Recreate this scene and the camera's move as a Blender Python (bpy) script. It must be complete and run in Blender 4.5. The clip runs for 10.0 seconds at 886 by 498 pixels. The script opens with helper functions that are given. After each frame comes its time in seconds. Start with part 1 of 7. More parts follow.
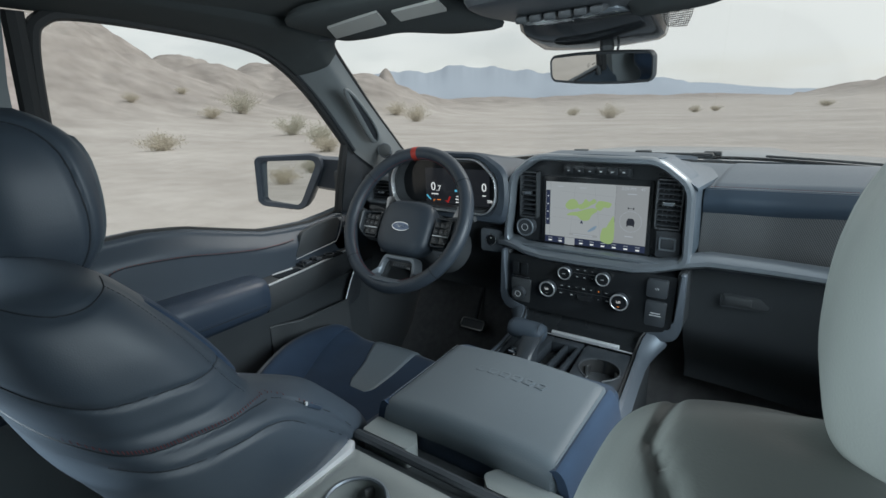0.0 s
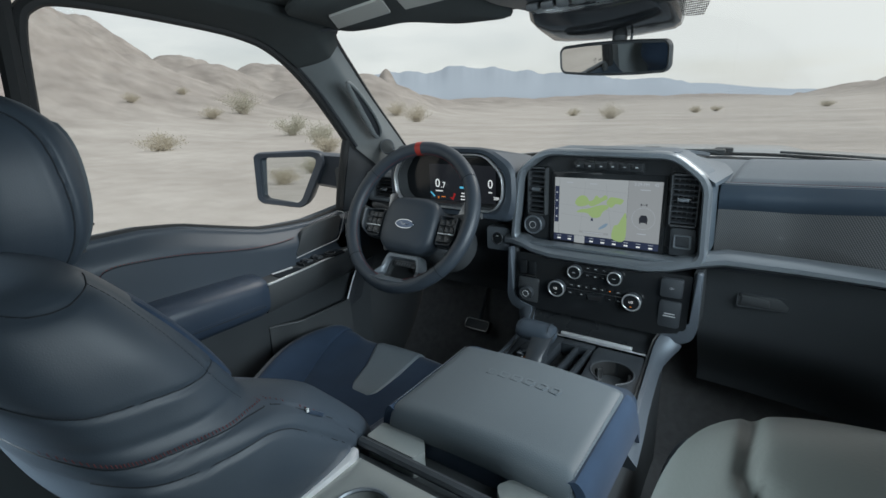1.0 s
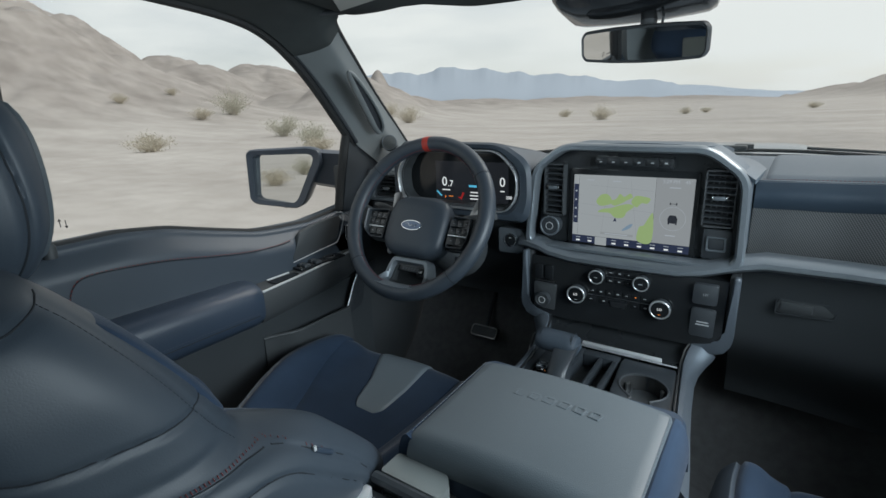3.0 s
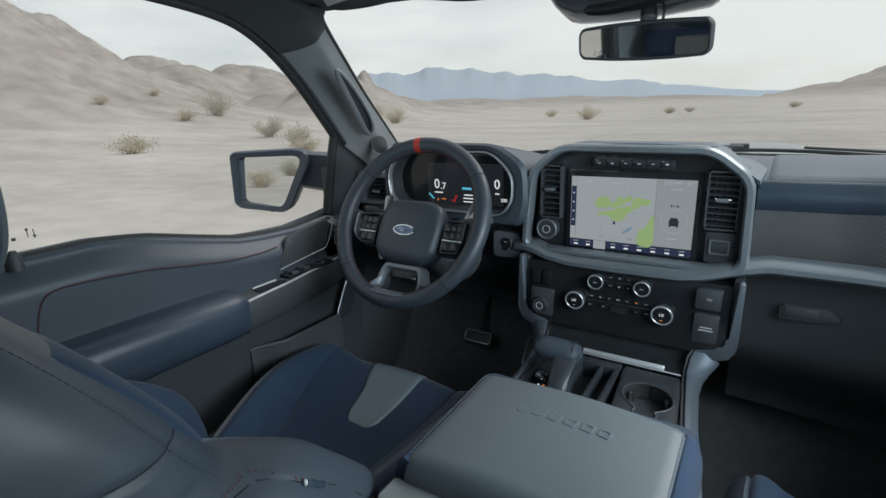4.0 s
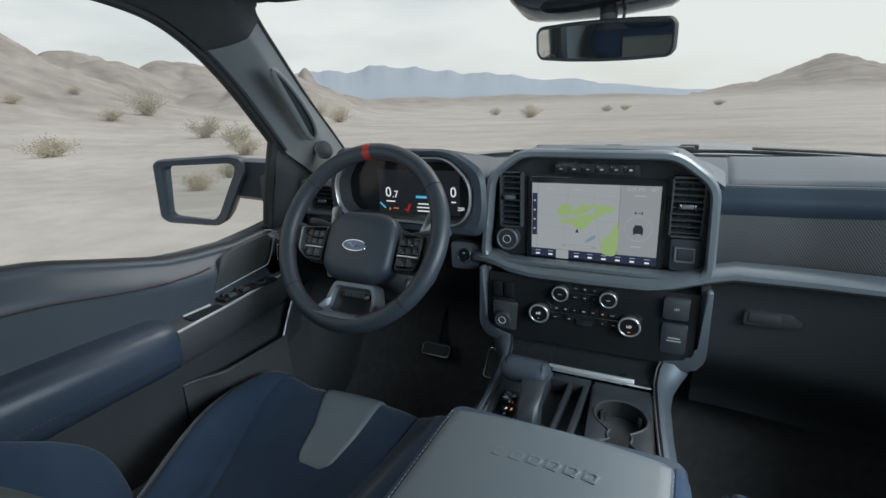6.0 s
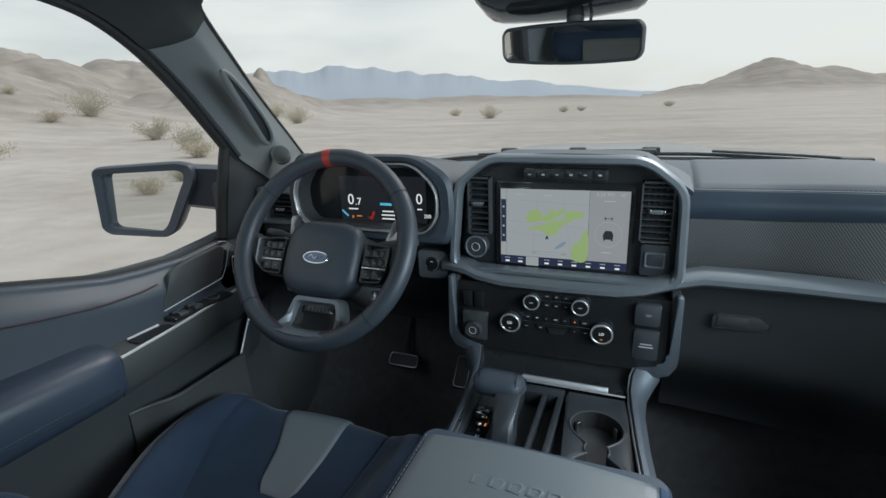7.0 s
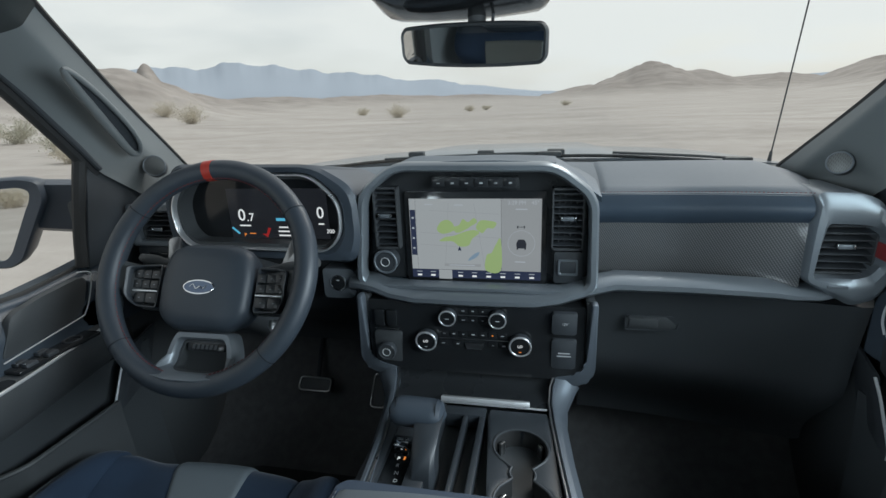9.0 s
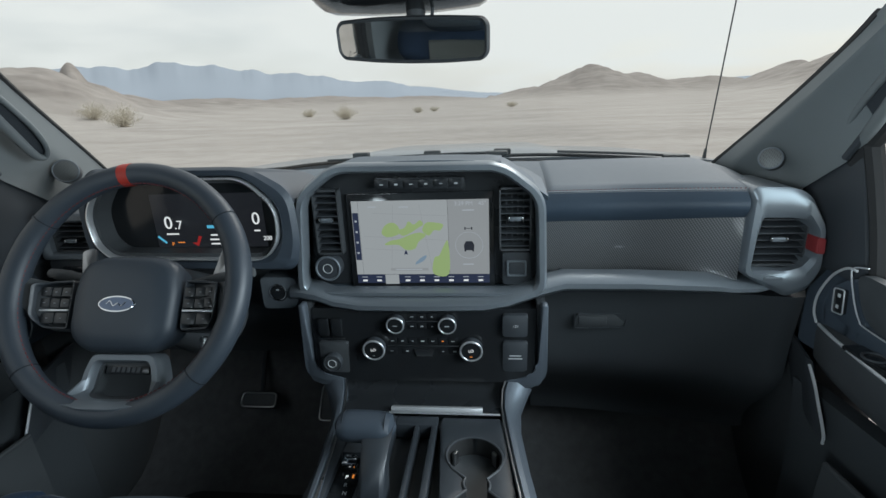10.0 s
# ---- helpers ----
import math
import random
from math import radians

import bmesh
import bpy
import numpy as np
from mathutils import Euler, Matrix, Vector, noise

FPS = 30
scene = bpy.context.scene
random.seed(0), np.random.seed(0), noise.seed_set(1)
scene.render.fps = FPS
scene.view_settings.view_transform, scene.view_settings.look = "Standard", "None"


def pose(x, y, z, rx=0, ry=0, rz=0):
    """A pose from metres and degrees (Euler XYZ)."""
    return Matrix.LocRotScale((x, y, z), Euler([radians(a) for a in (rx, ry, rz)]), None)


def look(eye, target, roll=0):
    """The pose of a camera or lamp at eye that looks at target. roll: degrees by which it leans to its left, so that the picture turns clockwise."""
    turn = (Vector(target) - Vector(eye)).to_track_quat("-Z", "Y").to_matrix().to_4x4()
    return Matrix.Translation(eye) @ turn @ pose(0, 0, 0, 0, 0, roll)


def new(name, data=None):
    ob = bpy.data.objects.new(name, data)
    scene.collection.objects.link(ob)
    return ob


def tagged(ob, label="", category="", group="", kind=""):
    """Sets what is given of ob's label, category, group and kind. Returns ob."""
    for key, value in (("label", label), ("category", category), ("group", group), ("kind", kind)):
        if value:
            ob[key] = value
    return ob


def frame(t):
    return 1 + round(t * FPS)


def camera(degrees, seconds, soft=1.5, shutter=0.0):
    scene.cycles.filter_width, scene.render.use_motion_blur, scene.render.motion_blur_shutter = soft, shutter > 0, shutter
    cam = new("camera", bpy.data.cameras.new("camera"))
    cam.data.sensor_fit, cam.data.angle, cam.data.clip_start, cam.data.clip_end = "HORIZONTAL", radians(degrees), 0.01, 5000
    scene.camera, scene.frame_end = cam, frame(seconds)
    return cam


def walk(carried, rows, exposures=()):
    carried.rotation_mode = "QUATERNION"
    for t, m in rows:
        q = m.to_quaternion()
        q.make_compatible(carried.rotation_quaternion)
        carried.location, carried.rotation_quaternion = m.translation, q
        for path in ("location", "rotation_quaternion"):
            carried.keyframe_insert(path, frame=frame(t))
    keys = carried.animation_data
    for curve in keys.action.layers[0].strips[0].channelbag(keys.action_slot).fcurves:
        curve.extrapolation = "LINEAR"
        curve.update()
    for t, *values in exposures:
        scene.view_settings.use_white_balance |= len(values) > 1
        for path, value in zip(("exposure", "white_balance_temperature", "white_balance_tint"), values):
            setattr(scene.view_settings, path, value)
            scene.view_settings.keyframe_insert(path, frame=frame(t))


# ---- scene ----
cam = camera(85.3, 10.0)
PATH = [
    (0, (0.389, 0.099, 1.691), (-0.736, 1.656, 1.135), -2.2),
    (0.5, (0.373, 0.11, 1.687), (-0.752, 1.664, 1.126), -2.2),
    (1, (0.355, 0.123, 1.674), (-0.771, 1.68, 1.12), -2.2),
    (1.5, (0.336, 0.138, 1.664), (-0.793, 1.695, 1.114), -2.3),
    (2, (0.313, 0.15, 1.658), (-0.811, 1.71, 1.106), -2.3),
    (2.5, (0.287, 0.162, 1.654), (-0.826, 1.729, 1.101), -2.2),
    (4, (0.228, 0.205, 1.654), (-0.832, 1.809, 1.102), -2.3),
    (4.5, (0.213, 0.223, 1.659), (-0.814, 1.845, 1.099), -2.4),
    (5, (0.199, 0.24, 1.658), (-0.788, 1.888, 1.101), -2.3),
    (5.5, (0.185, 0.257, 1.661), (-0.752, 1.933, 1.1), -2.4),
    (7, (0.143, 0.312, 1.671), (-0.595, 2.082, 1.102), -2.4),
    (7.5, (0.135, 0.33, 1.674), (-0.528, 2.129, 1.104), -2.4),
    (8, (0.131, 0.35, 1.679), (-0.452, 2.173, 1.101), -2.4),
    (8.5, (0.131, 0.371, 1.687), (-0.367, 2.215, 1.093), -2.5),
    (9, (0.131, 0.391, 1.68), (-0.271, 2.261, 1.094), -2.4),
    (9.5, (0.134, 0.412, 1.685), (-0.171, 2.294, 1.081), -2.4),
    (10, (0.137, 0.426, 1.673), (-0.07, 2.326, 1.085), -2.4),
]
walk(cam, [(t, look(eye, target, roll)) for t, eye, target, roll in PATH])

# ---- sky, sun ----
world = bpy.data.worlds.new("overcast_desert_sky")
scene.world = world
world.use_nodes = True
wn, wl = world.node_tree.nodes, world.node_tree.links
wn.clear()
w_out, w_bg = wn.new("ShaderNodeOutputWorld"), wn.new("ShaderNodeBackground")
w_sky = wn.new("ShaderNodeTexSky")
w_sky.sky_type, w_sky.sun_disc = "NISHITA", False
w_sky.sun_elevation, w_sky.sun_rotation = radians(45), radians(34)
w_sky.dust_density = 3.0
w_gain = wn.new("ShaderNodeVectorMath")
w_gain.operation, w_gain.inputs[1].default_value = "MULTIPLY", (0.11, 0.11, 0.11)
wl.new(w_sky.outputs[0], w_gain.inputs[0])
w_tc, w_map, w_noise = wn.new("ShaderNodeTexCoord"), wn.new("ShaderNodeMapping"), wn.new("ShaderNodeTexNoise")
w_map.inputs["Scale"].default_value = (1.0, 1.0, 4.5)
w_noise.inputs["Scale"].default_value, w_noise.inputs["Detail"].default_value = 1.6, 7
wl.new(w_tc.outputs["Generated"], w_map.inputs[0])
wl.new(w_map.outputs[0], w_noise.inputs["Vector"])
w_ramp = wn.new("ShaderNodeValToRGB")
w_ramp.color_ramp.elements[0].position, w_ramp.color_ramp.elements[1].position = 0.34, 0.60
w_ramp.color_ramp.elements[0].color = (0.42, 0.42, 0.42, 1)
w_ramp.color_ramp.elements[1].color = (1, 1, 1, 1)
wl.new(w_noise.outputs["Fac"], w_ramp.inputs[0])
w_mix = wn.new("ShaderNodeMix")
w_mix.data_type = "RGBA"
w_mix.inputs["B"].default_value = (0.875, 0.89, 0.895, 1)
wl.new(w_ramp.outputs[0], w_mix.inputs["Factor"])
wl.new(w_gain.outputs[0], w_mix.inputs["A"])
wl.new(w_mix.outputs["Result"], w_bg.inputs["Color"])
w_bg.inputs["Strength"].default_value = 1.0
wl.new(w_bg.outputs[0], w_out.inputs[0])

sun = new("sun", bpy.data.lights.new("sun", "SUN"))
sun.data.energy, sun.data.angle, sun.data.color = 1.9, radians(28), (1.0, 0.98, 0.95)
sun.matrix_world = look((2.6, 3.9, 4.7), (0, 0, 0))


def window_fill(name, at, target, w, h, watts, spread=180):
    """A lamp added inside a window's opening, stronger than the skylight there."""
    la = bpy.data.lights.new(name, "AREA")
    la.shape, la.size, la.size_y, la.energy, la.color = "RECTANGLE", w, h, watts, (0.78, 0.92, 1.0)
    la.spread = radians(spread)
    new(name, la).matrix_world = look(at, target)


window_fill("fill_right_window", (0.70, 0.72, 1.64), (-0.7, 1.00, 1.22), 0.78, 0.42, 5.5, 110)
# added to brighten the passenger seat and dashboard; the glass here is tinted
window_fill("fill_left_rear_window", (-0.73, -0.30, 1.66), (0.64, -0.02, 1.54), 0.90, 0.40, 38.0, 150)


# ---- materials ----
def material(name, color, rough=0.5, metal=0.0, grain=0.0, grain_scale=500.0, vary=0.15, vary_scale=6.0, spec=0.5, sheen=0.0, rough_vary=0.08, kind="noise", coat=0.0):
    m = bpy.data.materials.new(name)
    m.use_nodes = True
    n, l = m.node_tree.nodes, m.node_tree.links
    b = n["Principled BSDF"]
    b.inputs["Metallic"].default_value, b.inputs["Specular IOR Level"].default_value = metal, spec
    b.inputs["Coat Weight"].default_value = coat
    if sheen:
        b.inputs["Sheen Weight"].default_value, b.inputs["Sheen Roughness"].default_value = sheen, 0.4
    tc = n.new("ShaderNodeTexCoord")
    big = n.new("ShaderNodeTexNoise")
    big.inputs["Scale"].default_value, big.inputs["Detail"].default_value = vary_scale, 6
    l.new(tc.outputs["Object"], big.inputs["Vector"])
    mix = n.new("ShaderNodeMix")
    mix.data_type = "RGBA"
    mix.inputs["A"].default_value = (*[c * (1 - vary) for c in color], 1)
    mix.inputs["B"].default_value = (*[min(1, c * (1 + vary)) for c in color], 1)
    l.new(big.outputs["Fac"], mix.inputs["Factor"])
    l.new(mix.outputs["Result"], b.inputs["Base Color"])
    rr = n.new("ShaderNodeMapRange")
    rr.inputs["To Min"].default_value, rr.inputs["To Max"].default_value = max(0.02, rough - rough_vary), min(1, rough + rough_vary)
    l.new(big.outputs["Fac"], rr.inputs["Value"])
    l.new(rr.outputs[0], b.inputs["Roughness"])
    if grain:
        if kind == "leather":
            g = n.new("ShaderNodeTexVoronoi")
            g.feature = "DISTANCE_TO_EDGE"
            out = g.outputs["Distance"]
        else:
            g = n.new("ShaderNodeTexNoise")
            g.inputs["Detail"].default_value = 3
            out = g.outputs["Fac"]
        g.inputs["Scale"].default_value = grain_scale
        l.new(tc.outputs["Object"], g.inputs["Vector"])
        bump = n.new("ShaderNodeBump")
        bump.inputs["Strength"].default_value, bump.inputs["Distance"].default_value = grain, 0.0006
        l.new(out, bump.inputs["Height"])
        l.new(bump.outputs[0], b.inputs["Normal"])
    return m


def glowing(name, color, strength):
    m = bpy.data.materials.new(name)
    m.use_nodes = True
    b = m.node_tree.nodes["Principled BSDF"]
    b.inputs["Base Color"].default_value = (0.01, 0.01, 0.01, 1)
    b.inputs["Roughness"].default_value = 0.15
    b.inputs["Emission Color"].default_value, b.inputs["Emission Strength"].default_value = (*color, 1), strength
    return m


def clear_glass(name, tint, gloss=0.12):
    m = bpy.data.materials.new(name)
    m.use_nodes = True
    n, l = m.node_tree.nodes, m.node_tree.links
    n.clear()
    out, mix, tr, gl, fr = (n.new("ShaderNode" + k) for k in ("OutputMaterial", "MixShader", "BsdfTransparent", "BsdfGlossy", "Fresnel"))
    tr.inputs[0].default_value = (*tint, 1)
    gl.inputs["Roughness"].default_value = 0.01
    fr.inputs["IOR"].default_value = 1.25
    sc = n.new("ShaderNodeMath")
    sc.operation, sc.inputs[1].default_value = "MULTIPLY", gloss
    l.new(fr.outputs[0], sc.inputs[0])
    l.new(sc.outputs[0], mix.inputs[0])
    l.new(tr.outputs[0], mix.inputs[1])
    l.new(gl.outputs[0], mix.inputs[2])
    l.new(mix.outputs[0], out.inputs[0])
    return m


NAVY = material("navy_leather", (0.031, 0.047, 0.073), 0.38, 0, 0.35, 420, 0.14, 5, kind="leather")
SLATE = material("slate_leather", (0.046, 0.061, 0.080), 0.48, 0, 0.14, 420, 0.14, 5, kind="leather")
GREY = material("grey_leather", (0.092, 0.112, 0.127), 0.40, 0, 0.40, 420, 0.10, 5, kind="leather")
INSET_LEATHER = material("blue_grey_inset_leather", (0.155, 0.185, 0.210), 0.42, 0, 0.40, 420, 0.10, 5, kind="leather")
# passenger seat: slate leather paled with window sheen; driver's centre panel: true pale leather
PALE_SHEEN_LEATHER = material("pale_or_sheen_leather", (0.112, 0.122, 0.114), 0.42, 0, 0.12, 420, 0.10, 5, kind="leather")
WHEEL_LEATHER = material("wheel_leather", (0.036, 0.047, 0.061), 0.46, 0, 0.2, 520, 0.12, 5, kind="leather")
SUEDE = material("navy_suede", (0.029, 0.048, 0.082), 0.95, 0, 0.5, 900, 0.22, 14, spec=0.15, sheen=0.14)
NAVY_PAD = material("navy_dash_pad", (0.052, 0.076, 0.106), 0.45, 0, 0.25, 520, 0.10, 5, kind="leather")
DASH_TOP = material("dash_soft_skin", (0.096, 0.128, 0.160), 0.58, 0, 0.4, 700, 0.06, 4, kind="leather")
BLACK = material("black_moulded_plastic", (0.055, 0.061, 0.066), 0.55, 0, 0.4, 900, 0.15, 8)
GLOVE = material("black_glovebox_plastic", (0.046, 0.053, 0.059), 0.58, 0, 0.4, 900, 0.15, 8)
DARK = material("dark_grey_plastic", (0.046, 0.053, 0.061), 0.50, 0, 0.4, 900, 0.12, 8)
GLOSS = material("gloss_black_plastic", (0.017, 0.019, 0.021), 0.10, 0, 0, 1, 0.1, 10, rough_vary=0.04)
CONSOLE = material("dark_slate_console_plastic", (0.034, 0.041, 0.049), 0.42, 0, 0.3, 900, 0.12, 8)
REAR_PLATE = material("grey_satin_console_plate", (0.26, 0.28, 0.275), 0.36, 0.1, 0.2, 1200, 0.08, 8)
PIANO = material("dull_gloss_black", (0.024, 0.027, 0.030), 0.28, 0, 0, 1, 0.1, 10)
SATIN = material("satin_grey_trim", (0.225, 0.256, 0.285), 0.30, 0.50, 0.1, 1500, 0.06, 5)
RAIL = material("blue_grey_satin_rail", (0.135, 0.160, 0.190), 0.38, 0.40, 0.1, 1500, 0.06, 5)
BRIGHT = material("bright_satin_metal", (0.72, 0.74, 0.76), 0.34, 0.55, 0, 1, 0.05, 20)
KNOB_RING = material("knurled_knob_metal", (0.80, 0.82, 0.84), 0.30, 0.75, 0, 1, 0.05, 20)
PEDAL = material("grey_worn_pedal_rubber", (0.06, 0.068, 0.076), 0.45, 0, 0.4, 500, 0.2, 40)
SATIN_DARK = material("satin_dark_trim", (0.19, 0.215, 0.24), 0.40, 0.4, 0.1, 1500, 0.06, 5)
CHROME = material("bright_chrome", (0.72, 0.74, 0.76), 0.12, 1.0, 0, 1, 0.03, 9, rough_vary=0.04)
RED = material("red_leather_mark", (0.42, 0.035, 0.022), 0.5, 0, 0.3, 700, 0.1, 20, kind="leather")
RED_TAG = material("dull_red_tag", (0.26, 0.035, 0.038), 0.4, 0, 0, 1, 0.1, 20)
RED_THREAD = material("red_thread", (0.16, 0.034, 0.036), 0.8, 0, 0, 1, 0.2, 90)
GREY_THREAD = material("grey_thread", (0.17, 0.19, 0.21), 0.8, 0, 0, 1, 0.2, 90)
DULL_THREAD = material("dull_grey_thread", (0.12, 0.135, 0.15), 0.8, 0, 0, 1, 0.2, 90)
SLATE_THREAD = material("slate_thread", (0.020, 0.027, 0.036), 0.8, 0, 0, 1, 0.2, 90)
SEAM = material("seam_shadow_thread", (0.012, 0.016, 0.022), 0.8, 0, 0, 1, 0.2, 90)
HEADLINER = material("charcoal_headliner_cloth", (0.056, 0.063, 0.064), 0.95, 0, 0.7, 800, 0.12, 30, spec=0.1)
PILLAR = material("charcoal_pillar_trim", (0.185, 0.205, 0.212), 0.62, 0, 0.5, 700, 0.08, 8)
CARPET = material("black_carpet", (0.13, 0.132, 0.137), 1.0, 0, 1.0, 600, 0.3, 40, spec=0.05)
RUBBER = material("black_rubber_seal", (0.026, 0.027, 0.028), 0.7, 0, 0.2, 600, 0.1, 20)
METAL_GREY = material("brushed_grey_metal", (0.35, 0.36, 0.37), 0.30, 1.0, 0, 1, 0.08, 30)
PAINT = material("pale_blue_grey_car_paint", (0.12, 0.145, 0.17), 0.30, 0.0, 0, 1, 0.04, 3, coat=0.4)
LABEL = material("grey_paper_label", (0.38, 0.38, 0.36), 0.7, 0, 0, 1, 0.06, 12)
INK = material("dark_print", (0.05, 0.05, 0.05), 0.7, 0, 0, 1, 0.1, 60)
PALE_PRINT = material("pale_print", (0.55, 0.57, 0.58), 0.6, 0, 0, 1, 0.06, 60)
EMBLEM_BLUE = material("deep_blue_enamel", (0.13, 0.17, 0.25), 0.3, 0.2, 0, 1, 0.05, 60)
MIRROR = material("mirror_silver", (0.80, 0.82, 0.82), 0.015, 1.0, 0, 1, 0.01, 3, rough_vary=0.005)
GLASS = clear_glass("window_glass", (0.95, 0.97, 0.96))
TINTED = clear_glass("tinted_privacy_glass", (0.30, 0.33, 0.32), 0.3)

CARBON = material("carbon_weave", (0.060, 0.063, 0.065), 0.30, 0.1, 0, 1, 0.1, 3, coat=0.7)


def weave(m, pitch):
    """2 x 2 twill: diagonal bands broken by a finer band across."""
    n, l = m.node_tree.nodes, m.node_tree.links
    b = n["Principled BSDF"]
    tc = n.new("ShaderNodeTexCoord")
    waves = []
    for turn, k in ((radians(33), 1.0), (radians(-57), 1.0)):
        mp, w = n.new("ShaderNodeMapping"), n.new("ShaderNodeTexWave")
        mp.inputs["Rotation"].default_value = (0, turn, 0)
        w.bands_direction = "X"
        w.inputs["Scale"].default_value = k * 0.314 / pitch
        w.inputs["Distortion"].default_value = 0.0
        l.new(tc.outputs["Object"], mp.inputs[0])
        l.new(mp.outputs[0], w.inputs["Vector"])
        waves.append(w)
    part_ = n.new("ShaderNodeMapRange")
    part_.inputs["To Min"].default_value = 0.55
    l.new(waves[1].outputs["Fac"], part_.inputs["Value"])
    mul = n.new("ShaderNodeMath")
    mul.operation = "MULTIPLY"
    l.new(waves[0].outputs["Fac"], mul.inputs[0])
    l.new(part_.outputs[0], mul.inputs[1])
    mix = n.new("ShaderNodeMix")
    mix.data_type = "RGBA"
    mix.inputs["A"].default_value, mix.inputs["B"].default_value = (0.075, 0.079, 0.082, 1), (0.24, 0.246, 0.25, 1)
    l.new(mul.outputs[0], mix.inputs["Factor"])
    l.new(mix.outputs["Result"], b.inputs["Base Color"])
    bump = n.new("ShaderNodeBump")
    bump.inputs["Strength"].default_value, bump.inputs["Distance"].default_value = 0.12, 0.0005
    l.new(mul.outputs[0], bump.inputs["Height"])
    l.new(bump.outputs[0], b.inputs["Normal"])


weave(CARBON, 0.0038)

SCREEN_PALE = glowing("screen_pale_map", (0.60, 0.66, 0.69), 0.47)
SCREEN_SIDE = glowing("screen_side_panel", (0.56, 0.61, 0.64), 0.42)
SCREEN_GREEN = glowing("screen_green", (0.44, 0.62, 0.27), 0.56)
SCREEN_BLUE = glowing("screen_water_blue", (0.34, 0.50, 0.66), 0.46)
SCREEN_NAVY = glowing("screen_navy", (0.035, 0.050, 0.11), 0.5)
SCREEN_INK = glowing("screen_ink", (0.03, 0.035, 0.05), 0.5)
SCREEN_GREYLINE = glowing("screen_grey_line", (0.40, 0.45, 0.50), 0.8)
GLOW_WHITE = glowing("display_white", (0.85, 0.9, 0.92), 0.8)
GLOW_CYAN = glowing("display_cyan", (0.10, 0.50, 0.75), 0.8)
GLOW_ORANGE = glowing("display_orange", (0.9, 0.28, 0.05), 0.8)
GLOW_RED = glowing("display_red", (0.35, 0.02, 0.02), 0.7)
GLOW_DIM = glowing("display_dim", (0.012, 0.014, 0.018), 0.8)


# ---- mesh tools ----
def V(*a):
    return Vector(a)


def finish(bm, sharp=38):
    bmesh.ops.recalc_face_normals(bm, faces=bm.faces[:])
    lim = radians(sharp)
    for f in bm.faces:
        f.smooth = True
    for e in bm.edges:
        if len(e.link_faces) == 2 and e.calc_face_angle(0) > lim:
            e.smooth = False


def part(name, bm, mat, parent=None, label="", sharp=38):
    finish(bm, sharp)
    me = bpy.data.meshes.new(name)
    bm.to_mesh(me)
    bm.free()
    me.materials.append(mat)
    ob = new(name, me)
    if parent is not None:
        ob.parent = parent
        if parent.type == "EMPTY":
            ob.matrix_parent_inverse = Matrix.Translation(-parent.location)
    if label:
        ob["label"] = label
    return ob


def thing(name, label, category, at, group="", kind=""):
    ob = new(name)
    ob.empty_display_size = 0.05
    ob.location = at
    return tagged(ob, label, category, group, kind)


def solo(name, bm, mat, label, category, group="", kind="", sharp=38):
    return tagged(part(name, bm, mat, None, "", sharp), label, category, group, kind)


def B():
    return bmesh.new()


def box(bm, c, s, bev=0.0, rot=None, seg=2):
    m = Matrix.Translation(c) @ (rot.to_4x4() if rot is not None else Matrix()) @ Matrix.Diagonal((*s, 1))
    vs = bmesh.ops.create_cube(bm, size=1, matrix=m)["verts"]
    if bev:
        es = list({e for v in vs for e in v.link_edges})
        bmesh.ops.bevel(bm, geom=es, offset=bev, segments=seg, profile=0.5, affect="EDGES")


def span(bm, a, b, bev=0.0, seg=2):
    """A box from its low corner to its high corner."""
    box(bm, [(p + q) / 2 for p, q in zip(a, b)], [abs(q - p) for p, q in zip(a, b)], bev, None, seg)


def rounded(pts, r, n=4):
    """A closed outline with its corners rounded."""
    out, k = [], len(pts)
    for i in range(k):
        p, a, b = Vector(pts[i]), Vector(pts[i - 1]), Vector(pts[(i + 1) % k])
        u, w = (a - p), (b - p)
        d = min(r, u.length * 0.45, w.length * 0.45)
        s, e = p + u.normalized() * d, p + w.normalized() * d
        for j in range(n + 1):
            t = j / n
            out.append(tuple((1 - t) ** 2 * s + 2 * t * (1 - t) * p + t * t * e))
    return out


def XZ(a, b, d):
    return V(a, d, b)


def XY(a, b, d):
    return V(a, b, d)


def YZ(a, b, d):
    return V(d, a, b)


def prism(bm, pts, d0, d1, f=XZ, bev=0.0, seg=2):
    lo = [bm.verts.new(f(a, b, d0)) for a, b in pts]
    hi = [bm.verts.new(f(a, b, d1)) for a, b in pts]
    k = len(pts)
    bm.faces.new(lo)
    bm.faces.new(hi[::-1])
    for i in range(k):
        bm.faces.new((lo[i], hi[i], hi[(i + 1) % k], lo[(i + 1) % k]))
    if bev:
        es = [e for v in (lo, hi) for i in range(k) for e in [bm.edges.get((v[i], v[(i + 1) % k]))] if e]
        bmesh.ops.bevel(bm, geom=es, offset=bev, segments=seg, profile=0.5, affect="EDGES")


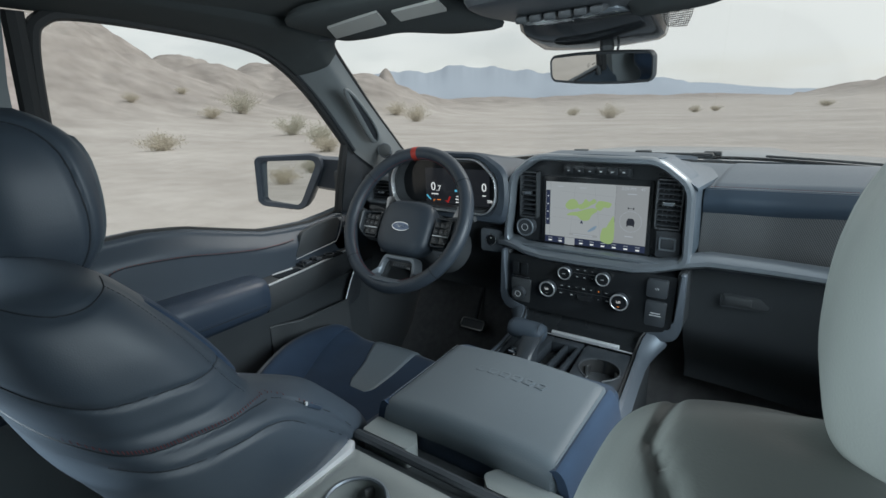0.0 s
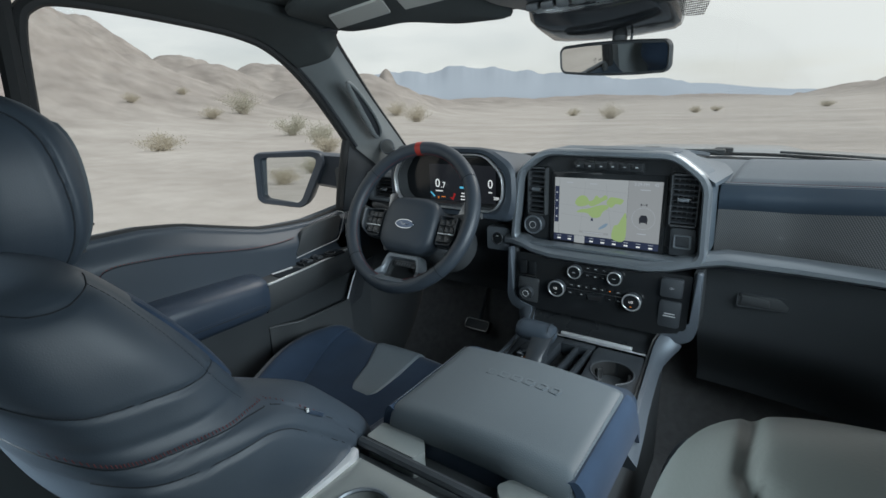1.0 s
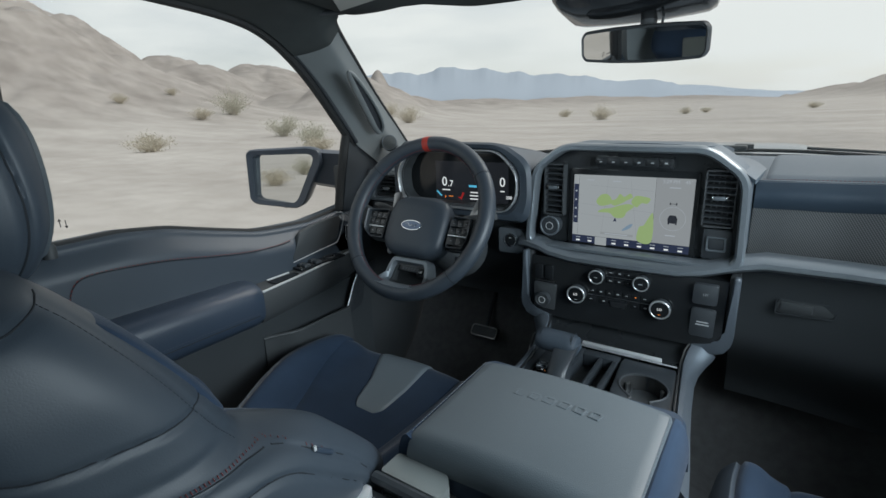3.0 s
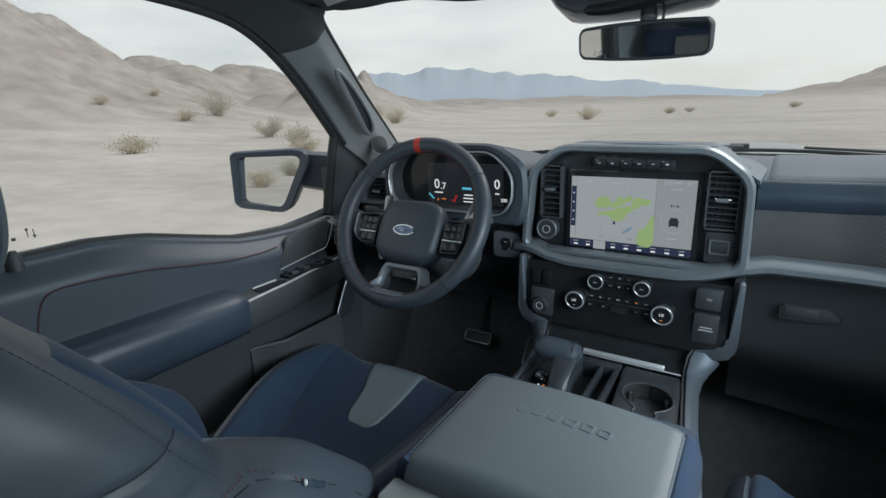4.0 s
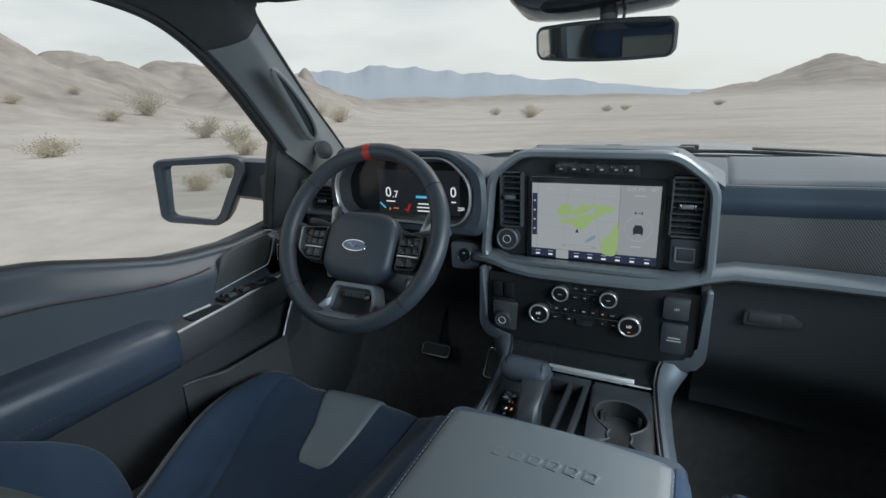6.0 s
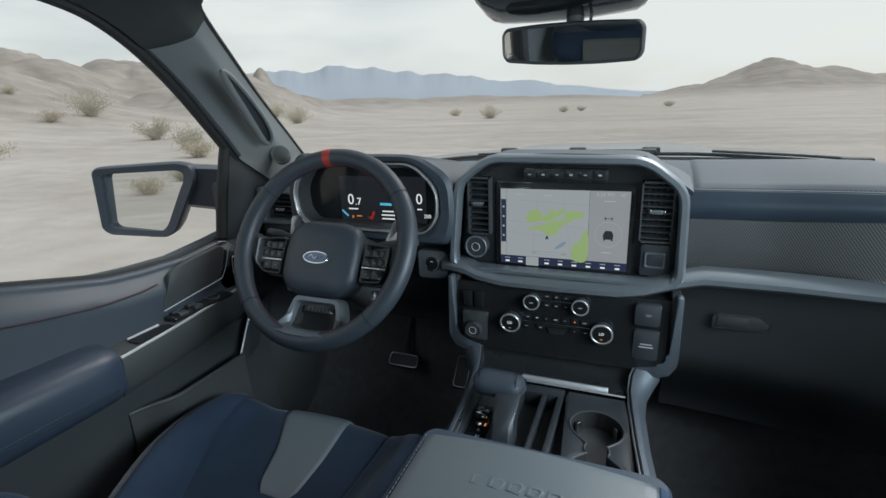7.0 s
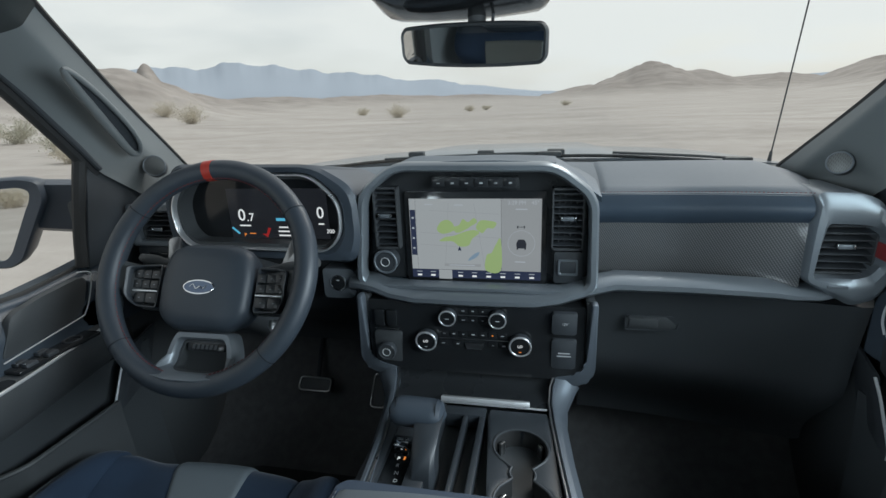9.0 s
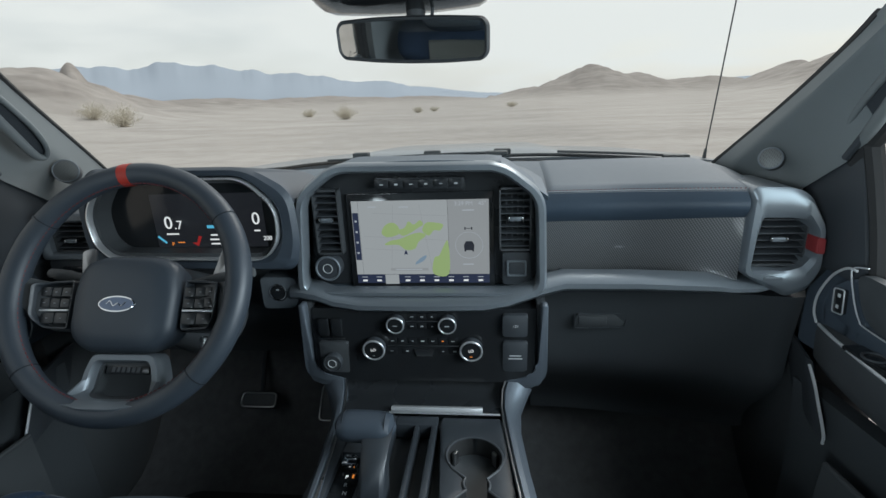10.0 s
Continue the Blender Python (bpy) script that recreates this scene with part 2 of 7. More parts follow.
def ring(bm, outer, inner, d0, d1, f=XZ, lip=0.0):
    """A frame between two outlines of one count; lip bevels its front."""
    k = len(outer)

    def loop(pts, d):
        return [bm.verts.new(f(a, b, d)) for a, b in pts]

    mid = [((1 - 0.25) * o[0] + 0.25 * i[0], (1 - 0.25) * o[1] + 0.25 * i[1]) for o, i in zip(outer, inner)]
    mid2 = [(0.25 * o[0] + 0.75 * i[0], 0.25 * o[1] + 0.75 * i[1]) for o, i in zip(outer, inner)]
    loops = [loop(outer, d1), loop(outer, d0 + lip), loop(mid, d0), loop(mid2, d0), loop(inner, d0 + lip), loop(inner, d1)]
    for a, b in zip(loops, loops[1:] + loops[:1]):
        for i in range(k):
            bm.faces.new((a[i], a[(i + 1) % k], b[(i + 1) % k], b[i]))


def shrink(pts, d):
    """The outline moved inwards by about d."""
    out, k = [], len(pts)
    area = sum(pts[i - 1][0] * pts[i][1] - pts[i][0] * pts[i - 1][1] for i in range(k))
    sg = 1 if area > 0 else -1
    for i in range(k):
        p, a, b = Vector(pts[i]), Vector(pts[i - 1]), Vector(pts[(i + 1) % k])
        u, w = (p - a), (b - p)
        if u.length < 1e-7 or w.length < 1e-7:
            u = w = (b - a)
        n1, n2 = Vector((-u.y, u.x)).normalized() * sg, Vector((-w.y, w.x)).normalized() * sg
        m = n1 + n2
        m = m.normalized() if m.length > 1e-6 else n1
        c = max(0.45, m.dot(n1))
        out.append(tuple(p + m * d / c))
    return out


def spline(pts, n=6, closed=False):
    P = [Vector(p) for p in pts]
    k, out = len(P), []
    rng = range(k) if closed else range(k - 1)
    for i in rng:
        p1, p2 = P[i], P[(i + 1) % k]
        p0 = P[i - 1] if (i > 0 or closed) else p1 * 2 - p2
        p3 = P[(i + 2) % k] if (i + 2 < k or closed) else p2 * 2 - p1
        for j in range(n):
            t = j / n
            out.append(0.5 * (2 * p1 + (p2 - p0) * t + (2 * p0 - 5 * p1 + 4 * p2 - p3) * t * t + (3 * p1 - p0 - 3 * p2 + p3) * t ** 3))
    if not closed:
        out.append(P[-1].copy())
    return out


def tube(bm, pts, r, n=8, closed=False, squash=1.0, up=None):
    """A round bar along a path; r is one radius or one for each point."""
    P = [Vector(p) for p in pts]
    k = len(P)
    rs = r if isinstance(r, (list, tuple)) else [r] * k
    loops, nrm = [], None
    for i in range(k):
        a = P[i - 1] if (i > 0 or closed) else P[i]
        b = P[(i + 1) % k] if (i + 1 < k or closed) else P[i]
        t = (b - a).normalized()
        if up is not None:
            nrm = Vector(up)
        elif nrm is None:
            nrm = t.orthogonal()
        nrm = (nrm - t * nrm.dot(t)).normalized()
        bi = t.cross(nrm)
        loops.append([bm.verts.new(P[i] + (nrm * math.cos(2 * math.pi * j / n) * squash + bi * math.sin(2 * math.pi * j / n)) * rs[i]) for j in range(n)])
    skin(bm, loops, closed)


def skin(bm, loops, closed=False, caps=True):
    n = len(loops[0])
    pairs = list(zip(loops, loops[1:])) + ([(loops[-1], loops[0])] if closed else [])
    for a, b in pairs:
        for j in range(n):
            bm.faces.new((a[j], a[(j + 1) % n], b[(j + 1) % n], b[j]))
    if caps and not closed:
        bm.faces.new(loops[0])
        bm.faces.new(loops[-1][::-1])


def loft(bm, rows, caps=True):
    skin(bm, [[bm.verts.new(p) for p in row] for row in rows], False, caps)


def sheet(bm, f, nu, nv, thick=None):
    """A surface f(s, t), s and t from 0 to 1; with thick (a vector) it is closed to a slab."""
    top = [[bm.verts.new(f(i / nu, j / nv)) for i in range(nu + 1)] for j in range(nv + 1)]
    for j in range(nv):
        for i in range(nu):
            bm.faces.new((top[j][i], top[j][i + 1], top[j + 1][i + 1], top[j + 1][i]))
    if thick is not None:
        d = Vector(thick)
        low = [[bm.verts.new(v.co + d) for v in row] for row in top]
        for j in range(nv):
            for i in range(nu):
                bm.faces.new((low[j][i], low[j + 1][i], low[j + 1][i + 1], low[j][i + 1]))
        rim_t = top[0] + [r[-1] for r in top[1:]] + top[-1][-2::-1] + [r[0] for r in top[-2:0:-1]]
        rim_l = low[0] + [r[-1] for r in low[1:]] + low[-1][-2::-1] + [r[0] for r in low[-2:0:-1]]
        for i in range(len(rim_t)):
            k = (i + 1) % len(rim_t)
            bm.faces.new((rim_t[i], rim_l[i], rim_l[k], rim_t[k]))


def puffed(f, h, edge=0.1, eps=1e-3, sink=0.004):
    """f(s, t) raised by h along its normal, its border sunk into a seam."""

    def g(s, t):
        p = f(s, t)
        n = (f(min(1, s + eps), t) - f(max(0, s - eps), t)).cross(f(s, min(1, t + eps)) - f(s, max(0, t - eps)))
        n.normalize()
        k = min(s, 1 - s, t, 1 - t) / edge
        k = 1 if k > 1 else math.sqrt(max(0, 1 - (1 - k) ** 2))
        return p + n * (-sink + (h + sink) * k)

    return g


def disc(bm, c, r, depth, axis, n=28, bev=0.0):
    """A short round piece from c along axis."""
    a = Vector(axis).normalized()
    m = Matrix.Translation(Vector(c) + a * depth / 2) @ a.to_track_quat("Z", "Y").to_matrix().to_4x4()
    vs = bmesh.ops.create_cone(bm, cap_ends=True, segments=n, radius1=r, radius2=r, depth=depth, matrix=m)["verts"]
    if bev:
        es = [e for e in {e for v in vs for e in v.link_edges} if abs((e.verts[0].co - e.verts[1].co).dot(a)) < 1e-5]
        bmesh.ops.bevel(bm, geom=es, offset=bev, segments=2, profile=0.5, affect="EDGES")


def hoop(bm, c, r, wire, axis, n=36, m=8, squash=1.0):
    a = Vector(axis).normalized()
    u = a.orthogonal().normalized()
    w = a.cross(u)
    tube(bm, [Vector(c) + (u * math.cos(2 * math.pi * i / n) + w * math.sin(2 * math.pi * i / n)) * r for i in range(n)], wire, m, True, squash, up=a)


def words(text, size, m, mat, parent, name="lettering", align="CENTER", depth=0.0004):
    cu = bpy.data.curves.new(name, "FONT")
    cu.body, cu.size, cu.align_x, cu.align_y, cu.extrude = text, size, align, "CENTER", depth
    tmp = bpy.data.objects.new(name, cu)
    scene.collection.objects.link(tmp)
    bpy.context.view_layer.update()
    me = bpy.data.meshes.new_from_object(tmp.evaluated_get(bpy.context.evaluated_depsgraph_get()))
    bpy.data.objects.remove(tmp)
    me.transform(m)
    me.materials.clear()
    me.materials.append(mat)
    ob = new(name, me)
    ob.parent = parent
    if parent.type == "EMPTY":
        ob.matrix_parent_inverse = Matrix.Translation(-parent.location)
    return ob


def facing(x, y, z, tip=0.0, turn=0.0):
    """A plate's pose: its face looks back to the seats; tip leans it back."""
    return pose(x, y, z, 90 - tip, 0, turn)


def lerp_table(rows, z):
    """Smooth values from rows (key, a, b, ...) at the key z."""
    if z <= rows[0][0]:
        return rows[0][1:]
    for a, b in zip(rows, rows[1:]):
        if z <= b[0]:
            t = (z - a[0]) / (b[0] - a[0])
            return tuple(p + (q - p) * t for p, q in zip(a[1:], b[1:]))
    return rows[-1][1:]


def ease(a, b, x):
    t = min(1, max(0, (x - a) / (b - a)))
    return t * t * (3 - 2 * t)


def stitches(bm, pts, length=0.004, gap=0.003, r=0.0007, off=(0, 0, 0)):
    """Thread stitches along a path."""
    o = Vector(off)
    P = [Vector(p) + o for p in pts]
    dense = []
    for a, b in zip(P, P[1:]):
        k = max(1, int((b - a).length / 0.0015))
        dense += [a.lerp(b, i / k) for i in range(k)]
    i = 0
    step_on, step_off = max(2, int(length / 0.0015)), max(1, int(gap / 0.0015))
    while i + step_on < len(dense):
        tube(bm, [dense[i], dense[i + step_on]], r, 5)
        i += step_on + step_off


# ---- desert ----
# hills: azimuth from the truck's nose (degrees, right positive), distance, height, half-width across, half-depth
HILLS = [
    (-84, 150, 40, 46, 60), (-71, 165, 29, 24, 60), (-62, 170, 20, 26, 55), (-54, 190, 21, 26, 60), (-48.5, 230, 12, 30, 50),
    (-41.4, 210, 18.0, 6, 30), (-40.4, 214, 13.0, 14, 36), (-43.6, 216, 11.0, 12, 36), (-37.5, 230, 9.5, 18, 40), (-31, 330, 9.0, 60, 60), (-20, 420, 9.5, 80, 70), (-9, 520, 8, 70, 80),
    (-44.6, 120, 11.5, 13, 30), (-48, 125, 8.5, 18, 30), (-38.5, 135, 3.6, 12, 18), (-56, 95, 2.6, 16, 14), (-66, 80, 2.2, 18, 12), (-33, 170, 3.0, 14, 16),
    (0, 420, 5.0, 5, 30), (4.5, 400, 9.5, 26, 60), (11.0, 380, 23, 30, 60), (8.0, 370, 15, 22, 60), (14.5, 400, 16, 34, 60), (21, 420, 12, 46, 60),
    (29, 330, 15, 22, 60), (36, 300, 20, 40, 60), (48, 240, 18, 50, 60), (70, 220, 16, 70, 60), (110, 260, 18, 90, 60), (150, 300, 20, 90, 60), (-150, 300, 22, 90, 60), (-115, 220, 24, 70, 60),
]


def land_height(x, y):
    r = math.hypot(x, y)
    if r < 4:
        return 0.0
    p = Vector((x, y, 0))
    z = 0.0
    for a, d, h, w, dep in HILLS:
        ca, sa = math.cos(radians(a)), math.sin(radians(a))
        along, across = x * sa + y * ca - d, x * ca - y * sa
        if abs(across) > 3 * w or abs(along) > 3 * dep:
            continue
        q = (across / w) ** 2 + (along / (dep * (0.8 if along < 0 else 1.6))) ** 2
        z = max(z, h * math.exp(-0.8 * q))
    # a broken bank of rubble along the foot of the hills beside the truck
    az = math.degrees(math.atan2(x, y))
    if -100 < az < -44 and 60 < r < 140:
        brink = 92 + 16 * noise.noise(V(az * 0.16, 3.0, 0)) + 5 * noise.noise(V(az * 0.7, 8.0, 0))
        z = max(z, (2.3 + 1.2 * noise.noise(V(az * 0.3, 5.0, 0))) * ease(0, 3.5, r - brink) * ease(-44, -50, az))
    if z > 0.25:
        rough = noise.fractal(p * 0.03, 0.9, 2.1, 4)
        gully = 1 - abs(noise.noise(p * 0.06 + Vector((7, 3, 0)))) * 2
        rill = 1 - abs(noise.noise(p * 0.15 + Vector((2, 9, 0)))) * 2
        crag = noise.fractal(p * 0.33, 0.8, 2.0, 3)
        z *= 1 + 0.09 * rough - 0.09 * max(0, gully) ** 2 - 0.05 * max(0, rill) ** 2 * ease(1, 6, z)
        z += 0.14 * crag * ease(0.5, 3, z)
    flat = noise.fractal(p * 0.05, 1.0, 2.0, 3) * 0.28 + noise.noise(p * 0.4) * 0.05
    return z + flat * ease(5, 30, r) + 0.0


def build_land():
    azs = [-180 + i * 2.0 for i in range(46)] + [-88 + i * 0.24 for i in range(int(138 / 0.24))] + [50 + i * 2.0 for i in range(65)]
    rings = [0.6] + [2.5 * 1.034 ** i for i in range(95)]
    rings += [rings[-1] * 1.018 ** (i + 1) for i in range(160)]
    rings = [r for r in rings if r < 900] + [1000, 1300, 1800, 2600, 3600]
    verts, faces = [(0, 0, 0)], []
    n = len(azs)
    for r in rings:
        for a in azs:
            x, y = r * math.sin(radians(a)), r * math.cos(radians(a))
            verts.append((x, y, land_height(x, y)))
    for i in range(n):
        faces.append((0, 1 + (i + 1) % n, 1 + i))
    for k in range(len(rings) - 1):
        o = 1 + k * n
        for i in range(n):
            j = (i + 1) % n
            faces.append((o + i, o + j, o + n + j, o + n + i))
    me = bpy.data.meshes.new("ground")
    me.from_pydata(verts, [], faces)
    me.polygons.foreach_set("use_smooth", [True] * len(me.polygons))
    me.materials.append(SAND)
    return tagged(new("ground", me), "pale dry desert sand running up into eroded tan badland hills", "ground", kind="structure")


def sand_material():
    m = material("desert_sand", (0.39, 0.363, 0.33), 0.95, 0, 0, 1, 0.1, 0.2, spec=0.1)
    n, l = m.node_tree.nodes, m.node_tree.links
    b = n["Principled BSDF"]
    tc = n.new("ShaderNodeTexCoord")
    sep = n.new("ShaderNodeSeparateXYZ")
    l.new(tc.outputs["Object"], sep.inputs[0])
    streak_map = n.new("ShaderNodeMapping")
    streak_map.inputs["Scale"].default_value = (0.07, 0.22, 0.30)
    streak_map.inputs["Rotation"].default_value = (0, 0, radians(20))
    l.new(tc.outputs["Object"], streak_map.inputs[0])
    a = n.new("ShaderNodeTexNoise")
    a.inputs["Scale"].default_value, a.inputs["Detail"].default_value, a.inputs["Roughness"].default_value = 1.0, 8, 0.65
    l.new(streak_map.outputs[0], a.inputs["Vector"])
    c = n.new("ShaderNodeTexNoise")
    c.inputs["Scale"].default_value, c.inputs["Detail"].default_value = 1.3, 8
    l.new(tc.outputs["Object"], c.inputs["Vector"])
    ramp = n.new("ShaderNodeValToRGB")
    e = ramp.color_ramp.elements
    e[0].position, e[1].position = 0.34, 0.66
    e[0].color, e[1].color = (0.372, 0.342, 0.320, 1), (0.500, 0.468, 0.442, 1)
    l.new(a.outputs["Fac"], ramp.inputs[0])
    ramp2 = n.new("ShaderNodeValToRGB")
    f = ramp2.color_ramp.elements
    f[0].position, f[1].position = 0.36, 0.62
    f[0].color, f[1].color = (0.90, 0.895, 0.885, 1), (1.0, 1.0, 1.0, 1)
    l.new(c.outputs["Fac"], ramp2.inputs[0])
    mul = n.new("ShaderNodeMix")
    mul.data_type, mul.blend_type = "RGBA", "MULTIPLY"
    mul.inputs["Factor"].default_value = 1.0
    l.new(ramp.outputs[0], mul.inputs["A"])
    l.new(ramp2.outputs[0], mul.inputs["B"])
    rock = n.new("ShaderNodeMix")
    rock.data_type = "RGBA"
    rr = n.new("ShaderNodeValToRGB")
    g = rr.color_ramp.elements
    g[0].position, g[1].position = 0.35, 0.65
    g[0].color, g[1].color = (0.262, 0.236, 0.219, 1), (0.385, 0.353, 0.330, 1)
    l.new(a.outputs["Fac"], rr.inputs[0])
    hi = n.new("ShaderNodeMapRange")
    hi.inputs["From Min"].default_value, hi.inputs["From Max"].default_value = 0.6, 5.0
    l.new(sep.outputs["Z"], hi.inputs["Value"])
    l.new(hi.outputs[0], rock.inputs["Factor"])
    l.new(mul.outputs["Result"], rock.inputs["A"])
    l.new(rr.outputs[0], rock.inputs["B"])
    l.new(rock.outputs["Result"], b.inputs["Base Color"])
    bump = n.new("ShaderNodeBump")
    bump.inputs["Strength"].default_value, bump.inputs["Distance"].default_value = 0.25, 0.25
    l.new(c.outputs["Fac"], bump.inputs["Height"])
    l.new(bump.outputs[0], b.inputs["Normal"])
    return m


SAND = sand_material()
build_land()

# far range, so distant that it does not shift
# the air's blue haze over the range is painted into its rock colour
HAZED_ROCK = material("distant_hazed_rock", (0.40, 0.45, 0.52), 1.0, 0, 0, 1, 0.08, 0.004, spec=0.0)
FAR_PEAKS = [(-62, 150, 12), (-50, 190, 8), (-41, 205, 6), (-36.5, 205, 4.5), (-32.8, 235, 2.6), (-29.3, 225, 2.6), (-26.5, 195, 2.2), (-22.6, 190, 3.2), (-18, 150, 3.4), (-12.2, 125, 2.8), (-8, 85, 3.2), (-3, 45, 3.5), (30, 60, 16), (70, 130, 20)]


def build_range():
    verts, faces = [], []
    azs = [-88 + i * 0.25 for i in range(4 * 176 + 1)]
    for a in azs:
        top = sum((h * math.exp(-((a - c) / (2.0 * w)) ** 2)) ** 5 for c, h, w in FAR_PEAKS) ** 0.2
        low = top
        top *= 1.10 * (1 + 0.10 * noise.fractal(Vector((a * 0.45, 0.3, 0)), 0.8, 2.2, 5))
        sa, ca = math.sin(radians(a)), math.cos(radians(a))
        for k in range(7):
            t = k / 6
            d = 2900 + 500 * t
            verts.append((d * sa, d * ca, -10 + (low + (top - low) * t ** 3 + 10) * t ** 0.8))
    for i in range(len(azs) - 1):
        for k in range(6):
            o = i * 7 + k
            faces.append((o, o + 7, o + 8, o + 1))
    me = bpy.data.meshes.new("backdrop")
    me.from_pydata(verts, [], faces)
    me.polygons.foreach_set("use_smooth", [True] * len(me.polygons))
    me.materials.append(HAZED_ROCK)
    tagged(new("backdrop", me), "mountain range on the far horizon, blue haze put into its colour", "mountains", kind="structure")


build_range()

# haze, and lift against self-shadow, are put into these raised leaf and twig colours
LEAF_DRY = material("dry_olive_leaves_hazed", (0.60, 0.555, 0.46), 0.9, 0, 0, 1, 0.35, 3, spec=0.1)
LEAF_GREEN = material("green_leaves_hazed", (0.50, 0.495, 0.41), 0.9, 0, 0, 1, 0.35, 3, spec=0.1)
TWIG = material("dry_twigs_hazed", (0.54, 0.49, 0.43), 0.95, 0, 0, 1, 0.25, 8, spec=0.1)


def shrub(x, y, w, h, seed, leaf, label):
    rnd = random.Random(seed)
    z0 = land_height(x, y) - 0.03
    root = thing("desert_shrub", label, "shrub", (x, y, z0), "shrubs on the desert floor")
    tw, lf = B(), B()
    for i in range(60):
        a, lean = rnd.uniform(0, 2 * math.pi), rnd.uniform(0.1, 1.0) ** 0.7
        hh = h * rnd.uniform(0.55, 1.0) * (1 - 0.45 * lean ** 2)
        tip = V(x + math.cos(a) * w / 2 * lean, y + math.sin(a) * w / 2 * lean, z0 + hh)
        mid = V(x + math.cos(a + 0.3) * w / 2 * lean * 0.4, y + math.sin(a + 0.3) * w / 2 * lean * 0.4, z0 + hh * 0.5)
        base = V(x + rnd.uniform(-0.08, 0.08) * w, y + rnd.uniform(-0.08, 0.08) * w, z0)
        path = spline([base, mid, tip], 3)
        s = 0.006 + 0.004 * w
        tube(tw, path, [s * (1 - 0.75 * k / (len(path) - 1)) for k in range(len(path))], 4)
        for k in range(44):
            t = rnd.uniform(0.25, 1.05)
            p = path[min(len(path) - 1, int(t * (len(path) - 1)))] + Vector((rnd.gauss(0, 1), rnd.gauss(0, 1), rnd.gauss(0, 0.7))) * 0.055 * w
            u = Vector((rnd.gauss(0, 1), rnd.gauss(0, 1), rnd.gauss(0, 1))).normalized()
            q = u.orthogonal().normalized()
            ln, wd = rnd.uniform(0.02, 0.042) * (0.6 + 0.35 * w), rnd.uniform(0.008, 0.016) * (0.6 + 0.35 * w)
            vs = [lf.verts.new(p + v) for v in (-u * ln, q * wd, u * ln, -q * wd)]
            lf.faces.new(vs)
    part("branches", tw, TWIG, root)
    part("foliage", lf, leaf, root)


shrub(-25.2, 11.9, 2.6, 1.0, 1, LEAF_DRY, "low spreading dry shrub on pale sand")
shrub(-62.0, 40.5, 6.4, 4.2, 2, LEAF_GREEN, "tall green shrub at the foot of a hill, haze in its colour")
shrub(-20.4, 18.0, 2.3, 1.5, 3, LEAF_GREEN, "thin green desert shrub with bare stems")
shrub(-30.5, 24.0, 3.0, 1.9, 4, LEAF_GREEN, "green desert shrub beside pale sand, haze in its colour")
shrub(-17.4, 59.0, 3.6, 1.9, 5, LEAF_DRY, "rounded dry shrub alone on the flat")
shrub(-40.6, 52.0, 5.0, 2.8, 6, LEAF_DRY, "broad dry shrub in front of a small hill")
shrub(-53.0, 62.5, 5.0, 2.6, 7, LEAF_DRY, "broad dry shrub among low mounds")
shrub(-11.6, 80.0, 2.6, 1.1, 8, LEAF_DRY, "small dry shrub far out on the flat")
shrub(-9.4, 84.0, 2.2, 1.0, 9, LEAF_DRY, "small dry shrub far out on the flat")
shrub(-16.0, 14.5, 1.5, 0.9, 10, LEAF_DRY, "small straw-coloured shrub on pale sand")
shrub(-70.0, 30.0, 2.6, 1.5, 11, LEAF_DRY, "dry brown shrub on a low bank")
shrub(-80.0, 42.0, 2.6, 1.5, 12, LEAF_DRY, "dry brown shrub on a low bank")
shrub(-57.0, 33.0, 3.6, 1.7, 13, LEAF_DRY, "dry brown shrub on a low bank")
shrub(-26.0, 70.0, 3.0, 1.4, 14, LEAF_DRY, "small dry shrub far out on the flat")
shrub(4.0, 100.0, 3.0, 1.2, 15, LEAF_DRY, "small dry shrub far out on the flat")
shrub(-3.6, -20.0, 1.8, 0.9, 16, LEAF_DRY, "dry straw-coloured shrub behind the truck")
shrub(-3.0, -32.0, 2.6, 1.4, 17, LEAF_GREEN, "green shrub behind the truck, haze in its colour")


# ---- truck cabin shell ----
def floor_point(s, t):
    x = -0.82 + 1.64 * s
    run = t * 3.2
    y, z = -1.25 + run, 0.72
    if y > 1.35:
        k = min(1, (y - 1.35) / 0.6)
        y, z = 1.35 + 0.42 * math.sin(k * 1.2), 0.72 + 0.80 * (1 - math.cos(k * 1.5))
    tunnel = 0.10 * math.exp(-(x / 0.20) ** 4) * (1 - ease(1.2, 1.5, y))
    return V(x, y, z + tunnel + 0.004 * noise.noise(V(x * 9, y * 9, 0)))


bm = B()
sheet(bm, floor_point, 40, 60, (0, 0, -0.03))
tagged(part("floor", bm, CARPET), "black carpeted truck cab floor rising to the toe board", "floor", kind="structure")

bm = B()
for sx in (-1, 1):
    xx = -0.42 if sx < 0 else 0.46
    prism(bm, rounded([(xx - 0.24, 0.95), (xx + 0.24, 0.95), (xx + 0.24, 1.36), (xx - 0.24, 1.36)], 0.05), 0.722, 0.738, XY, 0.004)
    break
solo("floor_mat", bm, RUBBER, "black rubber mat lying in the driver's footwell", "floor mat")


def roof_z(x, y):
    z = 1.935 - 0.035 * abs(x / 0.60) ** 3
    return z - 0.045 * ease(0.80, 1.22, y) * (1 - 0.5 * abs(x / 0.66) ** 2)


def roof_front(x):
    return 1.235 - 0.17 * (x / 0.62) ** 2


def ceiling_point(s, t):
    x = -0.625 + 1.225 * s
    y = -1.25 + (roof_front(x) + 1.25) * t
    return V(x, y, roof_z(x, y))


bm = B()
sheet(bm, ceiling_point, 40, 60, (0, 0, 0.05))
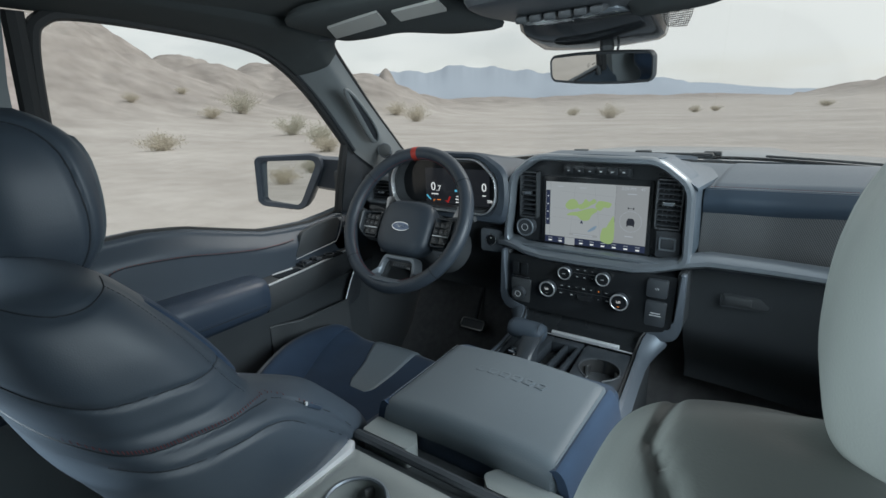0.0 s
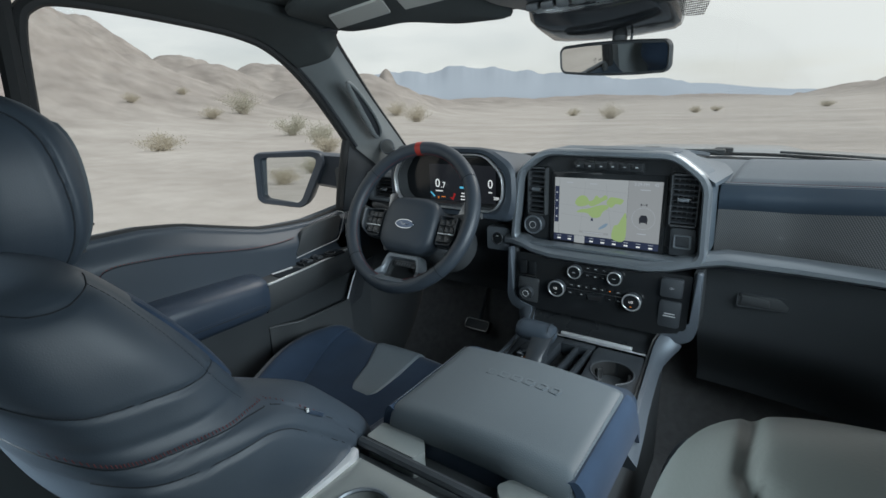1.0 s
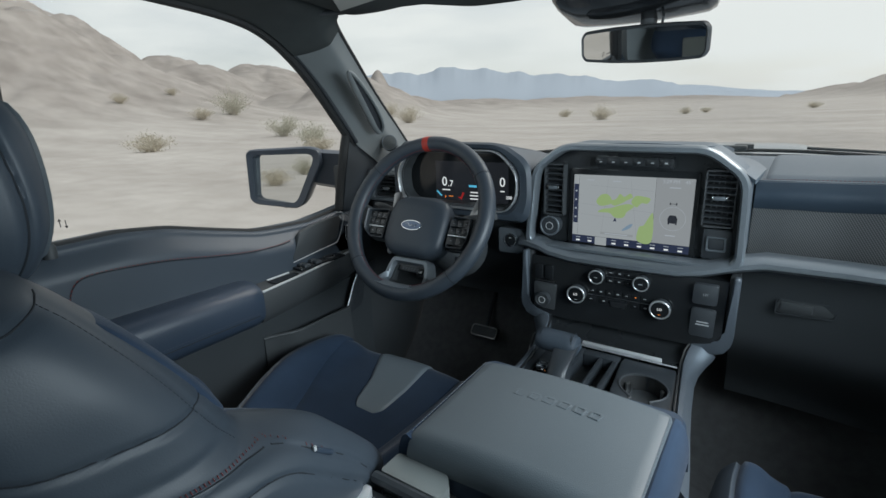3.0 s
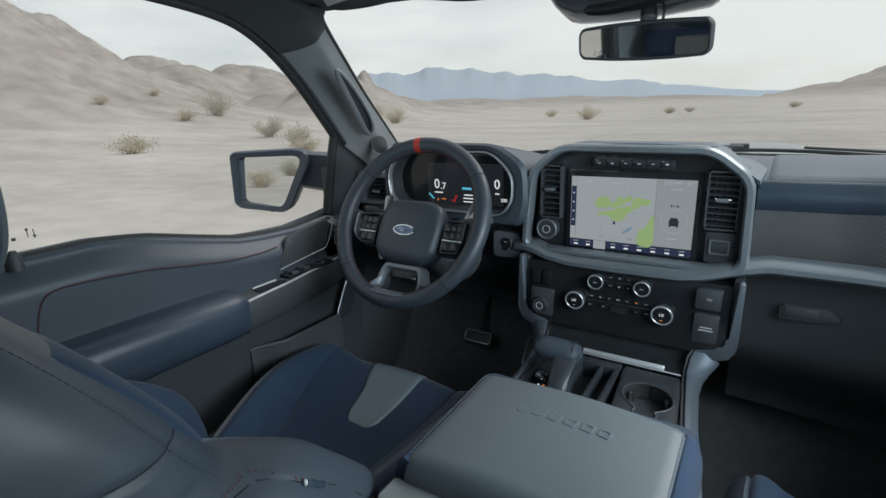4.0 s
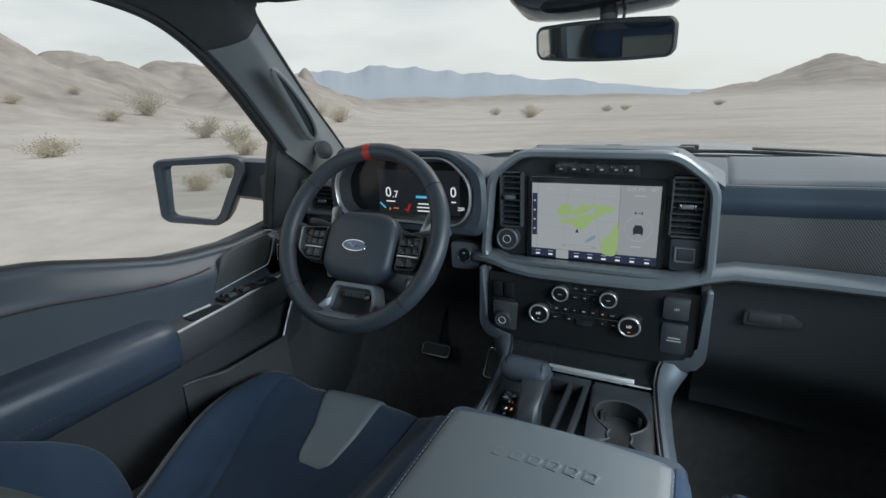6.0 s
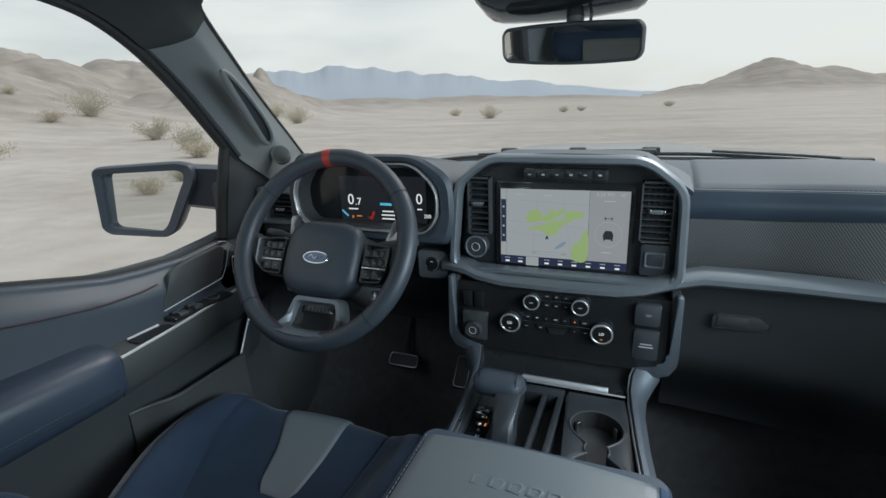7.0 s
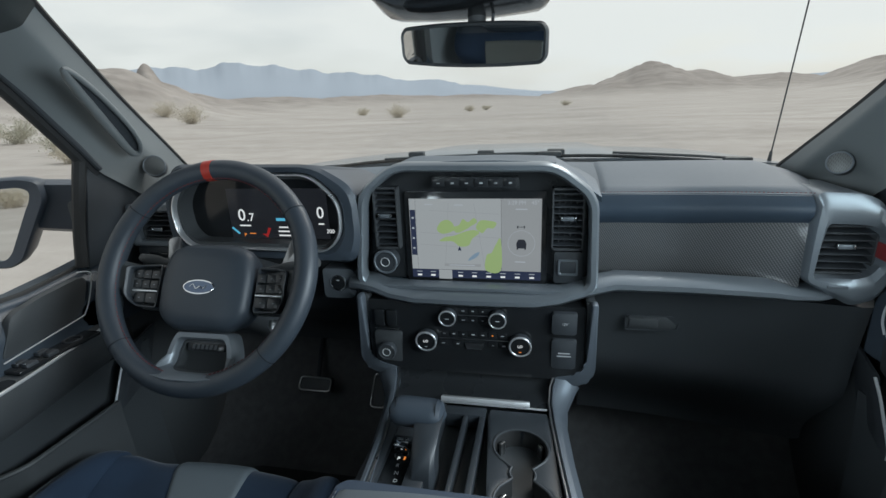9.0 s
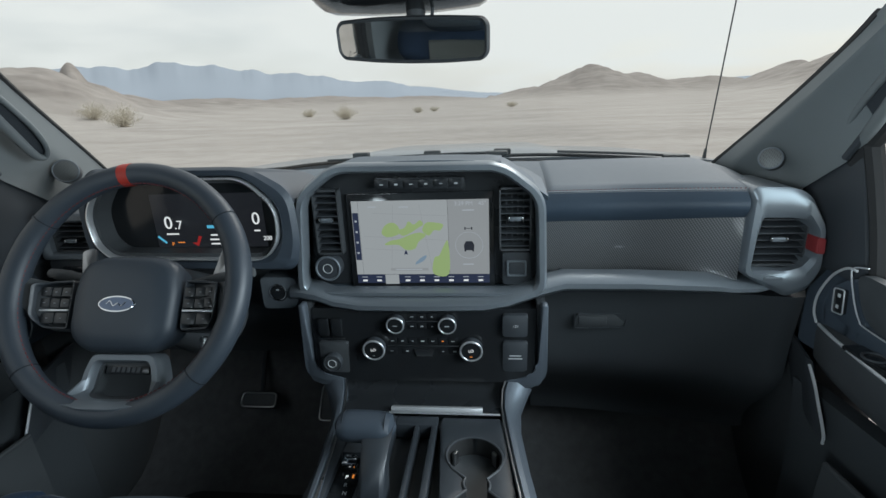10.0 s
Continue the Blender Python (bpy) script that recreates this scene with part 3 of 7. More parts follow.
tagged(part("ceiling", bm, HEADLINER), "charcoal cloth headliner of the truck cab", "headliner", kind="structure")


def mirrored(p, side):
    """A place on the driver's side, or its like on the other side."""
    x, y, z = p
    return V(x, y, z) if side < 0 else V(-x - 0.09 + 0.105 * (1.28 - y), y + 0.01, z - 0.012)


def side_x(z):
    """The side glass leans inwards as it rises."""
    return -0.805 + 0.10 * ease(1.38, 2.2, z) + 0.02 * ease(1.38, 1.9, z)


# upper edge of the front door's window: from the rear post over the top down to the mirror corner
WINDOW_TOP = [(0.43, 1.46), (0.428, 1.70), (0.432, 1.83), (0.452, 1.872), (0.51, 1.886), (0.69, 1.878), (0.85, 1.860), (0.950, 1.824), (1.056, 1.747), (1.172, 1.634), (1.235, 1.566)]
# lower edge of the same window
SILL = [(0.30, 1.440), (0.42, 1.440), (0.50, 1.440), (0.58, 1.441), (0.67, 1.430), (0.78, 1.401), (0.88, 1.376), (0.95, 1.369), (1.05, 1.365), (1.15, 1.376), (1.26, 1.392)]


def sill_z(y):
    return lerp_table([(a, b) for a, b in SILL], y)[0]


# edge of the pillar trim against the windscreen and headliner
SCREEN_EDGE = [(-0.822, 1.56, 1.524), (-0.788, 1.45, 1.602), (-0.740, 1.30, 1.704), (-0.684, 1.165, 1.790), (-0.648, 1.078, 1.848), (-0.630, 1.050, 1.868), (-0.600, 1.030, 1.884), (-0.578, 0.96, 1.895), (-0.580, 0.80, 1.905), (-0.585, 0.50, 1.910), (-0.585, 0.20, 1.910)]


# the same edge on the passenger's side
SCREEN_EDGE_RIGHT = [(0.680, 1.68, 1.475), (0.653, 1.62, 1.508), (0.638, 1.52, 1.549), (0.630, 1.34, 1.639), (0.618, 1.20, 1.711), (0.600, 1.10, 1.762), (0.575, 0.98, 1.835), (0.555, 0.86, 1.885), (0.548, 0.60, 1.905), (0.560, 0.20, 1.905)]


def build_pillars(side, n):
    edge = spline(SCREEN_EDGE if side < 0 else SCREEN_EDGE_RIGHT, 8)
    win = spline([(y, z, 0) for y, z in WINDOW_TOP[::-1]], 6)
    low = [V(side_x(1.45) + 0.02, 1.40, 1.46)] + [V(side_x(z) + 0.012, y, z) for y, z, _ in win]
    m = 64

    def at(path, t):
        i = t * (len(path) - 1)
        k = min(len(path) - 2, int(i))
        return path[k].lerp(path[k + 1], i - k)

    low_cut = [p for p in low if p.z > 1.55 or p.y > 1.0]
    low_cut = [p for p in low if p.y > 0.50] + [V(side_x(1.885) + 0.012, 0.2, 1.888)]

    def f(s, t):
        a, b = at(edge, t), at(low_cut, t)
        b = mirrored(b, side)
        p = a.lerp(b, s)
        # a soft ridge runs up the trim close to the windscreen
        ridge = min(s / 0.30, (1 - s) / 0.70)
        bulge = (0.010 * math.sin(math.pi * s) + (0.020 if side < 0 else 0.032) * ridge) * (1 - 0.3 * t)
        return p + V(0.75 * -side, -0.62, -0.2).normalized() * bulge

    def cut(s):
        """Where the moulded trim ends and the cloth begins: a line that sinks towards the door."""
        want = (1.078 - 0.078 * s) if side < 0 else (0.99 - 0.05 * s)
        lo, hi = 0.0, 1.0
        for _ in range(24):
            m_ = (lo + hi) / 2
            if f(s, m_).y > want:
                lo = m_
            else:
                hi = m_
        return lo

    cuts = [cut(i / 18) for i in range(19)]

    def cut_at(s):
        i = min(17, int(s * 18))
        return cuts[i] + (cuts[i + 1] - cuts[i]) * (s * 18 - i)

    bm = B()
    sheet(bm, lambda s, t: f(s, t * (cut_at(s) + 0.004)), 18, 34, V(0.03 * side, 0.03, 0.0))
    trim = part("wall_side_upper_%d" % n, bm, PILLAR)
    tagged(trim, "charcoal windscreen pillar trim of the truck cab", "pillar trim", kind="structure")

    # cloth-covered roof rail over the door, its end rolled over the trim
    def cloth(s, t):
        c = cut_at(s)
        roll = math.sqrt(max(0.0, 1 - (1 - min(1, t / 0.06)) ** 2))
        return f(s, c + t * (1.0 - c)) + V(-0.75 * side, -0.5, -0.35).normalized() * (-0.002 + 0.009 * roll)

    bm = B()
    sheet(bm, cloth, 18, 70, V(0.03 * side, 0.03, 0.0))
    part("roof_rail", bm, HEADLINER, trim, "dark cloth-covered roof rail")
    # weatherstrip clipped between the trim and the door's seal
    bm = B()
    tube(bm, [mirrored(V(side_x(z) + 0.014, y - 0.002, z + 0.009), side) for y, z, _ in win if y > 0.52], 0.006, 8)
    part("weatherstrip", bm, DARK, trim)
    # dark rubber lip along the glass
    bm = B()
    tube(bm, [p + V(0.004 * side, 0.004, 0) for p in edge[:40]], 0.006, 6)
    part("rubber_lip", bm, RUBBER, trim)
    bm = B()
    seal = [mirrored(V(side_x(z) - 0.004, y, z), side) for y, z, _ in win]
    tube(bm, seal, 0.013, 8)
    part("rubber_seal", bm, RUBBER, trim)
    # grab handle
    h = B()
    base = [(-0.626, 1.080, 1.750), (-0.643, 1.122, 1.728), (-0.666, 1.182, 1.688), (-0.690, 1.242, 1.642), (-0.708, 1.277, 1.610), (-0.720, 1.288, 1.598)]
    path = spline([mirrored(p, side) + (V(0, 0, 0) if side < 0 else V(0.075, -0.03, -0.015)) for p in base], 5)
    out = V(0.6 * -side, -0.75, 0.25).normalized()
    axis = (path[-1] - path[0]).normalized()
    wide = axis.cross(out).normalized() * -side
    k = 40

    def loop(grow, lift):
        pts = []
        for i in range(k):
            a = 2 * math.pi * i / k
            u = 0.5 - 0.5 * math.cos(a)
            q = path[min(len(path) - 1, int(u * (len(path) - 1) + 0.5))]
            q = path[0].lerp(path[-1], u) * 0.5 + q * 0.5
            pts.append(q + wide * math.sin(a) * (0.0125 * (0.45 + 0.75 * u) + grow) + out * lift)
        return pts

    rim = loop(0.004, 0.012)
    tube(h, rim, [0.0050 + 0.0040 * max(0, math.sin(2 * math.pi * i / k)) for i in range(k)], 10, True)
    grab = solo("grab_handle", h, PILLAR, "charcoal moulded grab handle on the windscreen pillar", "grab handle", "pillar grab handles")
    # a dark flush plate stands in for the shade inside the loop
    bm = B()
    lo = [bm.verts.new(p) for p in loop(0.004, 0.004)]
    bm.faces.new(lo)
    hi = [bm.verts.new(p) for p in loop(0.004, -0.010)]
    bm.faces.new(hi[::-1])
    for i in range(k):
        bm.faces.new((lo[i], hi[i], hi[(i + 1) % k], lo[(i + 1) % k]))
    part("recess_shade", bm, DARK, grab)
    # small round loudspeaker
    c = mirrored(V(-0.738, 1.342, 1.566), side) if side < 0 else V(0.630, 1.343, 1.552)
    ax = V(0.55 * -side, -0.80, 0.22).normalized()
    tw = thing("tweeter", "small round grey loudspeaker grille at the pillar foot", "loudspeaker", c, "pillar loudspeakers")
    bm = B()
    k = 1.0 if side < 0 else 0.82
    disc(bm, c - ax * 0.03, 0.0235 * k, 0.032, ax, 36, 0.002)
    part("housing", bm, DARK, tw)
    bm = B()
    hoop(bm, c + ax * 0.002, 0.0220 * k, 0.002, ax, 36, 6)
    part("rim", bm, SATIN_DARK, tw)
    bm = B()
    disc(bm, c, 0.0212 * k, 0.0035, ax, 36, 0.001)
    part("grille", bm, SPEAKER, tw)
    return trim


SPEAKER = material("perforated_grey_grille", (0.14, 0.15, 0.15), 0.5, 0.3, 0, 1, 0.05, 20)


def perforate(m, pitch):
    n, l = m.node_tree.nodes, m.node_tree.links
    tc, vo = n.new("ShaderNodeTexCoord"), n.new("ShaderNodeTexVoronoi")
    vo.inputs["Scale"].default_value, vo.inputs["Randomness"].default_value = 1 / pitch, 0.0
    l.new(tc.outputs["Object"], vo.inputs["Vector"])
    rm = n.new("ShaderNodeValToRGB")
    rm.color_ramp.elements[0].position, rm.color_ramp.elements[1].position = 0.25, 0.4
    rm.color_ramp.elements[0].color, rm.color_ramp.elements[1].color = (0.01, 0.01, 0.01, 1), (0.17, 0.18, 0.18, 1)
    l.new(vo.outputs["Distance"], rm.inputs[0])
    l.new(rm.outputs[0], n["Principled BSDF"].inputs["Base Color"])


perforate(SPEAKER, 0.0019)
build_pillars(-1, 1)
build_pillars(1, 2)


# centre posts and the closed rear of the cab
def post(side, n):
    bm = B()
    rows = []
    for k in range(15):
        t = k / 14
        z = 0.80 + 1.12 * t
        x = side_x(max(z, 1.38)) + 0.035 + 0.06 * ease(1.75, 1.93, z)
        y0, y1 = 0.02, 0.385
        rows.append([mirrored(V(x + dx, y, z), side) for dx, y in ((-0.10, y0), (-0.012, y0 + 0.005), (0.0, y0 + 0.03), (0.004, (y0 + y1) / 2), (0.0, y1 - 0.03), (-0.012, y1 - 0.005), (-0.10, y1))])
    loft(bm, rows)
    p = part("wall_post_%d" % n, bm, PILLAR)
    tagged(p, "charcoal trimmed centre door post", "door post", kind="structure")
    bm = B()
    tube(bm, [mirrored(V(side_x(1.45 + 0.09 * k) - 0.004, 0.412, 1.43 + 0.09 * k), side) for k in range(6)], 0.017, 8)
    part("rubber_seal", bm, RUBBER, p)
    return p


post(-1, 1)
post(1, 2)

bm = B()
span(bm, (-0.82, -1.32, 0.70), (0.80, -1.25, 1.44), 0.01)
span(bm, (-0.82, -1.32, 1.80), (0.80, -1.25, 1.99), 0.01)
for a, b in ((-0.82, -0.62), (0.60, 0.80)):
    span(bm, (a, -1.32, 1.435), (b, -1.25, 1.805), 0.005)
tagged(part("wall_rear", bm, PILLAR), "charcoal rear wall of the truck cab", "wall", kind="structure")
for side, n in ((-1, 1), (1, 2)):
    bm = B()
    x0, x1 = (-0.88, -0.80) if side < 0 else (0.80, 0.88)
    span(bm, (x0, -1.25, 0.70), (x1, 0.20, 1.44), 0.01)
    span(bm, (x0 + 0.04 * -side, -1.25, 1.86), (x1 + 0.10 * -side, 0.21, 1.99), 0.01)
    span(bm, (x0, -1.25, 1.435), (x1, -0.80, 1.865), 0.005)
    tagged(part("wall_side_rear_%d" % n, bm, DARK), "dark rear door trim of the truck cab", "wall", kind="structure")
    # sill below and ahead of the front door
    bm = B()
    if side < 0:
        span(bm, (-0.92, 1.262, 0.70), (-0.825, 1.86, 1.50), 0.01)
    else:
        span(bm, (0.74, 1.29, 0.70), (0.86, 1.86, 1.46), 0.01)
    tagged(part("wall_side_front_%d" % n, bm, BLACK), "black cowl side panel of the truck cab", "wall", kind="structure")


# ---- glass ----
def pane(name, label, f, nu, nv, thick, glass=GLASS):
    bm = B()
    sheet(bm, f, nu, nv, thick)
    g = part(name, bm, glass)
    g.visible_shadow = glass is TINTED
    return tagged(g, label, "window", kind="structure")


def windscreen(s, t):
    x0 = -0.93 + 1.82 * s
    k = (x0 + 0.02) / 0.80
    yb, zb = 1.90 - 0.32 * k * k, 1.478
    yt, zt = 1.26 - 0.15 * k * k, 1.925 - 0.03 * k * k
    xt = x0 * 0.84
    return V(x0 + (xt - x0) * t, yb + (yt - yb) * t, zb + (zt - zb) * t + 0.03 * math.sin(math.pi * t))


pane("window_1", "clear raked windscreen of the truck", windscreen, 24, 12, (0, 0.004, 0.005))
pane("window_2", "clear driver's door window", lambda s, t: V(side_x(1.36 + 0.54 * t) - 0.012, 0.40 + (0.86 - 1.0 * max(0, 0.54 * t - 0.20)) * s, 1.36 + 0.54 * t), 6, 6, (-0.004, 0, 0))
pane("window_3", "clear passenger's door window", lambda s, t: mirrored(V(side_x(1.36 + 0.54 * t) - 0.012, 0.40 + (0.86 - 1.0 * max(0, 0.54 * t - 0.20)) * s, 1.36 + 0.54 * t), 1), 6, 6, (0.004, 0, 0))
pane("window_4", "dark-tinted rear window of the cab", lambda s, t: V(-0.63 + 1.24 * s, -1.28, 1.43 + 0.38 * t), 2, 2, (0, -0.004, 0), TINTED)
pane("window_5", "dark-tinted rear door window", lambda s, t: V(-0.83 + 0.09 * t, -0.81 + 1.02 * s, 1.43 + 0.45 * t), 2, 2, (-0.004, 0, 0), TINTED)
pane("window_6", "dark-tinted rear door window", lambda s, t: V(0.84 - 0.09 * t, -0.81 + 1.02 * s, 1.43 + 0.45 * t), 2, 2, (0.004, 0, 0), TINTED)
# small dark marks printed on the driver's window
bm = B()
gx = side_x(1.48) - 0.009
box(bm, (gx, 0.456, 1.474), (0.0006, 0.007, 0.005))
box(bm, (gx, 0.466, 1.474), (0.0006, 0.006, 0.005))
for dy, up in ((0.486, 1), (0.495, -1)):
    box(bm, (gx, dy, 1.480), (0.0006, 0.0014, 0.012))
    prism(bm, [(dy - 0.003, 1.480 + 0.005 * up), (dy + 0.003, 1.480 + 0.005 * up), (dy, 1.480 + 0.010 * up)], gx - 0.0003, gx + 0.0003, YZ)
part("printed_mark", bm, INK, bpy.data.objects["window_2"])

# ---- bonnet, wipers, aerial ----
def bonnet(s, t):
    x = -0.86 + 1.72 * s
    y = 1.985 + 1.20 * t
    k = abs(x) / 0.86
    z = 1.492 - 0.055 * t - 0.02 * t * t - 0.03 * k ** 3 + 0.022 * (1 - ease(0.30, 0.44, abs(x))) * ease(0.0, 0.2, t)
    return V(x, y, z - 0.10 * ease(0.93, 1.0, t))


hood = thing("truck_bonnet", "pale blue-grey painted bonnet with a raised centre", "bonnet", (0, 2.6, 1.3))
bm = B()
sheet(bm, bonnet, 60, 24, (0, 0, -0.02))
part("panel", bm, PAINT, hood)
for x in (-0.30, -0.06, 0.17):
    bm = B()
    box(bm, (x, 2.03, 1.507), (0.055, 0.03, 0.022), 0.005)
    part("vent_cap", bm, BLACK, hood)
bm = B()
sheet(bm, lambda s, t: V(-0.84 + 1.68 * s, 1.90 - 0.30 * (2 * s - 1) ** 2 + 0.14 * t + 0.20 * (2 * s - 1) ** 2 * t, 1.455 + 0.012 * t), 40, 4, (0, 0, -0.02))
part("cowl_grille", bm, BLACK, hood)
for n, pts in enumerate((((-0.62, 1.80, 1.482), (-0.40, 1.90, 1.500), (-0.05, 1.935, 1.506), (0.12, 1.94, 1.506)), ((0.10, 1.93, 1.506), (0.30, 1.915, 1.506), (0.48, 1.90, 1.497), (0.62, 1.86, 1.490)))):
    wp = thing("wiper", "black windscreen wiper resting on the cowl", "wiper", pts[1], "windscreen wipers")
    bm = B()
    tube(bm, spline(pts, 6), 0.0055, 6)
    part("blade", bm, RUBBER, wp)
    bm = B()
    tube(bm, spline([(p[0] + 0.03, p[1] - 0.012, p[2] + 0.010) for p in pts[1:]], 6), 0.004, 6)
    box(bm, (pts[-1][0] + 0.03, pts[-1][1] - 0.01, pts[-1][2] + 0.006), (0.07, 0.03, 0.018), 0.006)
    part("arm", bm, BLACK, wp)
ant = thing("aerial", "thin black whip aerial on the front wing", "aerial", (0.83, 2.1, 1.44))
bm = B()
tube(bm, [(0.828, 2.1, 1.41), (0.829, 2.1, 1.445), (0.830, 2.1, 1.462), (0.832, 2.1, 1.49)], [0.016, 0.013, 0.006, 0.004], 10)
part("foot", bm, BLACK, ant)
bm = B()
tube(bm, [(0.831, 2.1, 1.47), (0.853, 2.1, 1.73), (0.875, 2.1, 2.0), (0.90, 2.1, 2.3)], 0.0022, 6)
part("rod", bm, BLACK, ant)


# ---- dashboard ----
dash = thing("dashboard", "black and slate truck dashboard with satin grey trim", "dashboard", (0, 1.45, 0.95))


def bend(x):
    """How far the passenger's end has swept round towards the door."""
    return ease(0.36, 0.60, x)


def front_y(x):
    """The dashboard's front line; its ends come towards the seats a little."""
    return 1.415 - (0.085 * min(1.3, max(0, (x - 0.234) / 0.37)) ** 1.5 + 0.066 * bend(x) if x > 0 else 0.035 * ease(0.45, 0.74, -x))


def dash_top(s, t):
    x = -0.79 + 1.475 * s
    y0, y1 = front_y(x) - 0.005 + 0.26 * ease(0.575, 0.680, x), 1.875 - 0.32 * (x / 0.80) ** 2
    z0 = 1.487 + 0.028 * ease(0.50, 0.78, -x) + 0.012 * ease(0.234, 0.62, x) + 0.0118 * bend(x) * (1 - t) - 0.020 * ease(0.59, 0.68, x)
    return V(x, y0 + (y1 - y0) * t, z0 + 0.040 * math.sin(t * 1.45) - 0.03 * t * t)


bm = B()
sheet(bm, dash_top, 60, 14, (0, 0, -0.03))
part("top_skin", bm, DASH_TOP, dash, "slate grey soft upper skin")


# padded top panel before the passenger, with a sewn rim
def pass_pad(s, t):
    x0, x1 = 0.245 + 0.012 * t, 0.574 + 0.035 * t
    x = x0 + (x1 - x0) * s
    p = dash_top((x + 0.79) / 1.475, 0.0 + 0.80 * t)
    return p + V(0, 0, 0.001)


bm = B()
sheet(bm, puffed(pass_pad, 0.005, 0.06), 40, 20)
part("top_pad", bm, DASH_TOP, dash)


def strip(s, t):
    x = 0.234 + 0.330 * s
    a = t * math.pi
    y = front_y(x) - 0.012 - 0.014 * math.sin(a)
    return V(x, y, 1.484 + 0.013 * s - 0.057 * t + bend(x) * (0.0118 + 0.013 * t))


bm = B()
sheet(bm, strip, 30, 14, (0, 0.05, 0))
part("sewn_pad", bm, NAVY_PAD, dash, "navy padded strip")
bm = B()
stitches(bm, [V(0.245 + 0.330 * k / 40, front_y(0.245 + 0.330 * k / 40) - 0.004, 1.4895 + 0.012 * k / 40 + 0.0118 * bend(0.245 + 0.330 * k / 40)) for k in range(41)], 0.004, 0.004, 0.0006)
st = part("thread", bm, RED_THREAD, dash)
st["kind"] = "stuff"

# carbon weave panel
bm = B()


def weave_face(s, t, off=0.0):
    x = 0.234 + (0.332 + 0.002 * t) * s
    return V(x, front_y(x) - 0.010 - off, 1.312 + 0.116 * t + s * (0.020 - 0.004 * t) + bend(x) * (0.018 + 0.007 * t))


sheet(bm, weave_face, 24, 6, (0, 0.03, 0))
carbon = part("weave_panel", bm, CARBON, dash, "dark carbon weave panel")
bm = B()
tube(bm, [weave_face(0.12 + 0.72 * k / 20, 0.055 if 0 < k < 20 else 0.10, 0.001) for k in range(21)], 0.0028, 6)
part("ledge", bm, BLACK, carbon)

# satin bar across the dashboard
def bar(bm, pts, hts, deps, n=None):
    rows = []
    for (x, y, z), h, d in zip(pts, hts, deps):
        prof = [(-0.5, 0.0), (-0.5, -0.35), (-0.38, -0.85), (-0.18, -1.0), (0.10, -1.0), (0.34, -0.82), (0.5, -0.40), (0.5, 0.0)]
        rows.append([V(x, y + d * q, z + h * p) for p, q in prof])
    loft(bm, rows)


bm = B()
pts = [(-0.262, 1.315, 1.322), (-0.238, 1.305, 1.326), (-0.205, 1.300, 1.322), (-0.172, 1.296, 1.311), (-0.118, 1.290, 1.305), (0.0, 1.288, 1.3045), (0.120, 1.290, 1.306), (0.165, 1.295, 1.313), (0.225, 1.310, 1.329), (0.270, 1.322, 1.336), (0.40, 1.312, 1.339), (0.530, 1.297, 1.340), (0.556, 1.296, 1.337), (0.600, 1.300, 1.336), (0.640, 1.315, 1.338)]
bar(bm, pts, [0.036, 0.036, 0.034, 0.032, 0.031, 0.031, 0.031, 0.032, 0.033, 0.034, 0.032, 0.030, 0.026, 0.022, 0.012], [0.045] * len(pts))
part("trim_bar", bm, SATIN, dash, "satin grey bar across the dashboard")
bm = B()
span(bm, (0.225, 1.325, 1.302), (0.585, 1.43, 1.322), 0.004)
part("bar_shelf", bm, DARK, dash)


# ---- air vents ----
def vent(parent, x0, x1, z0, z1, y, slats, tab, cut=0.0):
    v = B()
    span(v, (x0 - 0.002, y + 0.028, z0 - 0.002), (x1 + 0.002, y + 0.032, z1 + 0.002))
    for a, b in (((x0 - 0.003, y, z0 - 0.004), (x0, y + 0.03, z1 + 0.004)), ((x1, y, z0 - 0.004), (x1 + 0.003, y + 0.03, z1 + 0.004)), ((x0 - 0.003, y, z1), (x1 + 0.003, y + 0.03, z1 + 0.004)), ((x0 - 0.003, y, z0 - 0.004), (x1 + 0.003, y + 0.03, z0))):
        span(v, a, b)
    body = part("air_vent", v, BLACK, parent, "black slatted air vent")
    for k in range(slats):
        z = z0 + (z1 - z0) * (k + 0.5) / slats
        s = B()
        sheet(s, lambda a, b: V(x0 + (x1 - x0) * a, y + 0.002 + 0.018 * b, z + 0.004 * b), 1, 2, (0, 0, -0.0018))
        part("slat", s, DARK, body)
    t = B()
    xm = (x0 + x1) / 2
    zt = z0 + (z1 - z0) * tab
    box(t, (xm, y - 0.001, zt), (0.022, 0.008, 0.0085), 0.002)
    part("vent_tab", t, SATIN_DARK, body)
    for sx in (-1, 1):
        t = B()
        box(t, (xm + sx * 0.0125, y - 0.0015, zt), (0.003, 0.009, 0.008), 0.001)
        part("tab_cap", t, CHROME, body)
    return body


# passenger-side vent in its hexagonal satin frame
def rs(pts):
    """The vent frame's outline, drawn at its place near the door."""
    return [(0.137 + (x - 0.137) * 0.9, 1.673 + (z - 1.673) * 0.9) for x, z in pts]


OUT_R = rounded(rs([(0.613, 1.365), (0.614, 1.330), (0.700, 1.282), (0.738, 1.296), (0.757, 1.335), (0.751, 1.425), (0.717, 1.482), (0.690, 1.496), (0.614, 1.500), (0.613, 1.430)]), 0.012)
IN_R = rounded(rs([(0.632, 1.364), (0.630, 1.338), (0.700, 1.335), (0.722, 1.342), (0.736, 1.362), (0.736, 1.412), (0.718, 1.436), (0.690, 1.440), (0.640, 1.441), (0.634, 1.40)]), 0.006)
bm = B()
ring(bm, OUT_R, IN_R, 1.253, 1.40, XZ, 0.008)
frame_r = part("vent_frame", bm, SATIN, dash, "satin grey angular vent surround")
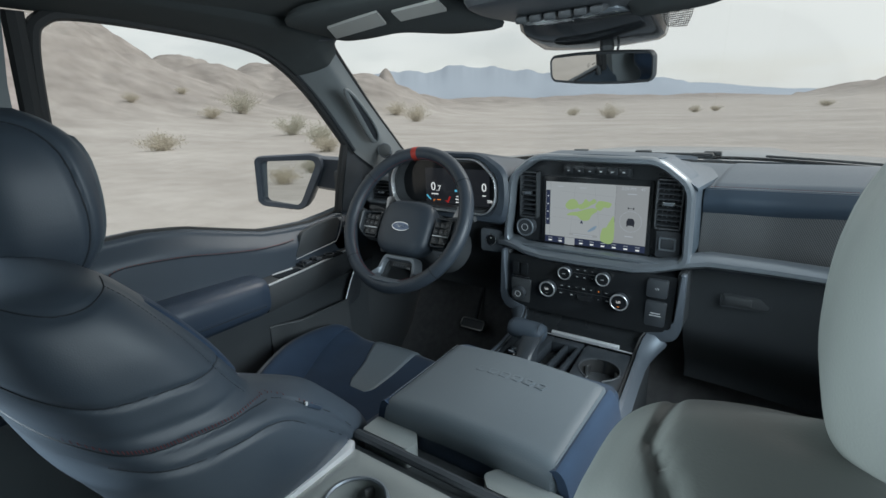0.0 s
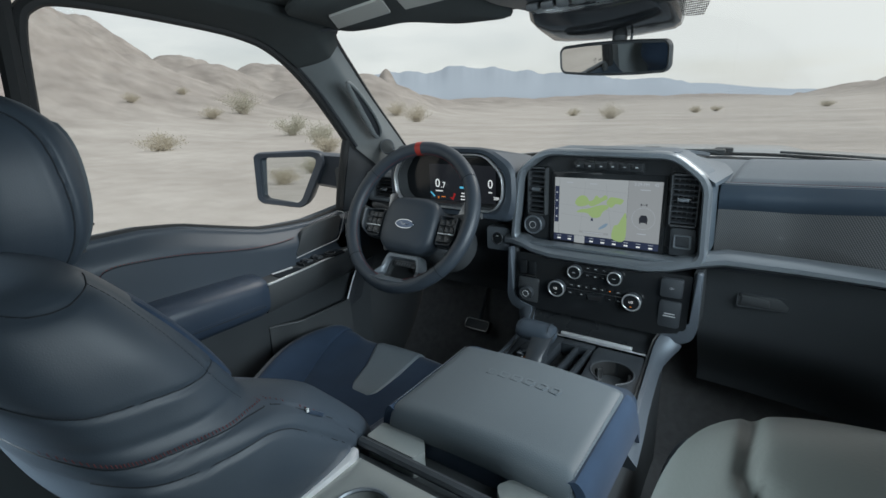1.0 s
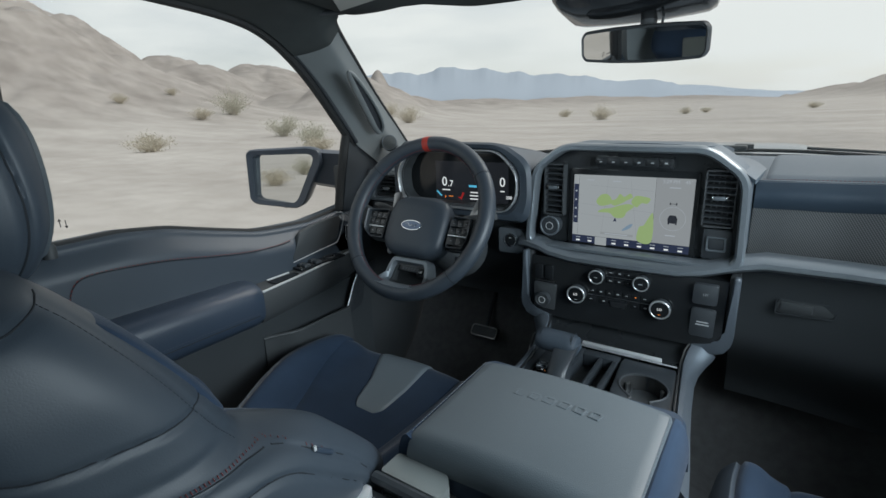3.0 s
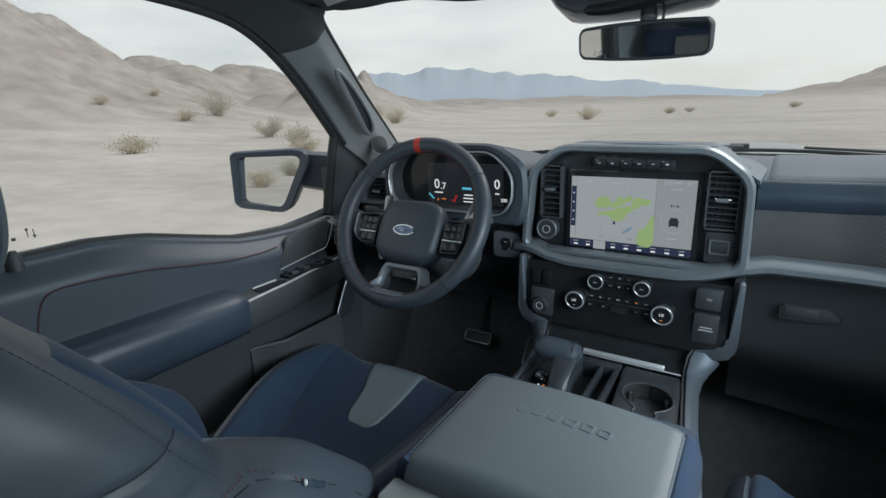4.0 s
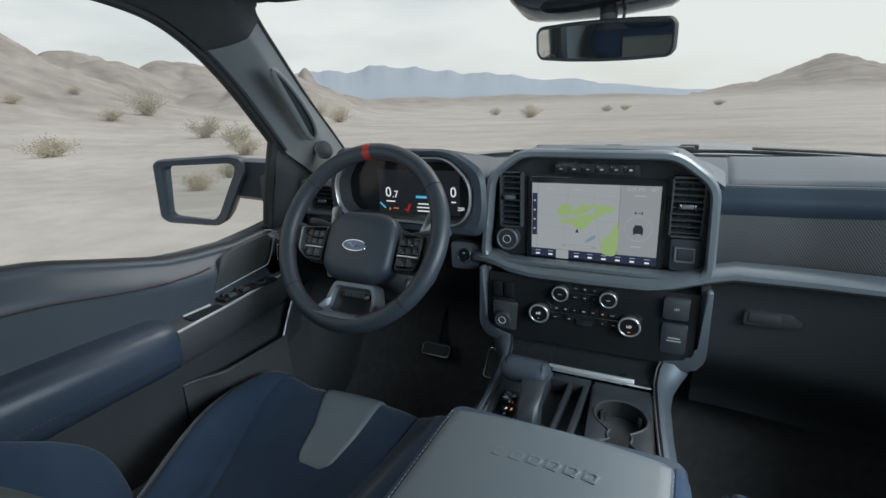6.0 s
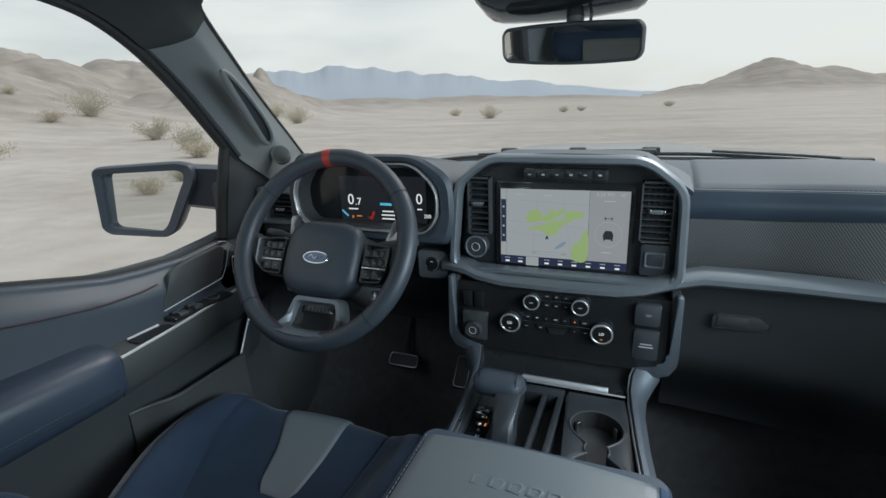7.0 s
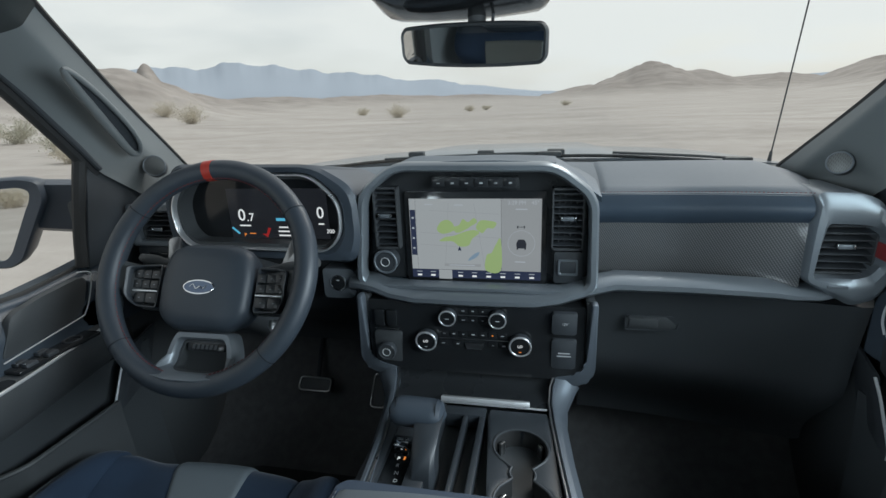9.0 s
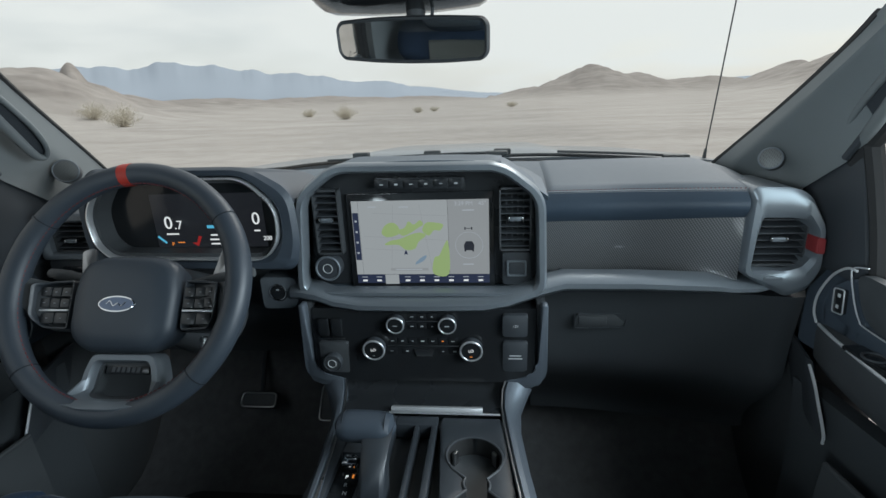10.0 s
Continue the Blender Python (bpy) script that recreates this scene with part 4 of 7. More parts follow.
vent(dash, 0.583, 0.672, 1.376, 1.463, 1.278, 7, 0.52)
bm = B()
prism(bm, rounded(rs([(0.734, 1.374), (0.7505, 1.371), (0.7485, 1.402), (0.734, 1.404)]), 0.002), 1.2505, 1.285, XZ, 0.003)
part("red_tag", bm, RED_TAG, frame_r, "red tag on the vent surround")
bm = B()
box(bm, (0.616, 1.2530, 1.3575), (0.030, 0.004, 0.006), 0.001)
part("badge", bm, SATIN_DARK, frame_r)

# lower dashboard: glovebox side
def glove(s, t):
    x = 0.225 + 0.52 * s
    edge = ease(0.88, 1.0, s) * 0.10 - 0.075 * s ** 1.5
    y = 1.338 + 0.02 * math.sin(t * math.pi) + 0.13 * ease(0.45, 1.0, t) + edge
    z = 1.312 - 0.37 * t
    return V(x, y, z)


bm = B()
sheet(bm, glove, 30, 24, (0, 0.06, 0))
gl = part("glovebox_lid", bm, GLOVE, dash, "black glovebox lid")
bm = B()
prism(bm, rounded([(0.302, 1.222), (0.302, 1.247), (0.310, 1.251), (0.402, 1.251), (0.396, 1.225)], 0.006), 1.336, 1.36, XZ, 0.002)
part("latch_recess", bm, BLACK, gl)
bm = B()
box(bm, (0.335, 1.336, 1.237), (0.056, 0.006, 0.020), 0.003)
part("latch", bm, BLACK, gl)
bm = B()
tube(bm, rounded([V(0.300, 1.335, 1.220), V(0.300, 1.335, 1.253), V(0.404, 1.335, 1.253), V(0.398, 1.335, 1.223)], 0.006, 3), 0.0012, 6, True)
part("latch_rim", bm, DARK, gl)

# lower dashboard: driver's side
def knee(s, t):
    x = -0.775 + 0.55 * s
    y = 1.315 + 0.05 * math.sin(t * math.pi / 2) + 0.12 * ease(0.4, 1.0, t)
    return V(x, y, 1.385 - 0.31 * t)


bm = B()
sheet(bm, knee, 24, 20, (0, 0.06, 0))
part("knee_panel", bm, BLACK, dash, "black lower driver's panel")
bm = B()
sheet(bm, lambda s, t: V(-0.785 + 0.56 * s, 1.345 + 0.03 * t, 1.50 - 0.13 * t), 8, 4, (0, 0.05, 0))
part("back_plate", bm, BLACK, dash)
bm = B()
span(bm, (-0.78, 1.54, 1.05), (0.66, 1.58, 1.46), 0.01)
part("core", bm, BLACK, dash)

# start button in its block beside the column
bm = B()
prism(bm, rounded([(-0.325, 1.286), (-0.262, 1.286), (-0.252, 1.296), (-0.252, 1.345), (-0.262, 1.352), (-0.325, 1.352)], 0.006), 1.283, 1.34, XZ, 0.003)
sb = part("start_block", bm, SATIN_DARK, dash)
bm = B()
hoop(bm, (-0.2905, 1.282, 1.3205), 0.0165, 0.0022, (0, 1, 0), 32, 8)
part("button_ring", bm, CHROME, sb)
bm = B()
disc(bm, (-0.2905, 1.284, 1.3205), 0.0145, 0.004, (0, -1, 0), 28, 0.001)
part("start_button", bm, GLOSS, sb)
bm = B()
box(bm, (-0.2905, 1.2796, 1.327), (0.006, 0.0006, 0.0022))
part("button_mark", bm, PALE_PRINT, sb)

# ---- instrument cluster ----
CL_OUT = rounded([(-0.604, 1.402), (-0.632, 1.432), (-0.638, 1.494), (-0.592, 1.558), (-0.312, 1.556), (-0.256, 1.500), (-0.258, 1.436), (-0.290, 1.398)], 0.030, 6)
hood_out = rounded([(-0.640, 1.380), (-0.655, 1.430), (-0.652, 1.520), (-0.622, 1.578), (-0.305, 1.574), (-0.226, 1.528), (-0.222, 1.430), (-0.235, 1.375)], 0.034, 6)
bm = B()
ring(bm, hood_out, CL_OUT, 1.252, 1.52, lambda a, b, d: V(a, d, b - 0.16 * (d - 1.262) if d > 1.262 and b > 1.5 else b), 0.010)
ch = part("cluster_hood", bm, SLATE, dash, "slate padded instrument hood")
bm = B()
ring(bm, CL_OUT, shrink(CL_OUT, 0.0034), 1.2475, 1.262, XZ, 0.0012)
part("cluster_rim", bm, KNOB_RING, ch, "bright instrument rim")
bm = B()
ring(bm, shrink(CL_OUT, 0.003), shrink(CL_OUT, 0.011), 1.262, 1.305, XZ, 0.0)
part("cluster_wall", bm, BLACK, ch)
bm = B()
prism(bm, CL_OUT, 1.300, 1.32, XZ)
cl = part("cluster_face", bm, GLOSS, dash, "black digital instrument display")
bm = B()
span(bm, (-0.535, 1.2985, 1.412), (-0.305, 1.2995, 1.520))
part("display_panel", bm, GLOW_DIM, cl)
Y = 1.2975
words("0", 0.036, facing(-0.505, Y, 1.4620), GLOW_WHITE, cl)
words(".7", 0.025, facing(-0.485, Y, 1.4575), GLOW_WHITE, cl)
words("0", 0.034, facing(-0.322, Y, 1.4680), GLOW_WHITE, cl)
words("200", 0.012, facing(-0.303, Y, 1.4290), GLOW_WHITE, cl)
words("P", 0.010, facing(-0.503, Y, 1.4190), GLOW_ORANGE, cl)
bm = B()
span(bm, (-0.492, Y, 1.4215), (-0.478, Y + 0.0005, 1.4235))
part("gear_line", bm, GLOW_ORANGE, cl)
for x, z, w, h in ((-0.500, 1.4400, 0.026, 0.003), (-0.322, 1.4450, 0.012, 0.003), (-0.312, 1.4060, 0.012, 0.003), (-0.405, 1.4370, 0.030, 0.003), (-0.405, 1.4280, 0.036, 0.003), (-0.405, 1.4190, 0.034, 0.003), (-0.40, 1.4970, 0.02, 0.003)):
    bm = B()
    span(bm, (x - w / 2, Y, z - h / 2), (x + w / 2, Y + 0.0005, z + h / 2))
    part("print_bar", bm, GLOW_WHITE, cl)
for pts in ([(-0.425, 1.4510), (-0.385, 1.4510), (-0.385, 1.4570), (-0.425, 1.4570)], [(-0.418, 1.4030), (-0.392, 1.4030), (-0.392, 1.4080), (-0.418, 1.4080)], [(-0.534, 1.4340), (-0.518, 1.4200), (-0.515, 1.4230), (-0.531, 1.4370)]):
    bm = B()
    prism(bm, pts, Y, Y + 0.0005)
    part("cyan_mark", bm, GLOW_CYAN, cl)
bm = B()
prism(bm, [(-0.462, 1.4220), (-0.450, 1.4140), (-0.440, 1.4340), (-0.446, 1.4360), (-0.452, 1.4220)], Y, Y + 0.0005)
part("red_mark", bm, GLOW_RED, cl)

# driver's left vent and the light switch below
vent(dash, -0.748, -0.672, 1.412, 1.470, 1.285, 5, 0.35)
bm = B()
ring(bm, rounded([(-0.775, 1.395), (-0.652, 1.395), (-0.652, 1.490), (-0.775, 1.490)], 0.01), rounded([(-0.752, 1.408), (-0.668, 1.408), (-0.668, 1.474), (-0.752, 1.474)], 0.006), 1.270, 1.34, XZ, 0.004)
part("vent_frame", bm, SATIN_DARK, dash)
bm = B()
prism(bm, rounded([(-0.775, 1.345), (-0.655, 1.345), (-0.655, 1.392), (-0.775, 1.392)], 0.008), 1.285, 1.33, XZ, 0.003)
part("switch_block", bm, DARK, dash)
bm = B()
box(bm, (-0.72, 1.283, 1.372), (0.05, 0.006, 0.012), 0.002)
part("switch", bm, GLOSS, dash)

# ---- centre pod ----
POD_O = rounded([(-0.243, 1.318), (-0.226, 1.516), (-0.153, 1.573), (0.156, 1.569), (0.230, 1.511), (0.236, 1.318)], 0.030, 6)
POD_I = rounded([(-0.226, 1.330), (-0.209, 1.509), (-0.146, 1.556), (0.150, 1.552), (0.213, 1.503), (0.218, 1.330)], 0.026, 6)
bm = B()
ring(bm, POD_O, POD_I, 1.262, 1.292, XZ, 0.006)
part("pod_frame", bm, SATIN, dash, "satin grey arched surround of the centre screen")
bm = B()
ring(bm, shrink(POD_O, 0.0015), shrink(POD_O, 0.008), 1.2925, 1.40, XZ, 0.0)
part("pod_wall", bm, DASH_TOP, dash)
bm = B()
prism(bm, POD_I, 1.306, 1.36, XZ)
part("pod_face", bm, PIANO, dash, "black centre panel")


def pod_cap(s, t):
    x = -0.150 + 0.303 * s
    return V(x - 0.0 + 0.02 * (s - 0.5) * t, 1.285 + 0.46 * t, 1.567 - 0.020 * t - 0.022 * t * t + 0.006 * math.sin(math.pi * s))


bm = B()
sheet(bm, pod_cap, 16, 14, (0, 0, -0.010))
part("pod_cap", bm, DASH_TOP, dash, "slate cover behind the centre screen")
for sx in (-1, 1):
    bm = B()

    def flank(s, t, sx=sx):
        a = V(0.152 * sx, 1.275, 1.565)
        b = V(0.235 * sx, 1.275, 1.505)
        p = a.lerp(b, s)
        return V(p.x + 0.02 * t * sx * s, p.y + 0.40 * t, p.z - 0.030 * t - 0.016 * t * t * (1 - s) + 0.02 * t * s)

    sheet(bm, flank, 8, 12, (0, 0.01, -0.010))
    part("pod_flank", bm, DASH_TOP, dash)

vent(dash, -0.197, -0.153, 1.402, 1.520, 1.284, 9, 0.55)
right_vent = vent(dash, 0.152, 0.204, 1.406, 1.517, 1.284, 9, 0.52)
for k in range(4):
    bm = B()
    span(bm, (0.1615 + 0.0105 * k, 1.296, 1.407), (0.1630 + 0.0105 * k, 1.310, 1.516))
    part("vane", bm, DARK, right_vent)


def knob(parent, x, y, z, r, depth, tip, ring_mat=KNOB_RING, face=GLOSS, name="knob"):
    ax = V(0, -math.cos(radians(tip)), math.sin(radians(tip)))
    c = V(x, y, z)
    bm = B()
    disc(bm, c, r, depth, ax, 36, 0.002)
    k = part(name, bm, DARK, parent)
    bm = B()
    hoop(bm, c + ax * (depth + 0.0002), r * 0.94, r * 0.10, ax, 40, 10)
    part("knob_ring", bm, ring_mat, k)
    bm = B()
    disc(bm, c + ax * depth, r * 0.84, 0.0012, ax, 32)
    part("knob_face", bm, face, k)
    return k, c + ax * (depth + 0.0018)


kn, kc = knob(dash, -0.181, 1.304, 1.372, 0.0245, 0.026, 0, SATIN_DARK, DARK, "volume_knob")
bm = B()
hoop(bm, kc, 0.009, 0.0008, (0, 1, 0), 24, 6)
part("dial_mark", bm, PALE_PRINT, kn)
bm = B()
prism(bm, rounded([(0.155, 1.333), (0.209, 1.333), (0.207, 1.397), (0.155, 1.397)], 0.004), 1.292, 1.31, XZ, 0.002)
sq = part("tray_button", bm, DARK, dash)
bm = B()
ring(bm, rounded([(0.162, 1.350), (0.200, 1.350), (0.199, 1.382), (0.162, 1.382)], 0.004), rounded([(0.166, 1.354), (0.196, 1.354), (0.195, 1.378), (0.166, 1.378)], 0.003), 1.288, 1.296, XZ, 0.001)
part("button_rim", bm, SATIN_DARK, sq)
bm = B()
box(bm, (0.181, 1.291, 1.366), (0.029, 0.004, 0.023), 0.002)
part("button", bm, DARK, sq)
bm = B()
prism(bm, rounded([(-0.080, 1.522), (0.088, 1.520), (0.086, 1.541), (-0.078, 1.543)], 0.003), 1.290, 1.31, XZ, 0.001)
hz = part("button_strip", bm, PIANO, dash)
for k in range(6):
    x = -0.066 + 0.0275 * k
    bm = B()
    box(bm, (x, 1.2895, 1.5315), (0.025, 0.003, 0.015), 0.001)
    bt = part("button", bm, PIANO, hz)
    bm = B()
    box(bm, (x, 1.2877, 1.5305), (0.006, 0.0005, 0.0018 + 0.0012 * (k % 2)))
    part("symbol", bm, PALE_PRINT, bt)

# ---- centre screen ----
bm = B()
prism(bm, rounded([(-0.141, 1.302), (0.141, 1.302), (0.139, 1.513), (-0.139, 1.513)], 0.005), 1.3005, 1.312, XZ, 0.002)
scr = part("touch_screen", bm, GLOSS, dash, "lit landscape touch screen with a pale map")
Y = 1.2990


def plate(x0, z0, x1, z1, mat, name, y=Y, th=0.0006):
    bm = B()
    span(bm, (x0, y, z0), (x1, y + th, z1))
    return part(name, bm, mat, scr)


def outline_plate(pts, mat, name, y, n=5):
    bm = B()
    prism(bm, [tuple(p[:2]) for p in spline([(a, b, 0) for a, b in pts], n, True)], y, y + 0.0004)
    return part(name, bm, mat, scr)


plate(-0.117, 1.352, 0.053, 1.4985, SCREEN_PALE, "map")
plate(0.0535, 1.352, 0.130, 1.4985, SCREEN_SIDE, "side_panel")
plate(-0.130, 1.352, -0.1175, 1.4985, SCREEN_PALE, "map_edge")
plate(-0.129, 1.382, -0.118, 1.476, SCREEN_NAVY, "icon_column", Y - 0.0006)
plate(-0.130, 1.334, 0.130, 1.3515, SCREEN_NAVY, "icon_bar")
plate(-0.074, 1.332, -0.047, 1.3515, SCREEN_PALE, "chosen_icon", Y - 0.0007)
for k in range(9):
    x = -0.115 + 0.0285 * k
    if k != 2:
        plate(x - 0.0045, 1.3375, x + 0.0045, 1.341, GLOW_WHITE, "icon", Y - 0.0008)
        plate(x - 0.0055, 1.346, x + 0.0055, 1.3472, SCREEN_GREYLINE, "icon_text", Y - 0.0008)
for k in range(4):
    plate(-0.1255, 1.395 + 0.021 * k, -0.1215, 1.3985 + 0.021 * k, SCREEN_GREYLINE, "icon", Y - 0.0012)
GREEN_FIELDS = [
    [(-0.075, 1.437), (-0.066, 1.452), (-0.052, 1.456), (-0.042, 1.448), (-0.040, 1.436), (-0.050, 1.430), (-0.066, 1.428)],
    [(-0.044, 1.440), (-0.030, 1.446), (-0.022, 1.458), (-0.012, 1.452), (0.000, 1.460), (0.006, 1.452), (-0.006, 1.444), (-0.018, 1.436), (-0.034, 1.430)],
    [(0.004, 1.440), (0.012, 1.455), (0.030, 1.455), (0.044, 1.451), (0.038, 1.440), (0.026, 1.440), (0.016, 1.430)],
    [(-0.070, 1.412), (-0.060, 1.420), (-0.040, 1.424), (-0.020, 1.432), (0.0, 1.436), (0.010, 1.430), (-0.004, 1.418), (-0.012, 1.404), (-0.030, 1.402), (-0.044, 1.412)],
    [(0.022, 1.353), (0.052, 1.353), (0.052, 1.418), (0.042, 1.406), (0.034, 1.390), (0.024, 1.384)],
]
for f in GREEN_FIELDS:
    outline_plate(f, SCREEN_GREEN, "green_field", Y - 0.0005)
outline_plate([(-0.012, 1.372), (0.004, 1.380), (0.010, 1.390), (0.002, 1.388), (-0.010, 1.378)], SCREEN_BLUE, "water", Y - 0.0006)
outline_plate([(-0.0335, 1.3925), (-0.030, 1.3940), (-0.0265, 1.3925), (-0.030, 1.4020)], SCREEN_NAVY, "position_arrow", Y - 0.0008, 2)
for a, b in (((-0.11, 1.405), (-0.02, 1.400)), ((-0.09, 1.475), (0.05, 1.468)), ((-0.06, 1.36), (-0.05, 1.49)), ((0.02, 1.36), (0.0, 1.49)), ((-0.11, 1.43), (0.05, 1.42))):
    bm = B()
    d = (Vector(b) - Vector(a)).normalized()
    n_ = Vector((-d.y, d.x)) * 0.00035
    prism(bm, [tuple(Vector(a) + n_), tuple(Vector(b) + n_), tuple(Vector(b) - n_), tuple(Vector(a) - n_)], Y - 0.0003, Y - 0.0001)
    part("road_line", bm, SCREEN_SIDE, scr)
plate(-0.062, 1.3595, 0.012, 1.3650, SCREEN_SIDE, "address_strip", Y - 0.0004)
plate(-0.052, 1.3612, 0.000, 1.3630, SCREEN_GREYLINE, "address_text", Y - 0.0006)
words("3:29 PM", 0.0105, facing(0.083, Y - 0.0004, 1.4905), SCREEN_GREYLINE, scr)
words("45\u00b0", 0.0105, facing(0.118, Y - 0.0004, 1.4905), SCREEN_GREYLINE, scr)
for x, z, w in ((0.092, 1.478, 0.022), (-0.09, 1.487, 0.016), (-0.03, 1.486, 0.018), (0.09, 1.372, 0.02)):
    plate(x - w / 2, z - 0.001, x + w / 2, z + 0.001, SCREEN_GREYLINE, "text_bar", Y - 0.0004)
# small truck picture on the screen
bm = B()
prism(bm, rounded([(0.083, 1.400), (0.101, 1.400), (0.102, 1.410), (0.098, 1.418), (0.086, 1.418), (0.082, 1.410)], 0.002), Y - 0.0006, Y - 0.0002)
for x in (0.0845, 0.0995):
    span(bm, (x - 0.0015, Y - 0.0006, 1.3975), (x + 0.0015, Y - 0.0002, 1.402))
part("vehicle_sign", bm, SCREEN_INK, scr)
bm = B()
for x in (0.085, 0.0975):
    span(bm, (x - 0.0012, Y - 0.0006, 1.4405), (x + 0.0012, Y - 0.0002, 1.4455))
span(bm, (0.0865, Y - 0.0006, 1.4425), (0.096, Y - 0.0002, 1.4435))
part("axle_sign", bm, SCREEN_INK, scr)
bm = B()
tube(bm, [V(0.092 + 0.026 * math.cos(a * math.pi / 16), Y - 0.0003, 1.410 + 0.026 * math.sin(a * math.pi / 16)) for a in range(32)], 0.0004, 4, True)
part("level_ring", bm, SCREEN_GREYLINE, scr)

# ---- climate panel ----
def stack(z):
    """The climate panel leans back towards its top."""
    return 1.249 + 0.10 * (z - 1.22)


bm = B()
rows = [[V(-w, stack(z), z), V(w, stack(z), z), V(w, stack(z) + 0.10, z), V(-w, stack(z) + 0.10, z)] for z, w in ((1.150, 0.205), (1.170, 0.214), (1.298, 0.216))]
loft(bm, rows)
hv = part("climate_panel", bm, GLOSS, dash, "gloss black climate control panel")
for x, z, r in ((-0.049, 1.272, 0.0170), (0.050, 1.272, 0.0170), (-0.093, 1.222, 0.0215), (0.094, 1.222, 0.0215)):
    k, c = knob(hv, x, stack(z), z, r, 0.016, -4)
    if r > 0.02:
        words("LO", 0.0078, facing(c.x, c.y - 0.0014, c.z + 0.002, -4), GLOW_WHITE, k)
        bm = B()
        box(bm, (c.x, c.y - 0.0004, c.z - 0.0105), (0.005, 0.0005, 0.0012))
        part("knob_lamp", bm, GLOW_ORANGE if x > 0 else PALE_PRINT, k)
    else:
        bm = B()
        box(bm, (c.x, c.y - 0.0004, c.z), (0.008, 0.0005, 0.0015))
        part("knob_mark", bm, PALE_PRINT, k)
for x0, x1, z in ((-0.030, 0.031, 1.2725), (-0.069, 0.070, 1.2230)):
    bm = B()
    box(bm, ((x0 + x1) / 2, stack(z) - 0.0005, z), (x1 - x0, 0.002, 0.0016), 0.0005)
    part("bright_line", bm, METAL_GREY, hv)
for z0, z1, xs in ((1.276, 1.288, [-0.019, 0.0005, 0.020]), (1.257, 1.269, [-0.019, 0.0005, 0.020]), (1.2265, 1.240, [-0.058 + 0.0195 * i for i in range(7)]), (1.206, 1.2195, [-0.060, -0.030, 0.040, 0.062])):
    for i, x in enumerate(xs):
        bm = B()
        zc = (z0 + z1) / 2
        w = 0.018 if len(xs) != 4 else 0.020
        box(bm, (x, stack(zc) - 0.0005, zc), (w, 0.002, z1 - z0), 0.0006)
        bt = part("button", bm, GLOSS, hv)
        bm = B()
        box(bm, (x, stack(zc) - 0.0017, zc), (0.0065 - 0.0015 * (i % 3), 0.0005, 0.0011 + 0.0010 * (i % 2)))
        part("symbol", bm, GLOW_ORANGE if (len(xs) == 7 and i == 5) else PALE_PRINT, bt)
bm = B()
prism(bm, [(-0.016, 1.216), (0.022, 1.216), (0.018, 1.203), (-0.012, 1.203)], stack(1.21) - 0.004, stack(1.21) + 0.003, XZ, 0.001)
part("rocker", bm, METAL_GREY, hv)
# drive-mode block
bm = B()
prism(bm, rounded([(-0.203, 1.168), (-0.148, 1.166), (-0.146, 1.232), (-0.203, 1.234)], 0.004), stack(1.2) - 0.005, stack(1.2) + 0.01, XZ, 0.0015)
md = part("drive_block", bm, BLACK, hv)
k, c = knob(md, -0.176, stack(1.195) - 0.004, 1.195, 0.018, 0.014, -4, DARK, BLACK, "drive_knob")
bm = B()
hoop(bm, c, 0.008, 0.0008, (0, 1, 0), 20, 5)
part("dial_mark", bm, PALE_PRINT, k)
bm = B()
for x, z in ((-0.193, 1.228), (-0.193, 1.222)):
    box(bm, (x, stack(z) - 0.0065, z), (0.006, 0.0006, 0.0018))
part("lamp", bm, GLOW_ORANGE, md)
for x in (-0.192, -0.166):
    bm = B()
    box(bm, (x, stack(1.26) - 0.004, 1.262), (0.022, 0.012, 0.036), 0.003)
    part("toggle", bm, GLOSS, hv)
bm = B()
box(bm, (-0.178, stack(1.24) - 0.004, 1.2385), (0.052, 0.004, 0.002), 0.0006)
part("bright_line", bm, METAL_GREY, hv)
# socket covers
for z0, z1, txt in ((1.246, 1.290, "12V"), (1.173, 1.236, "")):
    bm = B()
    prism(bm, rounded([(0.153, z0), (0.199, z0), (0.200, z1), (0.154, z1)], 0.005), stack(1.25) - 0.008, stack(1.25) + 0.01, XZ, 0.002)
    cv = part("socket_cover", bm, DARK, hv)
    if txt:
        words(txt, 0.007, facing(0.177, stack(1.25) - 0.0086, (z0 + z1) / 2), PALE_PRINT, cv)
    else:
        bm = B()
        for k in range(2):
            box(bm, (0.177, stack(1.25) - 0.0083, 1.2065 - 0.006 * k), (0.022 + 0.004 * k, 0.0006, 0.0022))
        part("print_bar", bm, PALE_PRINT, cv)
# open tray below
bm = B()
sheet(bm, lambda s, t: V(-0.160 + 0.320 * s, 1.262 - 0.075 * t + 0.018 * math.sin(math.pi * t), 1.156 - 0.036 * t - 0.010 * math.sin(math.pi * t)), 12, 10, (0, 0.02, -0.03))
part("tray", bm, PIANO, dash, "dark sloping tray below the climate panel")


# ---- steering wheel ----
WC, WT, WR = V(-0.444, 1.079, 1.411), radians(30), 0.1915
WU, WV, WN = V(1, 0, 0), V(0, math.sin(WT), math.cos(WT)), V(0, -math.cos(WT), math.sin(WT))


def on_wheel(a, b, d=0.0):
    """A place on the wheel: a to the right, b up its face, d towards the driver."""
    return WC + WU * a + WV * b + WN * d


def WH(a, b, d):
    """On the dished hub and spokes, which meet the rim only at its edge."""
    k = max(ease(0.135, 0.188, abs(a)), ease(0.13, 0.182, -b))
    return on_wheel(a, b - 0.020 * (1 - k), d - 0.042 * (1 - k))


